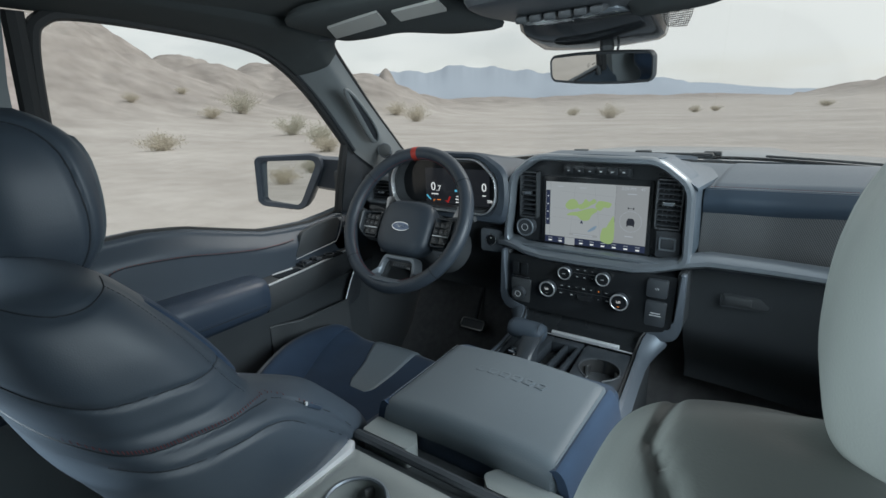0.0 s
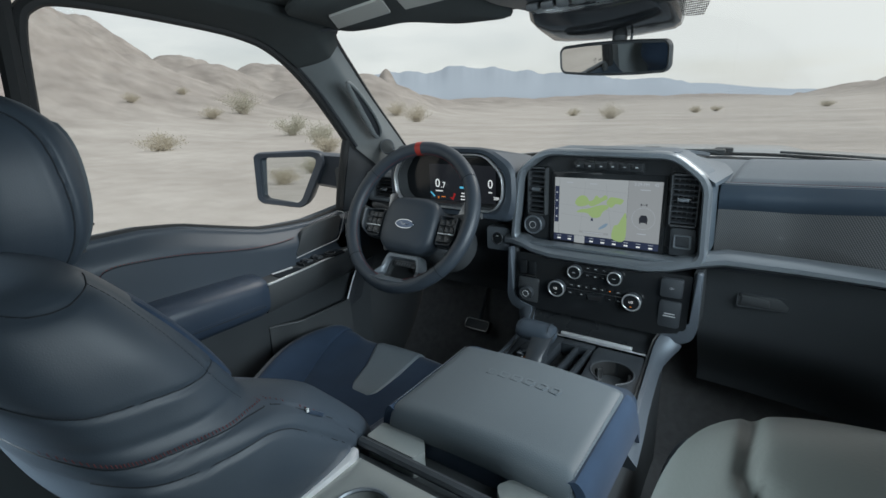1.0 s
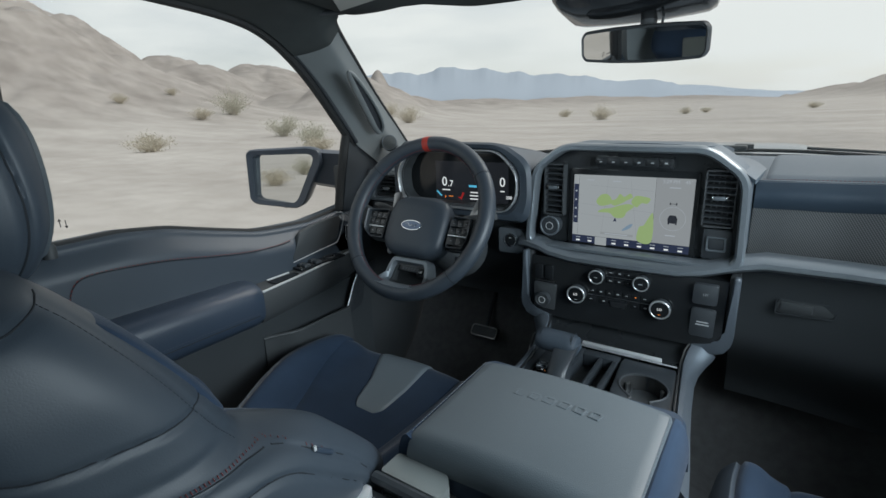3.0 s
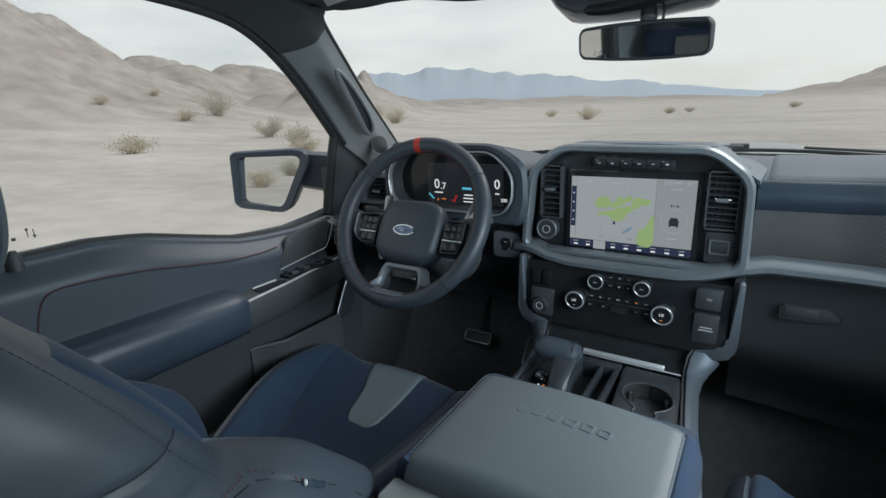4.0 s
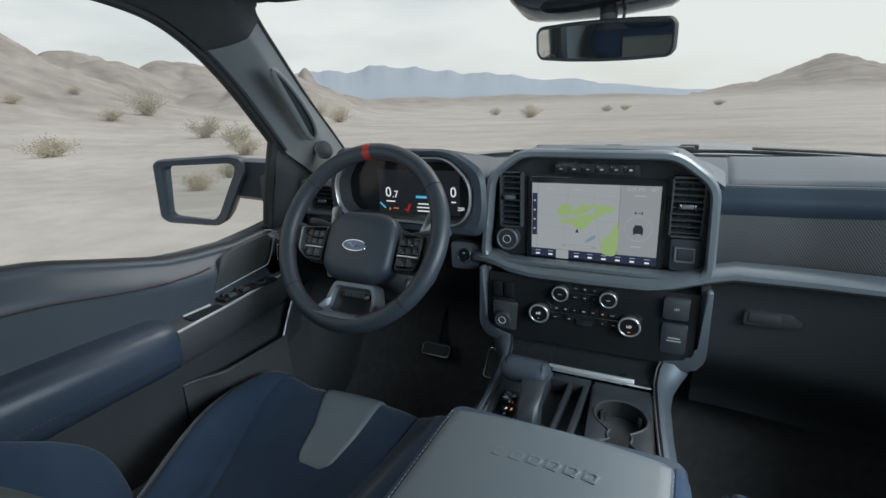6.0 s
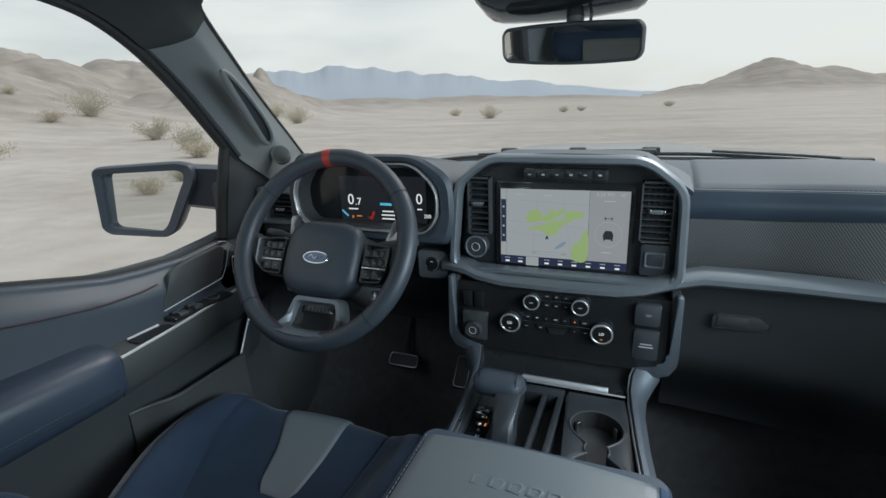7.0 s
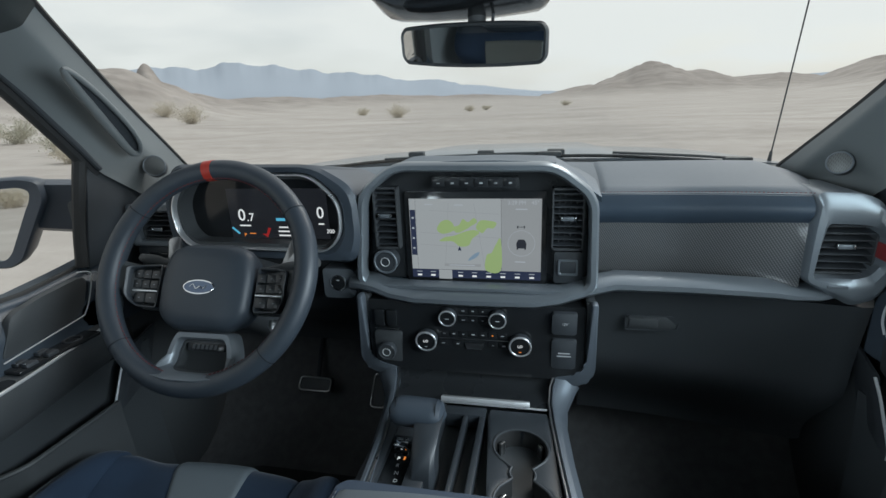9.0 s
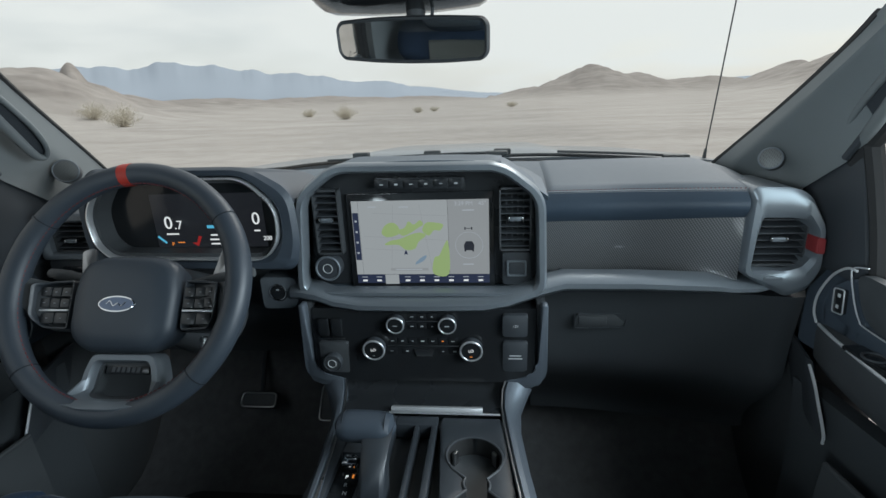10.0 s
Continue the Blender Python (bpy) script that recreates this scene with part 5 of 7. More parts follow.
wheel = thing("steering_wheel", "navy-black leather steering wheel with a red top mark", "steering wheel", WC)


def rim_piece(a0, a1, n, closed, r=0.0182):
    bm = B()
    k = n + (0 if closed else 1)
    pts, rs = [], []
    for i in range(k):
        a = a0 + (a1 - a0) * i / n
        pts.append(on_wheel(WR * math.cos(a), WR * math.sin(a)))
        rs.append(r + 0.0022 * max(0, math.cos(a) ** 2 - 0.35))
    tube(bm, pts, rs, 16, closed, 1.0, up=WN)
    return bm


part("rim", rim_piece(0, 2 * math.pi, 96, True), WHEEL_LEATHER, wheel)
part("red_mark", rim_piece(math.pi / 2 + 0.070, math.pi / 2 + 0.160, 6, False, 0.0188), RED, wheel, "red leather centre mark")
for a in (0.62, math.pi - 0.62, -0.75, math.pi + 0.75):
    part("rim_seam", rim_piece(a - 0.004, a + 0.004, 2, False, 0.0190), SEAM, wheel)
bm = B()
stitches(bm, [on_wheel((WR - 0.0180) * math.cos(a), (WR - 0.0180) * math.sin(a), 0.005) for a in [i * 2 * math.pi / 120 for i in range(121)]], 0.005, 0.004, 0.0009)
th = part("inner_thread", bm, RED_THREAD, wheel, "red stitching round the inner rim")
th["kind"] = "stuff"

# centre pad
bm = B()
padl = rounded([(-0.070, 0.020), (-0.062, 0.052), (-0.035, 0.062), (0.035, 0.062), (0.062, 0.052), (0.070, 0.020), (0.068, -0.036), (0.045, -0.056), (-0.045, -0.056), (-0.068, -0.036)], 0.020, 4)
rows = [[WH(a * s * 1.27, b * s * 1.30 - 0.006, d) for a, b in padl] for s, d in ((0.90, -0.02), (1.0, 0.012), (1.0, 0.026), (0.96, 0.036), (0.86, 0.0425), (0.60, 0.046), (0.25, 0.0475))]
loft(bm, rows)
hub = part("airbag_pad", bm, WHEEL_LEATHER, wheel, "slate leather-grained airbag cover")


def oval(a, b, n=36):
    return [(a * math.cos(2 * math.pi * i / n), b * math.sin(2 * math.pi * i / n) - 0.005) for i in range(n)]


bm = B()
prism(bm, oval(0.0310, 0.0126), 0.046, 0.0500, WH, 0.0008)
em = part("oval_emblem", bm, CHROME, hub, "oval maker's emblem, plain")
bm = B()
prism(bm, oval(0.0282, 0.0103), 0.0500, 0.0506, WH)
part("emblem_field", bm, EMBLEM_BLUE, em)
bm = B()
tube(bm, spline([WH(-0.016, -0.0050, 0.0508 ), WH(-0.010, -0.0005, 0.0508 ), WH(-0.004, -0.0080, 0.0508 ), WH(0.003, -0.0040, 0.0508 ), WH(0.009, -0.0080, 0.0508 ), WH(0.016, -0.0020, 0.0508 )], 5), 0.0009, 5)
part("emblem_stroke", bm, CHROME, em)
bm = B()
box(bm, WH(0, -0.026, 0.0462), (0.020, 0.001, 0.0012), 0, Matrix.Rotation(-WT, 3, "X"))
part("airbag_mark", bm, SEAM, hub)

# side spokes with button packs
for sx in (-1, 1):
    bm = B()
    sp = [(0.060, 0.022), (0.090, 0.034), (0.150, 0.030), (0.182, 0.020), (0.182, -0.030), (0.150, -0.046), (0.090, -0.046), (0.060, -0.040)]
    prism(bm, rounded([(a * sx, b) for a, b in sp], 0.01), -0.012, 0.006, WH, 0.004)
    spoke = part("side_spoke", bm, BLACK, wheel)
    bm = B()
    pk = rounded([(0.095 * sx, 0.036), (0.138 * sx, 0.034), (0.158 * sx, 0.022), (0.156 * sx, -0.030), (0.140 * sx, -0.042), (0.095 * sx, -0.044)], 0.007)
    ring(bm, pk, shrink(pk, 0.004), 0.030, 0.010, WH, -0.002)
    part("pack_rim", bm, CONSOLE, spoke)
    for r_, row in enumerate((0.016, -0.002, -0.026)):
        cols = (0.106, 0.124, 0.141) if r_ != 2 else (0.109, 0.133)
        for c_ in cols:
            w = 0.0172 if r_ != 2 else 0.0235
            bm = B()
            box(bm, WH(c_ * sx, row, 0.027), (w, 0.008, 0.015 if r_ != 2 else 0.018), 0.0015, Matrix.Rotation(-WT, 3, "X"))
            bt = part("button", bm, PIANO, spoke)
            bm = B()
            box(bm, WH(c_ * sx, row, 0.0312), (0.0035, 0.0006, 0.0013), 0, Matrix.Rotation(-WT, 3, "X"))
            part("symbol", bm, SATIN_DARK, bt)
    bm = B()
    box(bm, WH(0.123 * sx, -0.0135, 0.0305), (0.052, 0.004, 0.0032), 0.001, Matrix.Rotation(-WT, 3, "X"))
    part("bright_line", bm, BRIGHT, spoke)
# lower spoke: satin frame round an opening
lo_o = rounded([(-0.054, -0.078), (0.054, -0.078), (0.066, -0.110), (0.074, -0.178), (0.030, -0.186), (-0.030, -0.186), (-0.074, -0.178), (-0.066, -0.110)], 0.012)
lo_i = rounded([(-0.044, -0.094), (0.044, -0.094), (0.049, -0.112), (0.053, -0.146), (0.030, -0.160), (-0.030, -0.160), (-0.053, -0.146), (-0.049, -0.112)], 0.012)
bm = B()
ring(bm, lo_o, lo_i, 0.020, -0.012, WH, -0.006)
ls = part("lower_spoke", bm, SATIN_DARK, wheel, "satin grey lower spoke frame")
bm = B()
ring(bm, lo_i, shrink(lo_i, 0.005), 0.006, -0.012, WH, 0.0)
part("opening_wall", bm, BLACK, ls)
bm = B()
box(bm, WH(0, -0.104, 0.002), (0.075, 0.006, 0.016), 0.002, Matrix.Rotation(-WT, 3, "X"))
part("opening_plate", bm, PIANO, ls)
for k in range(6):
    bm = B()
    prism(bm, [(-0.025 + 0.0085 * k, -0.109), (-0.0195 + 0.0085 * k, -0.109), (-0.0180 + 0.0085 * k, -0.101), (-0.0235 + 0.0085 * k, -0.101)], 0.0065, 0.0078, WH)
    part("raised_mark", bm, DARK, ls)
# paddles
for sx in (-1, 1):
    bm = B()
    prism(bm, rounded([(0.100 * sx, 0.026), (0.130 * sx, 0.024), (0.142 * sx, 0.096), (0.120 * sx, 0.102)], 0.006), -0.030, -0.024, WH, 0.0015)
    part("shift_paddle", bm, METAL_GREY, wheel, "brushed grey shift paddle")
    bm = B()
    prism(bm, rounded([(0.096 * sx, -0.050), (0.118 * sx, -0.050), (0.110 * sx, -0.072), (0.098 * sx, -0.070)], 0.006), -0.030, -0.024, WH, 0.0015)
    part("shift_paddle", bm, METAL_GREY, wheel)
# column
col = thing("steering_column", "black steering column shroud behind the wheel", "steering column", (-0.444, 1.20, 1.36))
bm = B()
rows = []
for d, w, h in ((-0.028, 0.050, 0.046), (-0.05, 0.066, 0.058), (-0.12, 0.072, 0.068), (-0.24, 0.085, 0.080)):
    rows.append([on_wheel(w * math.cos(a * math.pi / 12), h * math.sin(a * math.pi / 12) - 0.012 - 0.06 * max(0, -d - 0.12), d) for a in range(24)])
loft(bm, rows)
part("shroud", bm, BLACK, col)
for sx in (-1, 1):
    bm = B()
    tube(bm, spline([on_wheel(0.05 * sx, 0.0, -0.055), on_wheel(0.11 * sx, 0.022, -0.058), on_wheel(0.185 * sx, 0.035, -0.055)], 5), [0.009] * 8 + [0.011, 0.010, 0.008], 10)
    part("stalk", bm, BLACK, col)

# ---- pedals ----
def pedal(x, y, z, w, h, tip, label, wide_arm):
    p = thing("pedal", label, "pedal", (x, y, z))
    bm = B()
    rot = Matrix.Rotation(radians(tip), 3, "X")
    box(bm, (x, y, z), (w, 0.018, h), 0.008, rot, 3)
    pad = part("pad", bm, PEDAL, p)
    bm = B()
    tube(bm, rounded([V(x, y, z) + rot @ V(a, -0.010, b) for a, b in ((-w / 2 + 0.004, -h / 2 + 0.004), (w / 2 - 0.004, -h / 2 + 0.004), (w / 2 - 0.004, h / 2 - 0.004), (-w / 2 + 0.004, h / 2 - 0.004))], 0.012, 4), 0.0026, 6, True)
    part("rim", bm, METAL_GREY, pad)
    bm = B()
    tube(bm, [(x + 0.0, y + 0.015, z + 0.01), (x - 0.01, y + 0.07, z + 0.07), (x - 0.02, y + 0.16, z + 0.16)], 0.007, 8)
    part("arm", bm, DARK, p)


pedal(-0.505, 1.515, 0.905, 0.105, 0.045, -40, "black rubber brake pedal with a metal rim", True)
pedal(-0.315, 1.53, 0.890, 0.05, 0.10, -40, "black rubber accelerator pedal in the footwell", False)

# ---- centre console ----
console = thing("centre_console", "dark centre console with satin grey side rails", "console", (0.02, 0.85, 0.75))
bm = B()
prism(bm, [(-0.150, 0.20), (0.192, 0.20), (0.185, 0.85), (0.165, 1.30), (-0.160, 1.30), (-0.150, 0.85)], 0.74, 1.085, XY, 0.006)
part("body", bm, BLACK, console)
# top plate with its openings: built from strips so that the cups and slots are real holes
CZ = 1.118


def top_strip(a, b, z=CZ, th=0.03, bev=0.002):
    bm = B()
    span(bm, (a[0], a[1], z - th), (b[0], b[1], z), bev)
    return part("top_plate", bm, CONSOLE, console)


Y0, Y1 = 0.82, 1.176
top_strip((-0.150, Y0), (-0.118, Y1))
top_strip((-0.074, Y0), (-0.042, Y1))
top_strip((-0.118, 1.075), (-0.074, Y1))
top_strip((-0.042, 1.150), (0.035, Y1))
top_strip((-0.006, Y0), (0.002, 1.150))
top_strip((0.024, Y0), (0.035, 1.150))
bm = B()
span(bm, (-0.118, Y0, CZ - 0.032), (-0.074, 1.075, CZ - 0.012))
gatep = part("gate_panel", bm, GLOSS, console)
for k, ch in enumerate("PRND"):
    words(ch, 0.0095, pose(-0.0985 + 0.0028 * k, 1.032 - 0.0165 * k, CZ - 0.0115), GLOW_WHITE if k == 0 else PALE_PRINT, gatep)
bm = B()
box(bm, (-0.0885, 1.034, CZ - 0.0115), (0.0028, 0.007, 0.0008))
part("lamp", bm, GLOW_ORANGE, gatep)
bm = B()
box(bm, (-0.099, 1.056, CZ - 0.004), (0.024, 0.022, 0.016), 0.003)
part("park_button", bm, CHROME, gatep)
bm = B()
box(bm, (-0.087, 0.952, CZ - 0.008), (0.026, 0.012, 0.010), 0.003)
part("gate_end", bm, CHROME, gatep)
bm = B()
span(bm, (-0.046, Y0, 1.03), (0.036, 1.16, 1.045))
part("slot_floor", bm, RUBBER, console)
# cup plate with two round wells joined by a neck
bm = B()
N = 72


def cup_hole(i):
    """Outline of the two joined wells, taken round by angle."""
    c1, c2, r1, r2 = (0.094, 1.090), (0.094, 0.972), 0.046, 0.046
    a = 2 * math.pi * i / N
    mid = (0.094, 1.031)
    d = Vector((math.cos(a), math.sin(a)))
    best = 0.020
    for c, r in ((c1, r1), (c2, r2)):
        v = Vector((mid[0] - c[0], mid[1] - c[1]))
        bq, cq = v.dot(d), v.dot(v) - r * r
        disc_ = bq * bq - cq
        if disc_ > 0:
            best = max(best, -bq + math.sqrt(disc_))
    return (mid[0] + d.x * best, mid[1] + d.y * best)


def rect_at(i):
    a = 2 * math.pi * i / N
    d = Vector((math.cos(a), math.sin(a)))
    kx = ((0.150 if d.x > 0 else 0.038) - 0.094) / d.x if abs(d.x) > 1e-6 else 9
    ky = ((1.172 if d.y > 0 else 0.890) - 1.031) / d.y if abs(d.y) > 1e-6 else 9
    k = min(kx, ky)
    return (0.094 + d.x * k, 1.031 + d.y * k)


def lean(x, y):
    """The console runs a little askew towards the rear."""
    return x - 0.09 * (y - 1.18)


hole = [(lean(x, y - 0.018), y - 0.018) for x, y in (cup_hole(i) for i in range(N))]
ring(bm, [(lean(x, y), y) for x, y in (rect_at(i) for i in range(N))], hole, CZ + 0.002, CZ - 0.03, XY, -0.002)
part("cup_plate", bm, CONSOLE, console)
bm = B()
loops = [[bm.verts.new((x + (lean(0.094, y) - x) * s, y, z)) for x, y in hole] for s, z in ((0, CZ), (0.02, CZ - 0.06))]
skin(bm, loops, False, False)
bm.faces.new(loops[-1])
part("cup_well", bm, RUBBER, console)
bm = B()
tube(bm, [V(x, y, CZ + 0.002) for x, y in hole], 0.0022, 6, True)
part("cup_rim", bm, DARK, console)
for cx, cy in ((lean(0.094, 1.072), 1.072), (lean(0.094, 0.954), 0.954)):
    for a in (35, 145):
        bm = B()
        d = V(math.cos(radians(a)), math.sin(radians(a)), 0)
        box(bm, V(cx, cy, CZ - 0.024) + d * 0.040, (0.006, 0.013, 0.030), 0.002, Matrix.Rotation(radians(a), 3, "Z"))
        part("cup_grip", bm, METAL_GREY, console)
# satin side rails that run from the dashboard back along the console
RAIL_LEFT = [(0.158, 0.206, 1.246, 1.141), (0.152, 0.194, 1.228, 1.131), (0.149, 0.178, 1.200, 1.114), (0.143, 0.170, 1.160, 1.110), (0.132, 0.158, 1.06, 1.112), (0.122, 0.145, 0.96, 1.120), (0.112, 0.134, 0.85, 1.130)]
RAIL_RIGHT = [(0.158, 0.209, 1.246, 1.141), (0.152, 0.199, 1.228, 1.131), (0.150, 0.186, 1.200, 1.114), (0.154, 0.184, 1.155, 1.110), (0.164, 0.192, 1.06, 1.112), (0.174, 0.202, 0.97, 1.120), (0.184, 0.214, 0.88, 1.128), (0.193, 0.223, 0.80, 1.134)]
for sx, course in ((-1, RAIL_LEFT), (1, RAIL_RIGHT)):
    rows = []
    for xa, xb, y, z in course:
        tilt = 0.012
        rows.append([V(sx * xa, y, z + 0.004), V(sx * (xa + 0.006), y - 0.003, z + 0.013), V(sx * (xa * 0.5 + xb * 0.5), y - 0.003, z + 0.012), V(sx * (xb - 0.006), y - 0.001, z + 0.004 - tilt * 0.5), V(sx * xb, y + 0.002, z - 0.010), V(sx * (xb - 0.004), y + 0.006, z - 0.022), V(sx * xa, y + 0.006, z - 0.022)])
    bm = B()
    loft(bm, rows)
    part("side_rail", bm, RAIL, console, "satin grey console rail", 50)
    bm = B()
    flare = [(0.2235, 1.312), (0.2365, 1.312), (0.2365, 1.176), (0.230, 1.155), (0.214, 1.140), (0.158, 1.136), (0.157, 1.1545), (0.180, 1.158), (0.205, 1.166), (0.2195, 1.186)]
    prism(bm, rounded([(sx * a, b) for a, b in flare], 0.008, 3), 1.2400, 1.262, XZ, 0.004)
    part("side_strip", bm, RAIL, console, "satin strip rising beside the climate panel")
    bm = B()
    span(bm, (min(sx * 0.2165, sx * 0.2335), 1.258, 1.165), (max(sx * 0.2165, sx * 0.2335), 1.36, 1.308), 0.002)
    part("inner_cheek", bm, BLACK, console)
    bm = B()
    tube(bm, [V(sx * xa, y - 0.002, z + 0.011) for xa, xb, y, z in course], 0.0022, 6)
    part("bright_edge", bm, METAL_GREY, console)
bm = B()
box(bm, (0.030, 1.186, 1.126), (0.170, 0.016, 0.010), 0.002, Matrix.Rotation(radians(-25), 3, "X"))
part("tray_handle", bm, BRIGHT, console, "bright tray handle")
bm = B()
box(bm, (0.034, 1.180, 1.1215), (0.226, 0.004, 0.003), 0.001)
part("tray_line", bm, BRIGHT, console)
# gear lever
lever = thing("gear_lever", "slate T-handle gear lever on the console", "gear lever", (-0.055, 1.02, CZ))
bm = B()
rows = []
for y, z, w, d in ((1.000, 1.085, 0.020, 0.030), (1.004, 1.120, 0.020, 0.028), (1.020, 1.150, 0.019, 0.024), (1.050, 1.172, 0.022, 0.022), (1.075, 1.182, 0.024, 0.016)):
    rows.append([V(-0.047 + w * a, y + d * b, z) for a, b in ((-1, -0.7), (-0.7, -1), (0.7, -1), (1, -0.7), (1, 0.7), (0.7, 1), (-0.7, 1), (-1, 0.7))])
loft(bm, rows)
part("stem", bm, CONSOLE, lever)
bm = B()
rows = []
for k in range(13):
    t = k / 12
    x = -0.121 + 0.100 * t
    e = math.sqrt(max(0.02, 1 - abs(2 * t - 1) ** 6))
    rows.append([V(x, 1.068 + 0.029 * e * math.cos(a * math.pi / 8), 1.174 + 0.0235 * e * math.sin(a * math.pi / 8) + 0.003 * (1 - t)) for a in range(16)])
loft(bm, rows)
part("handle", bm, SLATE, lever, "slate leather T-handle")
for x in (-0.104, -0.036):
    bm = B()
    hoop(bm, (x, 1.068, 1.177), 0.0235, 0.0008, (1, 0, 0), 24, 5, 1.0)
    part("handle_seam", bm, SEAM, lever)

# armrest lid
def lid_pt(s, t):
    x = -0.112 + 0.306 * s
    y = 0.597 + 0.246 * t
    z = 1.226 + 0.010 * math.sin(math.pi * s) + 0.006 * t
    z -= 0.030 * ease(0.90, 1.0, t) ** 2 + 0.040 * max(0, 1 - t / 0.10) ** 2.5
    y -= 0.004 * max(0, 1 - t / 0.10)
    return V(x, y, z)


lid = thing("armrest_lid", "grey leather console armrest lid with navy sides", "armrest", (0.04, 0.70, 1.19))
bm = B()
outl = rounded([(-0.122, 0.608), (0.205, 0.608), (0.208, 0.85), (0.196, 0.862), (-0.112, 0.862), (-0.124, 0.85)], 0.010)
rows = [[V(0.04 + (x - 0.04) * s, 0.72 + (y - 0.72) * s, z) for x, y in outl] for s, z in ((0.97, 1.150), (1.0, 1.165), (1.0, 1.200), (0.985, 1.215), (0.96, 1.222))]
loft(bm, rows)
part("pad_core", bm, NAVY, lid)
bm = B()
sheet(bm, puffed(lid_pt, 0.004, 0.05, sink=0.010), 40, 40)
part("top_panel", bm, GREY, lid, "smooth grey leather top")


def lid_side(sx):
    def f(s, t):
        y = 0.606 + 0.246 * s
        a = min(1.571, t * 1.8)
        x = (0.192 + 0.022 * math.sin(a)) if sx > 0 else (-0.110 - 0.018 * math.sin(a))
        z = 1.170 + 0.058 * math.cos(a) - 0.03 * ease(0.90, 1.0, s) ** 2 - 0.05 * max(0, t - 0.85)
        return V(x, y, z)
    return f


for sx in (-1, 1):
    bm = B()
    sheet(bm, puffed(lid_side(sx), 0.0, 0.04, sink=0.0), 30, 10, (-0.012 * sx, 0, -0.006))
    part("side_panel", bm, SUEDE, lid, "navy side")
    bm = B()
    x = 0.1885 if sx > 0 else -0.1065
    stitches(bm, [V(x, 0.600 + 0.226 * k / 40, lid_pt(0.98 if sx > 0 else 0.02, (0.003 + 0.226 * k / 40) / 0.246).z + 0.0035) for k in range(41)], 0.003, 0.003, 0.0005)
    t_ = part("thread", bm, GREY_THREAD, lid)
    t_["kind"] = "stuff"
for k in range(6):
    bm = B()
    x = -0.020 + 0.0225 * k
    z = lid_pt((x + 0.112) / 0.306, 0.64).z + 0.0046
    pl = [(x, 0.752), (x + 0.015, 0.750), (x + 0.020, 0.762), (x + 0.016, 0.768), (x + 0.001, 0.768)]
    ring(bm, pl, shrink(pl, 0.0042), z + 0.0004, z - 0.003, XY, -0.0004)
    part("embossed_mark", bm, GREY, lid)

# rear of the console: hinge strip, side blocks and the rear cup plate
bm = B()
span(bm, (-0.118, 0.545, 1.08), (0.205, 0.610, 1.160), 0.004)
part("hinge_well", bm, BLACK, console)
for x0, x1 in ((-0.122, -0.040), (0.112, 0.208)):
    bm = B()
    prism(bm, rounded([(x0, 0.562), (x1 + (0.010 if x0 < 0 else 0), 0.562), (x1 + (0.016 if x0 < 0 else 0), 0.582), (x1, 0.602), (x0 if x0 < 0 else x0 - 0.004, 0.602), (x0 if x0 < 0 else x0 - 0.016, 0.582)], 0.004), 1.150, 1.196, XY, 0.0015)
    part("hinge_block", bm, REAR_PLATE, console)
bm = B()
tube(bm, [V(-0.124, 0.552, 1.192), V(0.212, 0.552, 1.192)], 0.008, 8)
part("hinge_bar", bm, DARK, console)
bm = B()
span(bm, (-0.122, 0.528, 1.150), (0.21, 0.545, 1.178), 0.002)
part("gap_strip", bm, BLACK, console)
bm = B()
NR = 48
CX, CY = -0.028, 0.452
rp = [(CX + 0.043 * math.cos(2 * math.pi * i / NR), CY + 0.043 * math.sin(2 * math.pi * i / NR)) for i in range(NR)]


def rear_rect(i):
    a = 2 * math.pi * i / NR
    d = Vector((math.cos(a), math.sin(a)))
    kx = ((0.21 if d.x > 0 else -0.106) - CX) / d.x if abs(d.x) > 1e-6 else 9
    ky = ((0.530 if d.y > 0 else 0.20) - CY) / d.y if abs(d.y) > 1e-6 else 9
    k = min(kx, ky)
    return (CX + d.x * k, CY + d.y * k)


ring(bm, [rear_rect(i) for i in range(NR)], rp, 1.188, 1.10, XY, -0.003)
part("rear_plate", bm, REAR_PLATE, console, "dark rear console plate with a cup well")
bm = B()
disc(bm, (CX, CY, 1.10), 0.043, 0.008, (0, 0, 1))
part("rear_cup_floor", bm, BLACK, console)
bm = B()
tube(bm, [V(x, y, 1.1875) for x, y in rp], 0.003, 6, True)
part("cup_rim", bm, SATIN_DARK, console)
bm = B()
box(bm, (CX - 0.008, CY + 0.034, 1.165), (0.009, 0.012, 0.03), 0.003)
part("cup_grip", bm, METAL_GREY, console)
bm = B()
prism(bm, [(-0.124, 0.20), (-0.106, 0.20), (-0.104, 0.520), (-0.114, 0.536), (-0.124, 0.536)], 1.10, 1.194, XY, 0.003)
part("side_edge", bm, BRIGHT, console, "bright metal console edge")
bm = B()
span(bm, (-0.112, 0.20, 0.76), (0.20, 0.58, 1.10), 0.01)
part("rear_body", bm, BLACK, console)


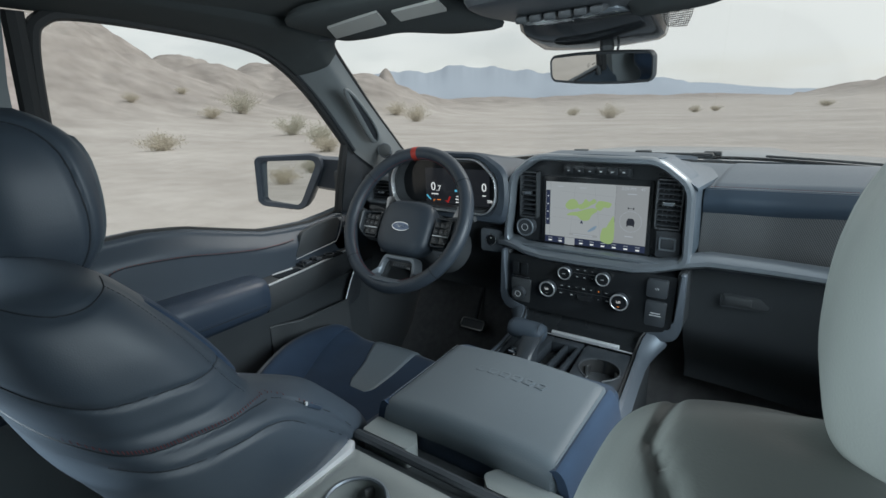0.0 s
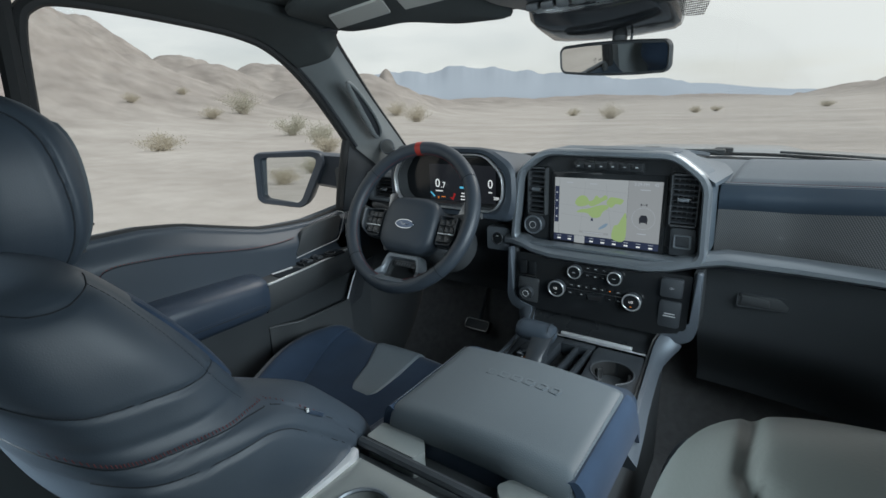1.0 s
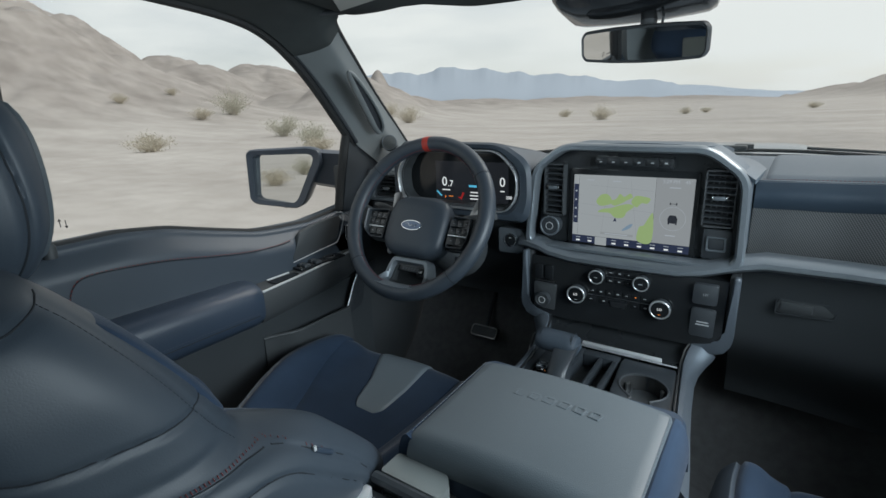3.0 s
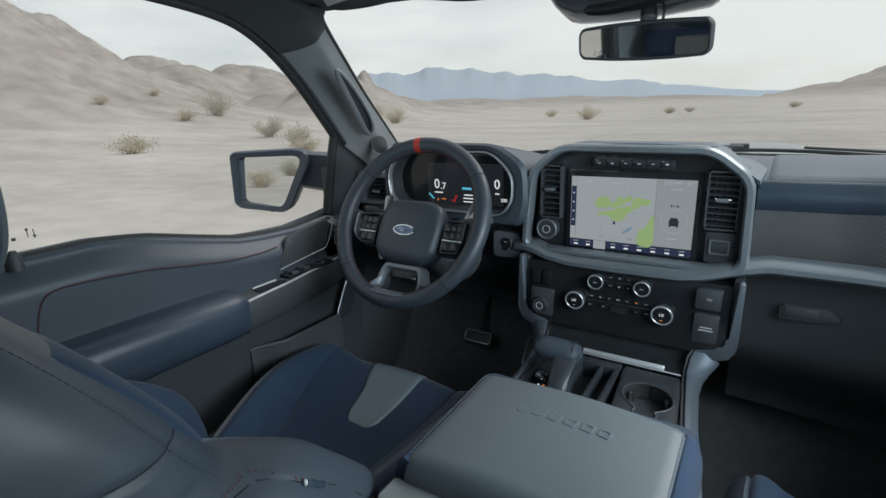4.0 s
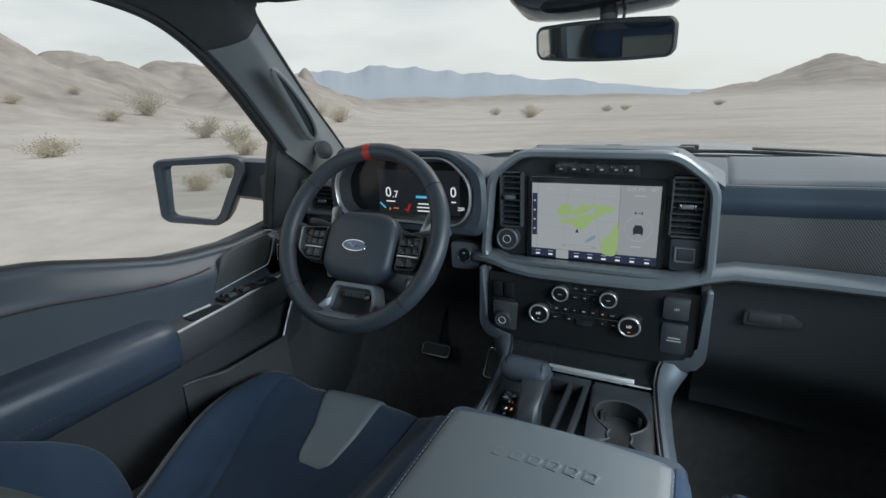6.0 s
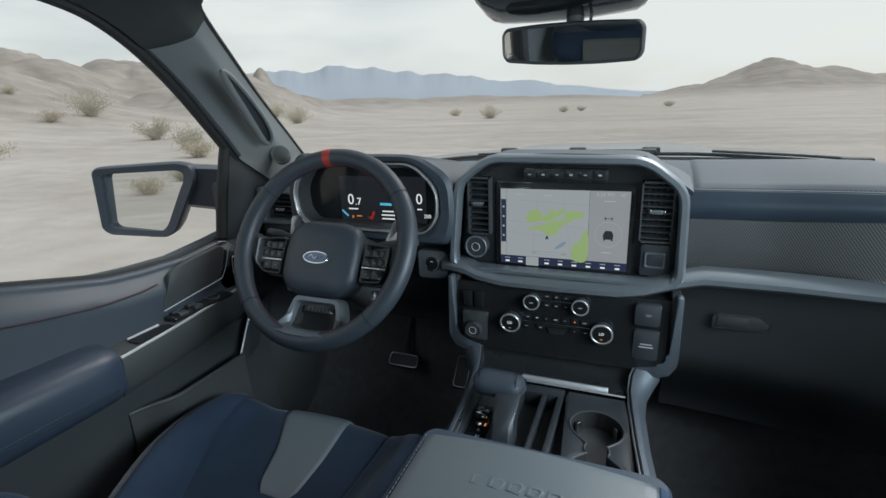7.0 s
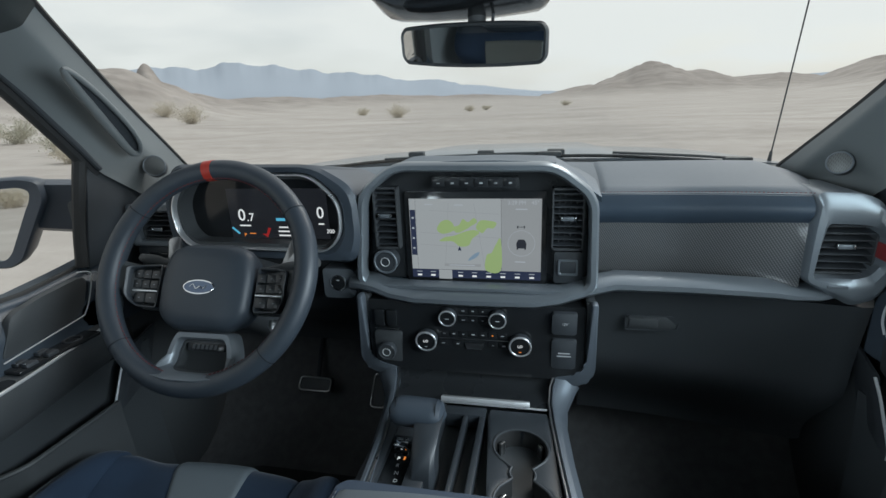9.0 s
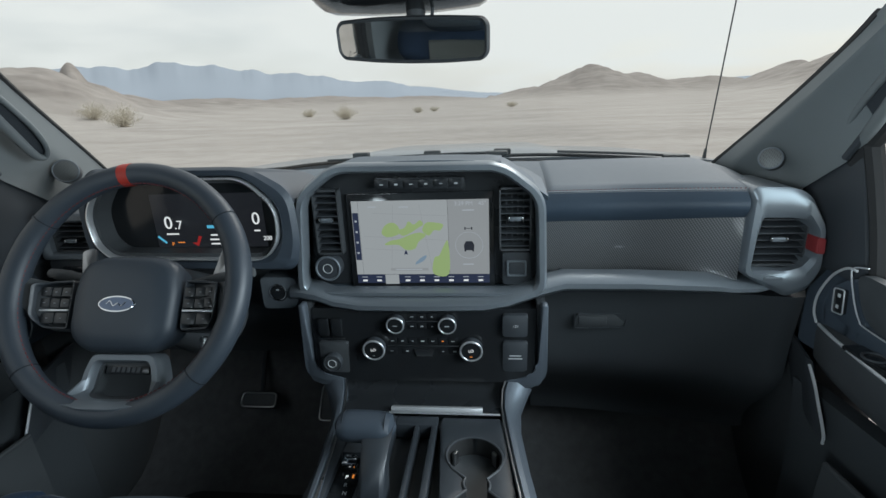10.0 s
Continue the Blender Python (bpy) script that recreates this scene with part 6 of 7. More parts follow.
# ---- doors ----
def build_door(side, n):
    def P(x, y, z):
        return mirrored(V(x, y, z), side)

    door = thing("front_door", "closed truck door with navy leather trim" if side < 0 else "closed passenger door with navy leather trim", "door", P(-0.80, 0.75, 0.80), "front doors")

    def skin_x(y, z):
        """Inner face of the door: upper pad, hollow, then the lower panel."""
        top = sill_z(y)
        d = top - z
        x = -0.812 + 0.036 * ease(-0.012, 0.060, d) + 0.006 * ease(0.14, 0.30, d)
        return x

    def upper(s, t):
        y = 0.205 + 1.058 * s
        top = sill_z(y)
        if t < 0.18:
            a = t / 0.18 * math.pi / 2
            return P(-0.815 + (skin_x(y, top - 0.012) + 0.815) * math.sin(a), y, top - 0.012 * (1 - math.cos(a)) + 0.001)
        z = top - 0.012 - (t - 0.18) / 0.82 * (top - 0.012 - (1.15 + 0.095 * ease(0.80, 0.84, y)))
        return P(skin_x(y, z), y, z)

    bm = B()
    sheet(bm, upper, 60, 50, (-0.05 * -side, 0, -0.0) if side < 0 else (0.05, 0, 0))
    part("trim_panel", bm, SLATE, door, "slate leather upper door trim")
    # outer skin
    bm = B()
    a, b = P(-0.90, 0.20, 0.62), P(-0.955, 1.262, 1.0)
    sheet(bm, lambda s, t: P(-0.93 - 0.045 * math.sin(math.pi * min(1, t * 1.2)) + 0.06 * ease(0.8, 1, t), 0.20 + 1.06 * s, 0.62 + (sill_z(0.20 + 1.06 * s) - 0.64) * t), 20, 12, (0.02 * -side, 0, 0))
    part("outer_panel", bm, PAINT, door)
    # window channel
    bm = B()
    tube(bm, [P(-0.818, y, sill_z(y) + 0.001) for y in [0.205 + 1.055 * k / 40 for k in range(41)]], 0.0065, 6)
    part("window_seal", bm, RUBBER, door)
    # red sewn line
    line = [(0.446, 1.282), (0.452, 1.305), (0.461, 1.340), (0.472, 1.366), (0.492, 1.378), (0.540, 1.379), (0.646, 1.369), (0.740, 1.352), (0.837, 1.337), (0.92, 1.332), (0.965, 1.334)]
    pts = [V(skin_x(p.x, p.y) + 0.0012, p.x, p.y) for p in spline([(a, b, 0) for a, b in line], 6)]
    bm = B()
    tube(bm, [P(*p) for p in pts], 0.0012, 6)
    part("seam", bm, SEAM, door)
    bm = B()
    stitches(bm, [P(*(p + V(0.001, 0, 0.003))) for p in pts], 0.005, 0.004, 0.0008)
    r = part("thread", bm, RED_THREAD, door)
    r["kind"] = "stuff"

    def Q(x, y, z):
        """Fittings of the passenger's door sit a little higher and further on."""
        return P(x, y + (0.025 if side > 0 else 0), z + (0.035 if side > 0 else 0))

    # armrest
    def arm(s, t):
        y = 0.205 + 0.610 * s
        a = t * 2 * math.pi
        cx, cz, rx, rz = -0.775, 1.220, 0.070, 0.056 + 0.010 * (1 - s)
        e = 0.6
        ca, sa = math.cos(a), math.sin(a)
        k = 1 - 0.10 * ease(0.965, 1.0, s)
        return Q(cx + rx * k * math.copysign(abs(ca) ** e, ca), y, cz + rz * k * math.copysign(abs(sa) ** e, sa) + 0.004 * math.sin(3 * s))

    bm = B()
    m = 40
    loft(bm, [[arm(k / m, j / 32) for j in range(32)] for k in range(m + 1)])
    part("armrest", bm, NAVY, door, "navy leather armrest")
    bm = B()
    tube(bm, [arm(k / 30, 0.035 - 0.065) for k in range(1, 30)], 0.0012, 5)
    part("arm_seam", bm, SEAM, door)
    bm = B()
    stitches(bm, [arm(k / 30, -0.014) + V(0.0004 * -side, 0, 0) for k in range(1, 30)], 0.003, 0.003, 0.0004)
    r = part("thread", bm, DULL_THREAD, door)
    r["kind"] = "stuff"
    # switch deck ahead of the armrest
    DK = [(-0.716, 0.818, 1.250), (-0.720, 0.877, 1.252), (-0.726, 0.946, 1.254), (-0.742, 1.070, 1.258), (-0.754, 1.144, 1.261), (-0.766, 1.190, 1.262)]
    edge = spline(DK, 5)
    bm = B()
    n_ = len(edge)
    top = [Q(-0.806, p.y, p.z + 0.004) for p in edge]
    rows = [[Q(-0.806, p.y, p.z + 0.004), Q(p.x - 0.012, p.y, p.z + 0.002), Q(p.x - 0.002, p.y, p.z - 0.002), Q(p.x, p.y, p.z - 0.012), Q(p.x - 0.004, p.y, p.z - 0.060), Q(p.x - 0.022, p.y, p.z - 0.085), Q(-0.806, p.y, p.z - 0.090)] for p in edge]
    loft(bm, rows)
    part("switch_deck", bm, BLACK, door, "black switch deck")
    bm = B()
    tube(bm, [Q(p.x - 0.003, p.y, p.z + 0.0005) for p in edge], 0.0030, 6)
    part("bright_edge", bm, BRIGHT, door, "bright metal edge")
    bm = B()
    tube(bm, [Q(-0.770, 0.868, 1.2555), Q(-0.768, 0.935, 1.2570)], 0.0028, 6)
    part("bright_edge", bm, BRIGHT, door)
    bm = B()
    prism(bm, rounded([(-0.764, 0.862), (-0.730, 0.862), (-0.735, 0.945), (-0.762, 0.945)], 0.008), 1.2530, 1.2565, lambda a, b, d: Q(a, b, d))
    part("pull_well", bm, GLOSS, door)
    bm = B()
    box(bm, Q(-0.762, 1.035, 1.2610), (0.044, 0.160, 0.008), 0.003)
    sw = part("switch_plate", bm, GLOSS, door)
    for i, (dy, dx, sz) in enumerate(((-0.055, -0.010, 0.022), (-0.055, 0.012, 0.022), (-0.016, -0.010, 0.022), (-0.016, 0.012, 0.022), (0.038, 0.0, 0.030))):
        bm = B()
        if i < 4:
            box(bm, Q(-0.762 + dx, 1.035 + dy, 1.2660), (0.017, sz, 0.009), 0.003)
        else:
            hoop(bm, Q(-0.762, 1.035 + dy, 1.2655), 0.015, 0.002, (0, 0, 1), 28, 6)
        k = part("switch", bm, DARK, sw)
        if i < 4:
            bm = B()
            box(bm, Q(-0.762 + dx, 1.026 + dy, 1.2712), (0.011, 0.003, 0.001))
            part("bright_mark", bm, CHROME, k)
    # black release panel in its bright frame, lock switch ahead of it
    bm = B()
    cor = [(0.956, 1.281), (1.035, 1.290), (1.106, 1.297), (1.126, 1.318), (1.140, 1.352), (1.144, 1.368), (1.128, 1.372), (1.05, 1.364), (0.990, 1.352), (0.978, 1.322)]
    prism(bm, rounded(cor, 0.012), -0.790, -0.7745, lambda a, b, d: Q(d, a, b), 0.003)
    part("release_panel", bm, BLACK, door, "black release panel")
    bm = B()
    tube(bm, spline([Q(-0.774, 1.128, 1.384), Q(-0.773, 1.150, 1.378), Q(-0.772, 1.153, 1.366), Q(-0.771, 1.136, 1.325), Q(-0.770, 1.120, 1.302), Q(-0.770, 1.108, 1.296), Q(-0.770, 1.035, 1.288), Q(-0.770, 0.956, 1.279)], 6), 0.0013, 6)
    part("bright_frame", bm, BRIGHT, door, "bright frame of the release panel")
    bm = B()
    tube(bm, spline([Q(-0.777, 1.150, 1.372), Q(-0.775, 1.165, 1.372), Q(-0.772, 1.182, 1.358), Q(-0.770, 1.196, 1.334), Q(-0.768, 1.204, 1.307), Q(-0.767, 1.203, 1.282), Q(-0.766, 1.192, 1.264)], 6), 0.0016 if side < 0 else 0.0022, 6)
    part("bright_frame", bm, BRIGHT if side > 0 else SATIN, door)
    bm = B()
    prism(bm, rounded([(1.128, 1.262), (1.190, 1.266), (1.200, 1.300), (1.186, 1.334), (1.148, 1.362), (1.140, 1.335), (1.112, 1.294)], 0.008), -0.800, -0.776, lambda a, b, d: Q(d, a, b), 0.003)
    part("front_cheek", bm, SLATE, door)
    bm = B()
    prism(bm, rounded([(1.152, 1.297), (1.172, 1.295), (1.176, 1.335), (1.156, 1.338)], 0.004), -0.780, -0.7705, lambda a, b, d: Q(d, a, b), 0.002)
    lk = part("lock_switch", bm, GLOSS, door)
    bm = B()
    tube(bm, rounded([Q(-0.770, 1.152, 1.297), Q(-0.770, 1.172, 1.295), Q(-0.770, 1.176, 1.335), Q(-0.770, 1.156, 1.338)], 0.004, 3), 0.0012, 5, True)
    part("switch_rim", bm, BRIGHT, lk)
    for z in (1.307, 1.326):
        bm = B()
        box(bm, Q(-0.770, 1.164, z), (0.0010, 0.006, 0.006), 0.0003)
        part("symbol", bm, PALE_PRINT, lk)
    # lower panel, pocket and the edge strip
    bm = B()
    sheet(bm, lambda s, t: P(-0.772 - 0.012 * math.sin(math.pi * t), 0.21 + 1.04 * s, 1.175 - 0.40 * t), 30, 16, (0.03 * side, 0, 0))
    part("lower_panel", bm, GLOVE, door, "black lower door panel")
    bm = B()
    sheet(bm, lambda s, t: P(-0.775 + 0.040 * ease(0, 0.35, s) + 0.02 * t * s, 0.84 + 0.27 * s, 1.100 - 0.30 * t), 24, 8, (0.012 * side, 0, 0))
    part("map_pocket", bm, BLACK, door)
    bm = B()
    tube(bm, [P(-0.779 + 0.040 * ease(0, 0.35, k / 16), 0.84 + 0.27 * k / 16, 1.100) for k in range(17)], 0.005, 8)
    part("pocket_lip", bm, BLACK, door)
    ky, kz = (0.028, 0.050) if side > 0 else (0, 0)
    bm = B()
    tube(bm, spline([P(-0.744, 1.158 + ky, 1.188 + kz), P(-0.746, 1.142 + ky, 1.160 + kz), P(-0.747, 1.128 + ky, 1.131 + kz), P(-0.748, 1.108 + ky, 1.089 + kz), P(-0.748, 1.106 + ky, 1.070 + kz)], 5), 0.0026, 6)
    part("bright_strip", bm, BRIGHT, door, "thin bright strip on the speaker cover")
    bm = B()
    sheet(bm, lambda s, t: P(-0.750 - 0.05 * s, 1.108 + ky + 0.13 * s + 0.05 * t, 1.072 + kz + 0.118 * t), 6, 8, (0, 0.02, 0))
    part("speaker_cover", bm, DARK, door)
    # lock pin
    bm = B()
    tube(bm, [P(-0.790, 0.455, 1.425), P(-0.790, 0.455, 1.446), P(-0.790, 0.455, 1.456), P(-0.790, 0.455, 1.459)], [0.011, 0.011, 0.006, 0.005], 12)
    part("lock_pin", bm, BLACK, door)
    # mirror corner post and cover
    bm = B()
    tube(bm, spline([P(side_x(z) - 0.004, y, z) for y, z in ((1.172, 1.38), (1.185, 1.46), (1.198, 1.55), (1.205, 1.60))], 4), 0.013, 8)
    part("division_post", bm, RUBBER, door)
    bm = B()
    prism(bm, [(1.175, 1.375), (1.30, 1.385), (1.34, 1.50), (1.215, 1.615)], -0.815, -0.795, lambda a, b, d: P(d + 0.02 * ease(1.4, 1.6, b), a, b), 0.004)
    cv = part("mirror_cover", bm, DARK, door)
    bm = B()
    box(bm, P(-0.793, 1.225, 1.475), (0.008, 0.030, 0.052), 0.004)
    part("cover_recess", bm, BLACK, cv)
    return door


build_door(-1, 1)
build_door(1, 2)


# ---- outside mirrors ----
def door_mirror(side):
    def P(a, b, d):
        """a along the mirror's face from its outer edge inwards, b up, d towards the cab."""
        al = radians(30)
        o = V(-1.155, 1.126, 1.46)
        return mirrored(o + V(math.cos(al), math.sin(al), 0) * a + V(0, 0, 1) * b + V(math.sin(al), -math.cos(al), 0) * d, side)

    m = thing("door_mirror", "dark blue-grey door mirror reflecting the desert", "mirror", P(0.1, -0.09, -0.05), "door mirrors")
    out = rounded([(-0.010, 0.084), (0.004, 0.096), (0.200, 0.100), (0.236, 0.090), (0.240, 0.050), (0.168, -0.086), (0.140, -0.100), (0.002, -0.082), (-0.016, -0.066)], 0.014, 4)
    inn = rounded([(0.010, 0.070), (0.018, 0.078), (0.196, 0.078), (0.212, 0.070), (0.208, 0.050), (0.148, -0.068), (0.132, -0.082), (0.014, -0.067), (0.002, -0.056)], 0.010, 4)
    bm = B()
    cx, cy = 0.115, 0.005
    rows = [[P(a, b, -0.03) for a, b in inn], [P(a, b, 0.0) for a, b in inn], [P(a, b, 0.006) for a, b in shrink(out, 0.004)], [P(a, b, 0.0) for a, b in out], [P(cx + (a - cx) * 1.0, cy + (b - cy) * 1.0, -0.03) for a, b in out], [P(cx + (a - cx) * 0.92, cy + (b - cy) * 0.92, -0.075) for a, b in out], [P(cx + (a - cx) * 0.6, cy + (b - cy) * 0.6, -0.11) for a, b in out]]
    loft(bm, rows)
    part("housing", bm, MIRROR_SHELL, m)
    bm = B()
    prism(bm, shrink(inn, -0.001), 0.0, -0.003, lambda a, b, d: P(a, b, d - 0.009 + (a - 0.11) * 0.115 - 0.038 * b))
    part("mirror_glass", bm, MIRROR, m)
    bm = B()
    rows = []
    for t in (0, 0.35, 0.7, 1.0):
        a = 0.20 + 0.16 * t
        rows.append([P(a, z, d) for z, d in ((0.082 - 0.015 * t, -0.015), (0.090 - 0.015 * t, -0.05), (0.080 - 0.015 * t, -0.09), (-0.01 - 0.03 * t, -0.095), (-0.030 - 0.03 * t, -0.05), (-0.015 - 0.03 * t, -0.015))])
    loft(bm, rows)
    part("arm", bm, MIRROR_SHELL, m)
    bm = B()
    disc(bm, P(0.10, -0.100, -0.03), 0.016, 0.016, (0, 0, 1), 20, 0.003)
    part("puddle_lamp", bm, BLACK, m)


MIRROR_SHELL = material("dark_blue_grey_shell", (0.060, 0.072, 0.095), 0.45, 0, 0.2, 900, 0.08, 6)
door_mirror(-1)
door_mirror(1)

# ---- inside mirror ----
rv = thing("rear_view_mirror", "black framed rear-view mirror hanging from the windscreen", "mirror", (0.01, 1.30, 1.80))
RX, RZ = (V(1.0, -0.2105, -0.060)).normalized(), V(0.0095, -0.205, 0.9955)
RY = RZ.cross(RX).normalized()
RZ = RX.cross(RY).normalized() * 1.0
RC = V(0.005, 1.262, 1.769)


def RM(a, b, d):
    """On the mirror: a to its right, b up, d away from the seats."""
    return RC + RX * a + RZ * b + RY * d


if RY.y < 0:
    RY = -RY
ro = rounded([(-0.131, -0.018), (-0.122, -0.030), (-0.06, -0.0345), (0.0, -0.0358), (0.06, -0.0348), (0.122, -0.031), (0.131, -0.020), (0.131, 0.022), (0.122, 0.0325), (0.06, 0.0352), (0.0, 0.0358), (-0.06, 0.0348), (-0.122, 0.031), (-0.131, 0.020)], 0.012, 4)
ri = shrink(ro, 0.006)
bm = B()
loft(bm, [[RM(a, b, 0.002) for a, b in ri], [RM(a, b, -0.002) for a, b in shrink(ro, 0.002)], [RM(a, b, 0.002) for a, b in ro], [RM(a, b, 0.012) for a, b in ro], [RM(a * 0.9, b * 0.85, 0.024) for a, b in ro], [RM(a * 0.5, b * 0.5, 0.03) for a, b in ro]])
part("housing", bm, BLACK, rv)
bm = B()
prism(bm, ri, 0.0005, 0.004, RM)
part("mirror_glass", bm, MIRROR, rv)
bm = B()
tube(bm, [RM(0.0, 0.01, 0.03), RM(0.0, 0.04, 0.04), RM(0.0, 0.075, 0.055)], [0.014, 0.016, 0.020], 12)
part("stem", bm, BLACK, rv)
bm = B()
tube(bm, [RM(0.030, 0.025, 0.03), RM(0.031, 0.085, 0.05)], 0.003, 6)
part("cable", bm, BLACK, rv)

# camera box on the windscreen and its dotted black band
sens = thing("sensor_housing", "black sensor box behind the rear-view mirror", "sensor box", (0.015, 1.30, 1.86))
bm = B()
rows = []
for y, z0, z1, w in ((1.14, 1.858, 1.90, 0.128), (1.17, 1.842, 1.90, 0.140), (1.22, 1.832, 1.90, 0.148), (1.29, 1.820, 1.885, 0.148), (1.335, 1.822, 1.868, 0.142), (1.365, 1.838, 1.858, 0.128)):
    half_case = [(-1.0, 1.0), (-1.0, 0.45), (-0.97, 0.20), (-0.88, 0.05), (-0.70, 0.0), (-0.35, -0.06), (0.0, -0.08), (0.35, -0.06), (0.70, 0.0), (0.88, 0.05), (0.97, 0.20), (1.0, 0.45), (1.0, 1.0)]
    rows.append([V(-0.008 + a * w, y, z0 + (z1 - z0) * max(-0.1, b)) for a, b in half_case])
loft(bm, rows)
part("case", bm, GLOSS, sens)
bm = B()


def on_screen(x, y):
    """A point just inside the windscreen's glass."""
    k = (x + 0.02) / 0.72
    yb, zb, yt, zt = 1.90 - 0.32 * k * k, 1.478, 1.26 - 0.15 * k * k, 1.925 - 0.03 * k * k
    t = (y - yb) / (yt - yb)
    return V(x, y, zb + (zt - zb) * t + 0.03 * math.sin(math.pi * min(1, max(0, t))) - 0.004)


sheet(bm, lambda s, t: on_screen(-0.205 + 0.030 * t * t + (0.40 - 0.060 * t * t) * s, 1.245 + 0.125 * t), 16, 8, (0, 0, -0.002))
DOTS = material("dotted_black_band", (0.02, 0.02, 0.02), 0.8, 0, 0, 1, 0.1, 10, spec=0.1)
dn, dl = DOTS.node_tree.nodes, DOTS.node_tree.links
d_tc, d_vo, d_rm, d_tr, d_mx = (dn.new("ShaderNode" + k) for k in ("TexCoord", "TexVoronoi", "ValToRGB", "BsdfTransparent", "MixShader"))
d_vo.inputs["Scale"].default_value, d_vo.inputs["Randomness"].default_value = 290, 0.0
d_rm.color_ramp.elements[0].position, d_rm.color_ramp.elements[1].position = 0.42, 0.50
d_rm.color_ramp.elements[0].color, d_rm.color_ramp.elements[1].color = (1, 1, 1, 1), (0, 0, 0, 1)
dl.new(d_tc.outputs["Object"], d_vo.inputs["Vector"])
dl.new(d_vo.outputs["Distance"], d_rm.inputs[0])
dl.new(d_rm.outputs[0], d_mx.inputs[0])
dl.new(d_tr.outputs[0], d_mx.inputs[1])
dl.new(dn["Principled BSDF"].outputs[0], d_mx.inputs[2])
dl.new(d_mx.outputs[0], dn["Material Output"].inputs[0])
part("dotted_band", bm, DOTS, sens)

# ---- overhead console, visors ----
ohc = thing("overhead_console", "black overhead console with a row of rocker switches", "overhead console", (-0.01, 1.10, 1.90))
bm = B()
oo = rounded([(-0.135, 0.90), (0.125, 0.90), (0.150, 1.02), (0.135, 1.185), (-0.135, 1.185), (-0.160, 1.02)], 0.04)
loft(bm, [[V(-0.005 + (x + 0.005) * s, 1.05 + (y - 1.05) * s, z) for x, y in oo] for s, z in ((1.0, 1.915), (1.0, 1.878), (0.96, 1.868), (0.86, 1.864))])
part("shell", bm, DARK, ohc)
bm = B()
prism(bm, rounded([(-0.105, 1.085), (0.095, 1.085), (0.105, 1.150), (-0.115, 1.150)], 0.015), 1.8645, 1.860, XY, 0.001)
part("lower_plate", bm, SATIN_DARK, ohc)
for k in range(6):
    bm = B()
    box(bm, (-0.080 + 0.030 * k, 1.055, 1.8595), (0.025, 0.036, 0.014), 0.004, Matrix.Rotation(radians(18), 3, "X"))
    part("rocker_switch", bm, BLACK, ohc)
for x0, x1 in ((-0.095, -0.012), (0.005, 0.085)):
    bm = B()
    prism(bm, rounded([(x0, 1.120), (x1, 1.120), (x1, 1.140), (x0, 1.140)], 0.006), 1.8590, 1.8605, XY)
    part("lamp_lens", bm, METAL_GREY, ohc)
bm = B()
box(bm, (-0.005, 1.100, 1.8585), (0.05, 0.014, 0.004), 0.001)
part("sos_button", bm, GLOSS, ohc)


def visor(side):
    def P(x, y, z):
        return mirrored(V(x, y, z), side)

    v = thing("sun_visor", "charcoal cloth sun visor folded up against the headliner", "sun visor", P(-0.38, 1.0, 1.89), "sun visors")

    def top(x, y):
        return roof_z(x, y) - 0.006

    ol = rounded([(-0.175, 0.880), (-0.175, 1.170), (-0.30, 1.150), (-0.40, 1.060), (-0.50, 1.050), (-0.565, 1.020), (-0.560, 0.840), (-0.50, 0.820), (-0.30, 0.860)], 0.03)
    bm = B()
    cx, cy = -0.36, 0.97
    rows = []
    for s, dz in ((0.97, -0.002), (1.0, -0.012), (0.985, -0.020), (0.93, -0.025), (0.6, -0.027), (0.2, -0.027)):
        rows.append([P(cx + (x - cx) * s, cy + (y - cy) * s, top(cx + (x - cx) * s, cy + (y - cy) * s) + dz) for x, y in ol])
    loft(bm, rows)
    body = part("pad", bm, HEADLINER, v)
    if side < 0:
        for q in (((-0.487, 0.905), (-0.335, 0.902), (-0.372, 0.972), (-0.530, 0.970)), ((-0.311, 0.920), (-0.195, 0.917), (-0.210, 0.972), (-0.333, 0.975))):
            bm = B()
            lo = [P(x, y, top(x, y) - 0.0315) for x, y in q]
            hi = [P(x, y, top(x, y) - 0.022) for x, y in q]
            loft(bm, [lo, hi])
            part("warning_label", bm, LABEL, body, "grey printed label")
    bm = B()
    tube(bm, [P(-0.62, 0.98, top(-0.62, 0.98) - 0.008), P(-0.585, 1.01, top(-0.585, 1.01) - 0.010), P(-0.54, 1.02, top(-0.54, 1.02) - 0.012)], 0.006, 8)
    part("hinge_rod", bm, DARK, v)


visor(-1)
visor(1)
cz = roof_z(-0.475, 0.70)
hook = thing("coat_hook", "small dark oval roof button on the headliner", "roof fitting", (-0.475, 0.70, cz))
bm = B()
prism(bm, [(-0.475 + 0.018 * math.cos(i * math.pi / 12), 0.70 + 0.009 * math.sin(i * math.pi / 12)) for i in range(24)], cz + 0.002, cz - 0.008, XY, 0.002)
part("base", bm, DARK, hook)
bm = B()
prism(bm, rounded([(-0.31, 0.865), (-0.235, 0.880), (-0.24, 0.905), (-0.315, 0.892)], 0.008), roof_z(-0.28, 0.88) + 0.004, roof_z(-0.28, 0.88) - 0.010, XY, 0.003)
lampo = solo("roof_switch_plate", bm, DARK, "small dark roof fitting with three buttons", "roof fitting")
for k in range(3):
    bm = B()
    disc(bm, (-0.298 + 0.022 * k, 0.880 + 0.004 * k, roof_z(-0.28, 0.88) - 0.012), 0.0065, 0.004, (0, 0, 1), 16)
    part("button", bm, METAL_GREY, lampo)


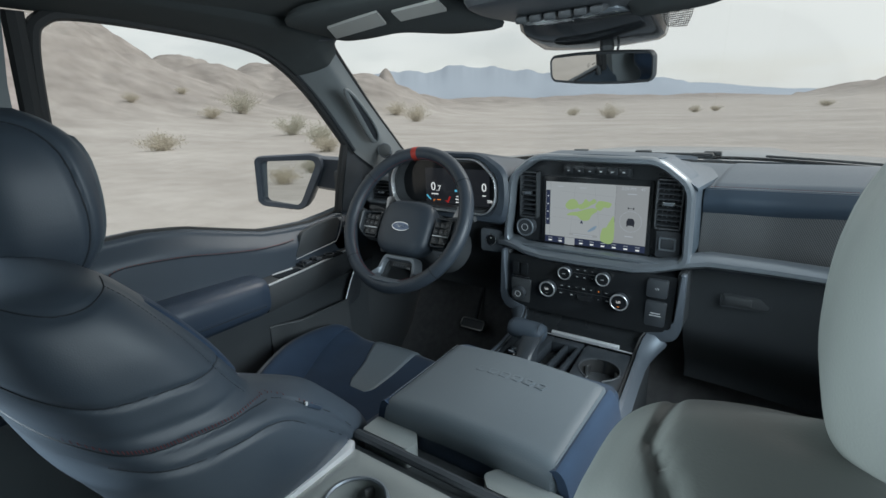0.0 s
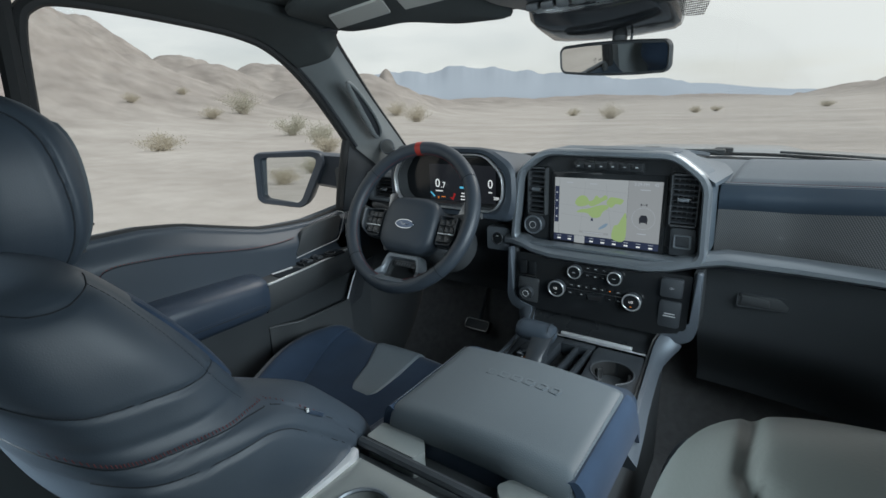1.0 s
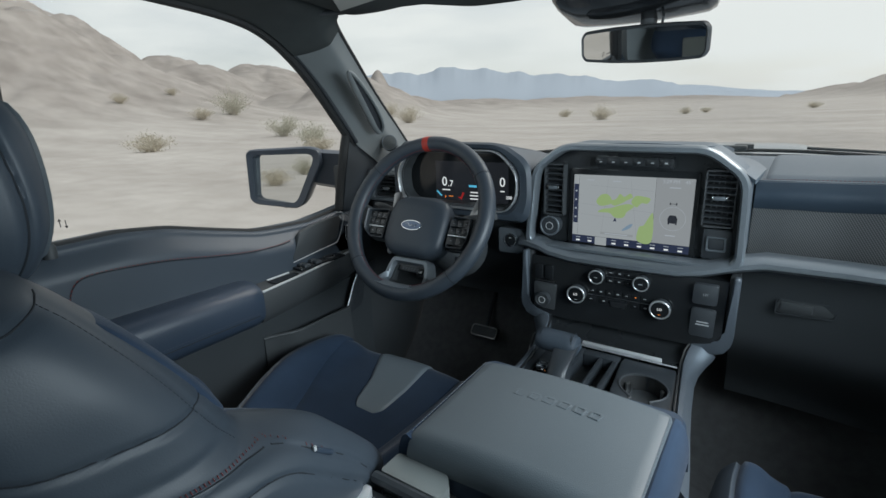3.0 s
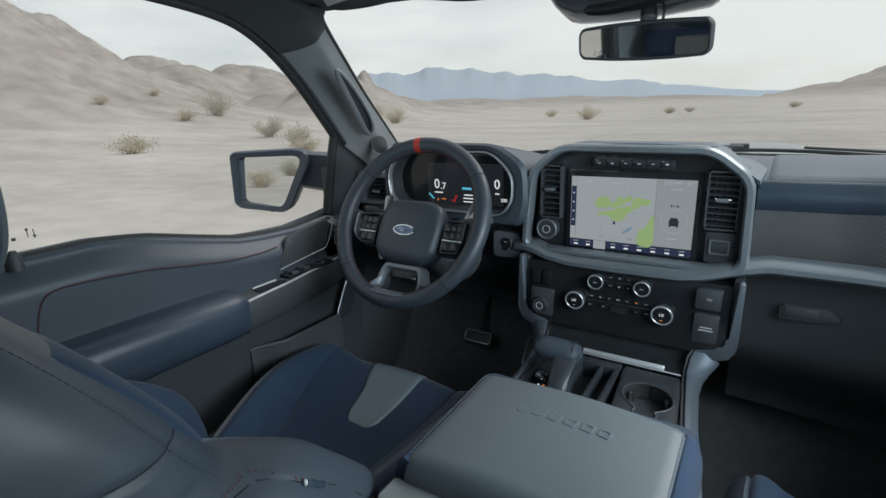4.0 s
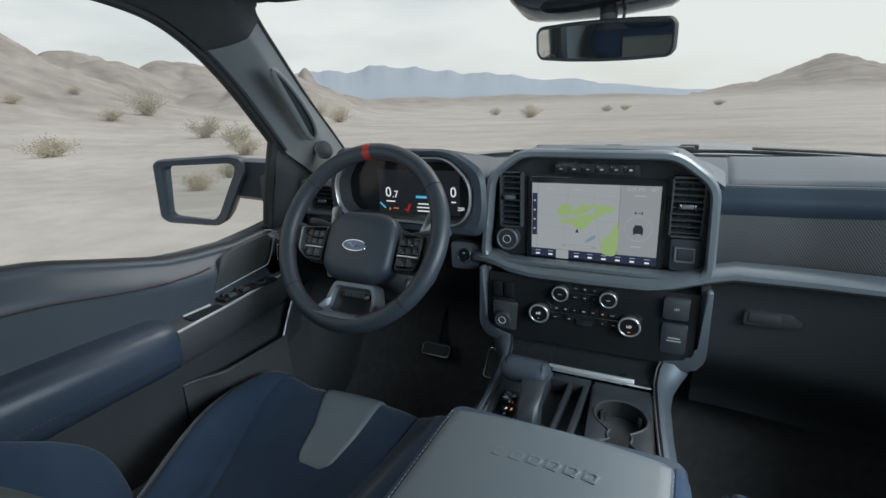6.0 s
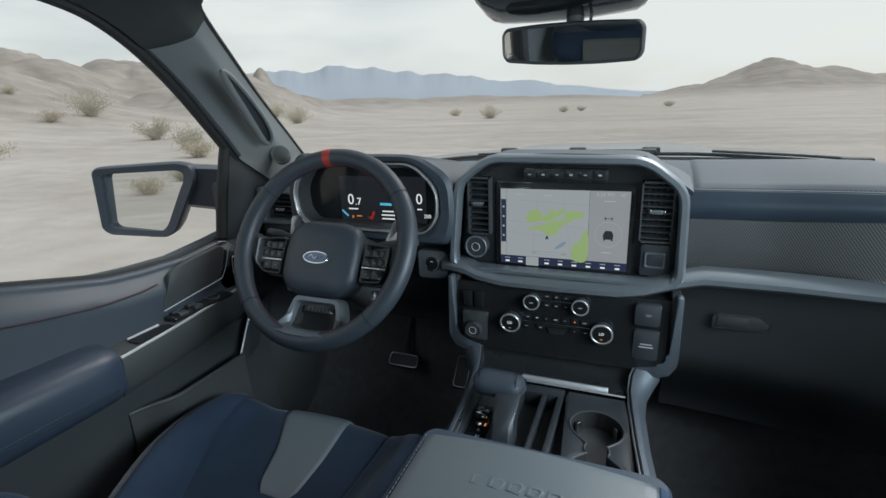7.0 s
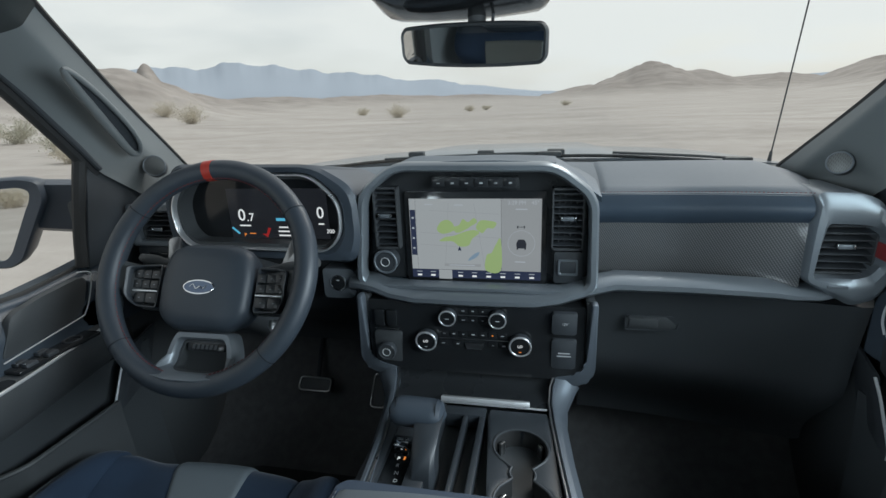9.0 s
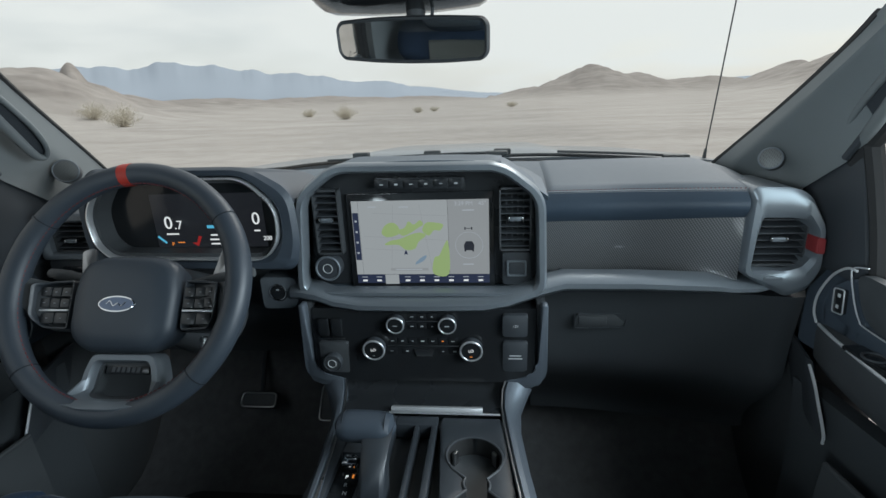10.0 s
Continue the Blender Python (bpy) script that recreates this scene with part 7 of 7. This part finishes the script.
# ---- seats ----
# seat back: height, bolster front, centre front, rear, half-width
BACK = [(0.98, 0.66, 0.57, 0.34, 0.26), (1.10, 0.69, 0.53, 0.30, 0.29), (1.172, 0.655, 0.50, 0.28, 0.322), (1.231, 0.605, 0.465, 0.25, 0.346), (1.283, 0.556, 0.425, 0.225, 0.356), (1.314, 0.524, 0.405, 0.21, 0.356), (1.333, 0.488, 0.392, 0.20, 0.353), (1.345, 0.452, 0.386, 0.198, 0.349), (1.354, 0.426, 0.382, 0.196, 0.344), (1.364, 0.416, 0.378, 0.193, 0.340), (1.395, 0.402, 0.370, 0.18, 0.334), (1.43, 0.381, 0.352, 0.17, 0.332), (1.47, 0.352, 0.332, 0.15, 0.328), (1.51, 0.318, 0.308, 0.14, 0.316), (1.53, 0.297, 0.290, 0.14, 0.300), (1.545, 0.264, 0.262, 0.15, 0.270), (1.552, 0.240, 0.240, 0.165, 0.200), (1.555, 0.220, 0.220, 0.185, 0.100)]
HEAD = [(1.497, 0.305, 0.235, 0.090), (1.515, 0.330, 0.215, 0.125), (1.56, 0.348, 0.200, 0.150), (1.62, 0.352, 0.195, 0.153), (1.665, 0.345, 0.200, 0.142), (1.695, 0.322, 0.210, 0.118), (1.712, 0.295, 0.225, 0.085)]


def smooth_rows(rows, n=6):
    k = len(rows)
    out = []
    for i in range(k - 1):
        p0, p1, p2, p3 = rows[max(0, i - 1)], rows[i], rows[i + 1], rows[min(k - 1, i + 2)]
        for j in range(n):
            t = j / n
            out.append(tuple(0.5 * (2 * b + (c - a) * t + (2 * a - 5 * b + 4 * c - d) * t * t + (3 * b - a - 3 * c + d) * t ** 3) for a, b, c, d in zip(p0, p1, p2, p3)))
    out.append(rows[-1])
    return out


BACK_S, HEAD_S = smooth_rows(BACK), smooth_rows(HEAD)


def back_section(z, th):
    yfb, yfc, yr, hw = lerp_table(BACK_S, z)
    c, s = math.cos(th), math.sin(th)
    x = hw * math.copysign(abs(c) ** 0.50, c)
    q = abs(x) / hw
    yf = yfc + (yfb - yfc) * ease(0.45, 0.85, q) - 0.022 * (1 - ease(0.0, 0.5, q)) * ease(1.1, 1.3, z) * (1 - ease(1.42, 1.52, z))
    if c < 0:
        yf -= (0.03 + 0.05 * ease(1.13, 1.27, z)) * ease(0.3, 0.8, q) * ease(1.0, 1.15, z) * (1 - ease(1.36, 1.45, z))
        x *= 1 - 0.24 * ease(1.10, 1.28, z) * (1 - 0.5 * ease(1.38, 1.5, z))
    ym = (yfc + yr) / 2
    y = ym + (yf - ym) * abs(s) ** 0.55 if s > 0 else ym - (ym - yr) * abs(s) ** 0.6
    return x, y


def head_section(z, th):
    yf, yr, hw = lerp_table(HEAD_S, z)
    c, s = math.cos(th), math.sin(th)
    x = hw * math.copysign(abs(c) ** 0.55, c)
    ym = (yf + yr) / 2
    y = ym + (yf - ym) * math.copysign(abs(s) ** 0.6, s)
    return x, y


def side_at(section, y, z):
    """Inboard surface of the seat at a depth and height."""
    best = min((abs(section(z, a)[1] - y), a) for a in [-1.25 + 0.0125 * k for k in range(201)])[1]
    best = min((abs(section(z, a)[1] - y), a) for a in [best - 0.0125 + 0.000625 * k for k in range(41)])[1]
    return section(z, best)


# sewn joints on the inboard side of the backrest, as depth and height
JOINTS = [
    ([(0.172, 1.548), (0.189, 1.538), (0.205, 1.529), (0.223, 1.523), (0.244, 1.523), (0.263, 1.528), (0.282, 1.532)], 0.0030, 0.0032),
    ([(0.150, 1.490), (0.172, 1.473), (0.187, 1.457), (0.203, 1.444), (0.222, 1.433), (0.243, 1.426), (0.293, 1.418), (0.322, 1.414), (0.356, 1.412), (0.388, 1.412)], 0.0036, 0.0034),
    ([(0.185, 1.415), (0.236, 1.391), (0.285, 1.380), (0.320, 1.375), (0.347, 1.374), (0.377, 1.371), (0.402, 1.354), (0.415, 1.348)], 0.0030, 0.0060),
    ([(0.175, 1.416), (0.202, 1.396), (0.233, 1.374), (0.257, 1.365), (0.283, 1.360), (0.312, 1.356), (0.344, 1.352), (0.380, 1.348), (0.419, 1.336), (0.467, 1.296), (0.504, 1.260), (0.544, 1.210), (0.58, 1.16)], 0.0034, 0.0030),
    ([(0.205, 1.372), (0.226, 1.360), (0.263, 1.343), (0.301, 1.333), (0.347, 1.327), (0.384, 1.324), (0.415, 1.312), (0.447, 1.284), (0.492, 1.240), (0.522, 1.208), (0.55, 1.17)], 0.0034, 0.0034),
    ([(0.276, 1.532), (0.290, 1.515), (0.317, 1.474), (0.337, 1.440), (0.362, 1.394), (0.384, 1.362)], 0.0018, 0.0028),
]
JOINT_PATHS = [[(p.x, p.y) for p in spline([(a, b, 0) for a, b in path], 6)] for path, _, _ in JOINTS]


def joint_gap(path, y, z):
    """Distance in side view from a place to a joint."""
    best = 9.0
    for (ay, az), (by, bz) in zip(path, path[1:]):
        dy, dz = by - ay, bz - az
        t = min(1, max(0, ((y - ay) * dy + (z - az) * dz) / (dy * dy + dz * dz)))
        best = min(best, (y - ay - dy * t) ** 2 + (z - az - dz * t) ** 2)
    return math.sqrt(best)


def sewn(x, y, z, plain):
    """The inboard skin drawn in along its joints and swelling between them."""
    if x < 0.10 or z < 1.12:
        return x, y
    dip = 0.0
    if not plain:
        for (_, depth, wide), path in zip(JOINTS, JOINT_PATHS):
            g = joint_gap(path, y, z)
            if g < 0.035:
                dip += depth * math.exp(-(g / wide) ** 2)
    k = ease(0.10, 0.20, x)
    return x - dip * k, y


CUSH_PROFILE = [(0, 0), (0.09, 0.0), (0.15, 0.004), (0.185, 0.022), (0.212, 0.046), (0.232, 0.055), (0.252, 0.050), (0.268, 0.026), (0.276, -0.02), (0.278, -0.08), (0.276, -0.16)]


def build_seat(cx, sx, label, back_x=0.0, narrow=1.0, upright=0.0, shift=0.0, leather=SLATE):
    """back_x, narrow, upright: how this seat's back is set aside, narrowed and raised from the usual."""

    def P(x, y, z, head=False):
        up = ease(1.02, 1.40, z)
        if head:
            return V(cx + sx * x + back_x, y + shift + upright, z)
        return V(cx + sx * x * (narrow if narrow < 1 else 1) * (1 - 0.14 * up if narrow < 1 else 1) + back_x * up, y + shift + upright * up, z)

    seat = thing("front_seat", label, "car seat", (cx, 0.75, 0.74), "front seats")
    # backrest
    bm = B()
    plain = leather is not SLATE
    n = 560 if plain else 260

    def skin_pt(z, th):
        x, y = sewn(*back_section(z, th), z, plain)
        if plain and z > 1.36:
            # the shoulder's joint, and the roll along its front edge
            g = abs(x - 0.278 + 0.5 * max(0, 0.215 - y)) / 0.0040
            dip = 0.0032 * math.exp(-g * g)
            high = ease(1.48, 1.53, z)
            roll = 0.004 * math.exp(-((y - 0.262) / 0.010) ** 2) - 0.003 * math.exp(-((y - 0.236) / 0.012) ** 2)
            y -= dip * (1 - high) * math.copysign(1, math.sin(th))
            return P(x, y, z + 0.010 * ease(1.36, 1.53, z) + high * (roll * (1 - ease(0.17, 0.25, x)) - dip))
        return P(x, y, z)

    zs = [r[0] for r in BACK_S]
    zs = [z for z in zs if z < 1.14] + [1.14 + 0.0028 * k for k in range(int((1.53 - 1.14) / 0.0028))] + [1.53 + 0.0010 * k for k in range(25)] + [1.555]
    loft(bm, [[skin_pt(z, 2 * math.pi * j / n) for j in range(n)] for z in zs])
    # grey here means slate with window sheen put into its colour
    back = part("backrest", bm, leather, seat, ("slate" if leather is SLATE else "grey") + " leather backrest with red-stitched bolsters", 60)

    def along(section, path, lift):
        out = []
        for p in spline([(a, b, 0) for a, b in path], 8):
            x, y = side_at(section, p.x, p.y)
            if section is back_section:
                x, y = sewn(x, y, p.y, plain)
            out.append(P(x + lift, y, p.y, section is head_section))
        return out

    if not plain:
        # red saddle stitches across the joint of the bolster, dull ones down the shoulder's edge
        red = along(back_section, [(a, b + 0.0045) for a, b in JOINTS[3][0][1:10]], 0.0002)
        bm = B()
        for p, q in zip(red, red[1:]):
            k = max(1, int((q - p).length / 0.0042))
            for i in range(k):
                c = p.lerp(q, i / k)
                tube(bm, [c + V(0.0006 * sx, 0.0, 0.0022), c + V(0.0006 * sx, 0.0012, -0.0022)], 0.00045, 5)
        t_ = part("thread", bm, RED_THREAD, back)
        t_["kind"] = "stuff"
        bm = B()
        tube(bm, along(back_section, JOINTS[3][0][:12], 0.0003), 0.0009, 6)
        part("seam", bm, SEAM, back)
        for k in (0, 1, 4):
            bm = B()
            tube(bm, along(back_section, JOINTS[k][0][1:], 0.0003), 0.0008, 6)
            part("seam", bm, SEAM, back)
        for lift in (-0.003,):
            bm = B()
            stitches(bm, along(back_section, [(a + lift, b + lift * 0.5) for a, b in JOINTS[5][0]], 0.0), 0.0035, 0.0025, 0.0004)
            t_ = part("thread", bm, SLATE_THREAD, back)
            t_["kind"] = "stuff"
    # small tag sewn into the bolster
    x, y = side_at(back_section, 0.452, 1.312)
    bm = B()
    box(bm, P(x + 0.001, 0.462, 1.302), (0.003, 0.028, 0.006), 0.001, Matrix.Rotation(radians(-40), 3, "X"))
    tg = part("fabric_tag", bm, NAVY, back)
    bm = B()
    box(bm, P(x + 0.002, 0.449, 1.314), (0.003, 0.004, 0.006), 0.001)
    part("tag_end", bm, PALE_PRINT, tg)
    # suede front of the backrest between its leather bolsters
    if not plain:
        def cover(name, z0, z1, th0, th1, proud, mat, label):
            def f(a, b):
                z = z0 + (z1 - z0) * b
                lo, hi = th0(z), th1(z)
                th = lo + (hi - lo) * (1 - a if sx < 0 else a)
                x, y = back_section(z, th)
                rim_ = min(1, min(a, 1 - a, b, 1 - b) / 0.04)
                lift = -0.001 + (proud + 0.001) * math.sqrt(1 - (1 - rim_) ** 2)
                return P(x + lift * math.cos(th), y + lift * math.sin(th), z)

            bm = B()
            sheet(bm, f, 60, 60)
            part(name, bm, mat, back, label, 60)

        inner = lambda z: 1.05 - 0.35 * ease(1.34, 1.40, z)
        outer = lambda z: math.pi - 0.50
        cover("front_panel", 1.02, 1.505, inner, outer, 0.003, SUEDE, "navy suede front of the backrest")
        cover("centre_panel", 1.10, 1.48, lambda z: math.pi / 2 - 0.155, lambda z: math.pi / 2 + 0.155, 0.008, PALE_SHEEN_LEATHER, "pale grey leather centre of the backrest")
    # headrest
    bm = B()
    HJ = [(p.x, p.y) for p in spline([(a, b, 0) for a, b in ((0.296, 1.500), (0.307, 1.528), (0.313, 1.555), (0.314, 1.589), (0.310, 1.623), (0.305, 1.652), (0.297, 1.672), (0.283, 1.688), (0.262, 1.697), (0.235, 1.700))], 5)]

    def head_pt(z, th):
        x, y = head_section(z, th)
        if x > 0.04:
            g = joint_gap(HJ, y, z)
            dip = 0.0045 * math.exp(-(g / 0.0035) ** 2) - 0.0015 * math.exp(-((g - 0.011) / 0.006) ** 2)
            x -= dip * ease(0.04, 0.09, x)
        return P(x, y, z, True)

    hz_ = [1.497 + 0.215 * k / 70 for k in range(71)]
    loft(bm, [[head_pt(z, 2 * math.pi * j / 160) for j in range(160)] for z in hz_])
    # again the grey is slate leather painted with window sheen
    hd = part("headrest", bm, leather, seat, ("slate" if leather is SLATE else "grey") + " leather headrest with a sewn side seam", 60)

    def brow(a, b):
        z = 1.52 + 0.165 * b
        th = math.pi / 2 + (a - 0.5) * (-1.5 if sx < 0 else 1.5)
        return P(*head_section(z, th), z, True)

    bm = B()
    sheet(bm, puffed(brow, 0.003, 0.08, sink=0.003), 20, 16)
    part("front_panel", bm, GREY, hd, "grey leather front of the headrest", 60)
    bm = B()
    hs = along(head_section, HJ[::5], -0.0042)
    tube(bm, hs, 0.0013, 6)
    part("seam", bm, SEAM, hd)
    for s in (-1, 1):
        bm = B()
        tube(bm, [P(0.06 * s, 0.25, 1.47, True), P(0.06 * s, 0.265, 1.53, True)], 0.006, 8)
        part("headrest_post", bm, CHROME, seat)

    # cushion
    prof = spline([(a, b, 0) for a, b in CUSH_PROFILE], 6)
    cum = [0.0]
    for a, b in zip(prof, prof[1:]):
        cum.append(cum[-1] + (b - a).length)

    def lateral(s):
        u = min(abs(s), cum[-1] - 1e-6)
        for i in range(len(cum) - 1):
            if u <= cum[i + 1]:
                t = (u - cum[i]) / (cum[i + 1] - cum[i])
                p = prof[i].lerp(prof[i + 1], t)
                return math.copysign(p.x, s), p.y
        return math.copysign(prof[-1].x, s), prof[-1].y

    def cush(s, v):
        """s: across, metres along the skin; v: 0 at the rear, 0.8 at the front edge, 1 down the front."""
        x, dz = lateral(s)
        rear, front = 0.48, 1.015 - 0.045 * (abs(x) / 0.27) ** 2
        if v < 0.8:
            k = v / 0.8
            y, z = rear + (front - rear) * k, 1.000 + 0.034 * k + 0.008 * math.sin(math.pi * k)
        else:
            a = (v - 0.8) / 0.2
            y = front + 0.055 * math.sin(min(1, a * 1.3) * math.pi / 2)
            z = 1.034 - 0.055 * (1 - math.cos(min(1, a * 1.3) * math.pi / 2)) - 0.10 * ease(0.55, 1.0, a)
        if dz > 0:
            dz *= 1 - 0.35 * ease(0.55, 0.95, v)
        if x < 0 and dz > 0:
            dz *= 0.3 + 0.7 * ease(0.05, 0.55, v)
        return P(x * ((0.78 + 0.22 * ease(0.0, 0.62, v)) if x > 0 else (0.58 + 0.42 * ease(-0.05, 0.72, v))) * (1 - 0.05 * ease(0.7, 0.95, v)), y, z + dz)

    def panel(name, mat, s0, s1, v0, v1, h, nu=14, nv=40, label=""):
        bm = B()

        def f(a, b):
            v = v0 + (v1 - v0) * b
            lo = s0(v) if callable(s0) else s0
            hi = s1(v) if callable(s1) else s1
            return cush(lo + (hi - lo) * a, v)

        g = puffed(f if sx > 0 else (lambda a, b: f(1 - a, b)), h, 0.10, sink=0.003)
        sheet(bm, g, nu, nv)
        return part(name, bm, mat, seat, label, 60)

    bm = B()
    loft(bm, [[P(x, y, z) for x, y in rounded([(-0.262, 0.46), (0.262, 0.46), (0.250, 0.96), (0.12, 1.02), (-0.12, 1.02), (-0.250, 0.96)], 0.05)] for z in (0.80, 0.99)])
    part("cushion_core", bm, BLACK, seat)
    mid = lambda v: 0.135 + 0.020 * v
    out_edge = lambda v: (0.055 + 0.20 * v if sx > 0 else mid(v))
    panel("cushion_centre", SUEDE, lambda v: -out_edge(v), mid, 0, 1, 0.003, 24, 44, "navy suede seat cushion")
    for s in (-1, 1):
        a0, a1 = (lambda v, s=s: s * (mid(v) if s > 0 else out_edge(v))), s * 0.262
        lo, hi = (a0, a1) if s > 0 else (a1, a0)
        panel("inner_bolster", SUEDE, lo, hi, 0, 1, 0.004, 14, 44, "navy suede bolster")
        lo, hi = sorted((s * 0.262, s * 0.312))
        panel("bolster_edge", SLATE, lo, hi, 0, 1, 0.004, 10, 44, "slate leather bolster edge")
        lo, hi = sorted((s * 0.312, s * 0.44))
        panel("bolster_side", SLATE, lo, hi, 0, 1, 0.002, 10, 44)
        bm = B()
        stitches(bm, [cush(s * 0.268, 0.15 + 0.72 * k / 50) + V(0, 0, 0.0035) for k in range(51)], 0.004, 0.004, 0.0007)
        t_ = part("thread", bm, DULL_THREAD, seat)
        t_["kind"] = "stuff"
    # grey leather tongue in the front of the cushion
    mid_x = lambda v: lerp_table([(0.50, 0.028), (0.53, 0.026), (0.66, 0.009), (0.80, -0.022), (1.0, -0.050)], v)[0]
    half = lambda v: lerp_table([(0.53, 0.043), (0.66, 0.058), (0.80, 0.079), (1.0, 0.092)], v)[0] * math.sqrt(max(0.0, 1 - (1 - min(1, (v - 0.500) / 0.055)) ** 2))
    panel("front_inset", INSET_LEATHER, lambda v: mid_x(v) - half(v), lambda v: mid_x(v) + half(v), 0.502, 1.0, 0.0075, 24, 50, "grey leather front inset")
    # base and side cover
    bm = B()
    span(bm, tuple(P(-0.24, 0.48, 0.74)), tuple(P(0.24, 0.93, 0.82)), 0.01)
    part("seat_frame", bm, BLACK, seat)
    bm = B()
    prism(bm, rounded([(0.42, 0.84), (0.95, 0.88), (0.95, 0.97), (0.55, 0.99), (0.42, 1.05)], 0.03), 0.262, 0.285, lambda a, b, d: P(-d, a, b), 0.006)
    part("side_cover", bm, BLACK, seat)
    return seat


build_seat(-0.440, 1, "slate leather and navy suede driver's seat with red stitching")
# this seat's paler leather carries the window's sheen in its colour
build_seat(0.480, -1, "slate leather and navy suede passenger seat, window sheen in its colour, with dark seams", 0.085, 0.87, 0.075, 0.0, PALE_SHEEN_LEATHER)
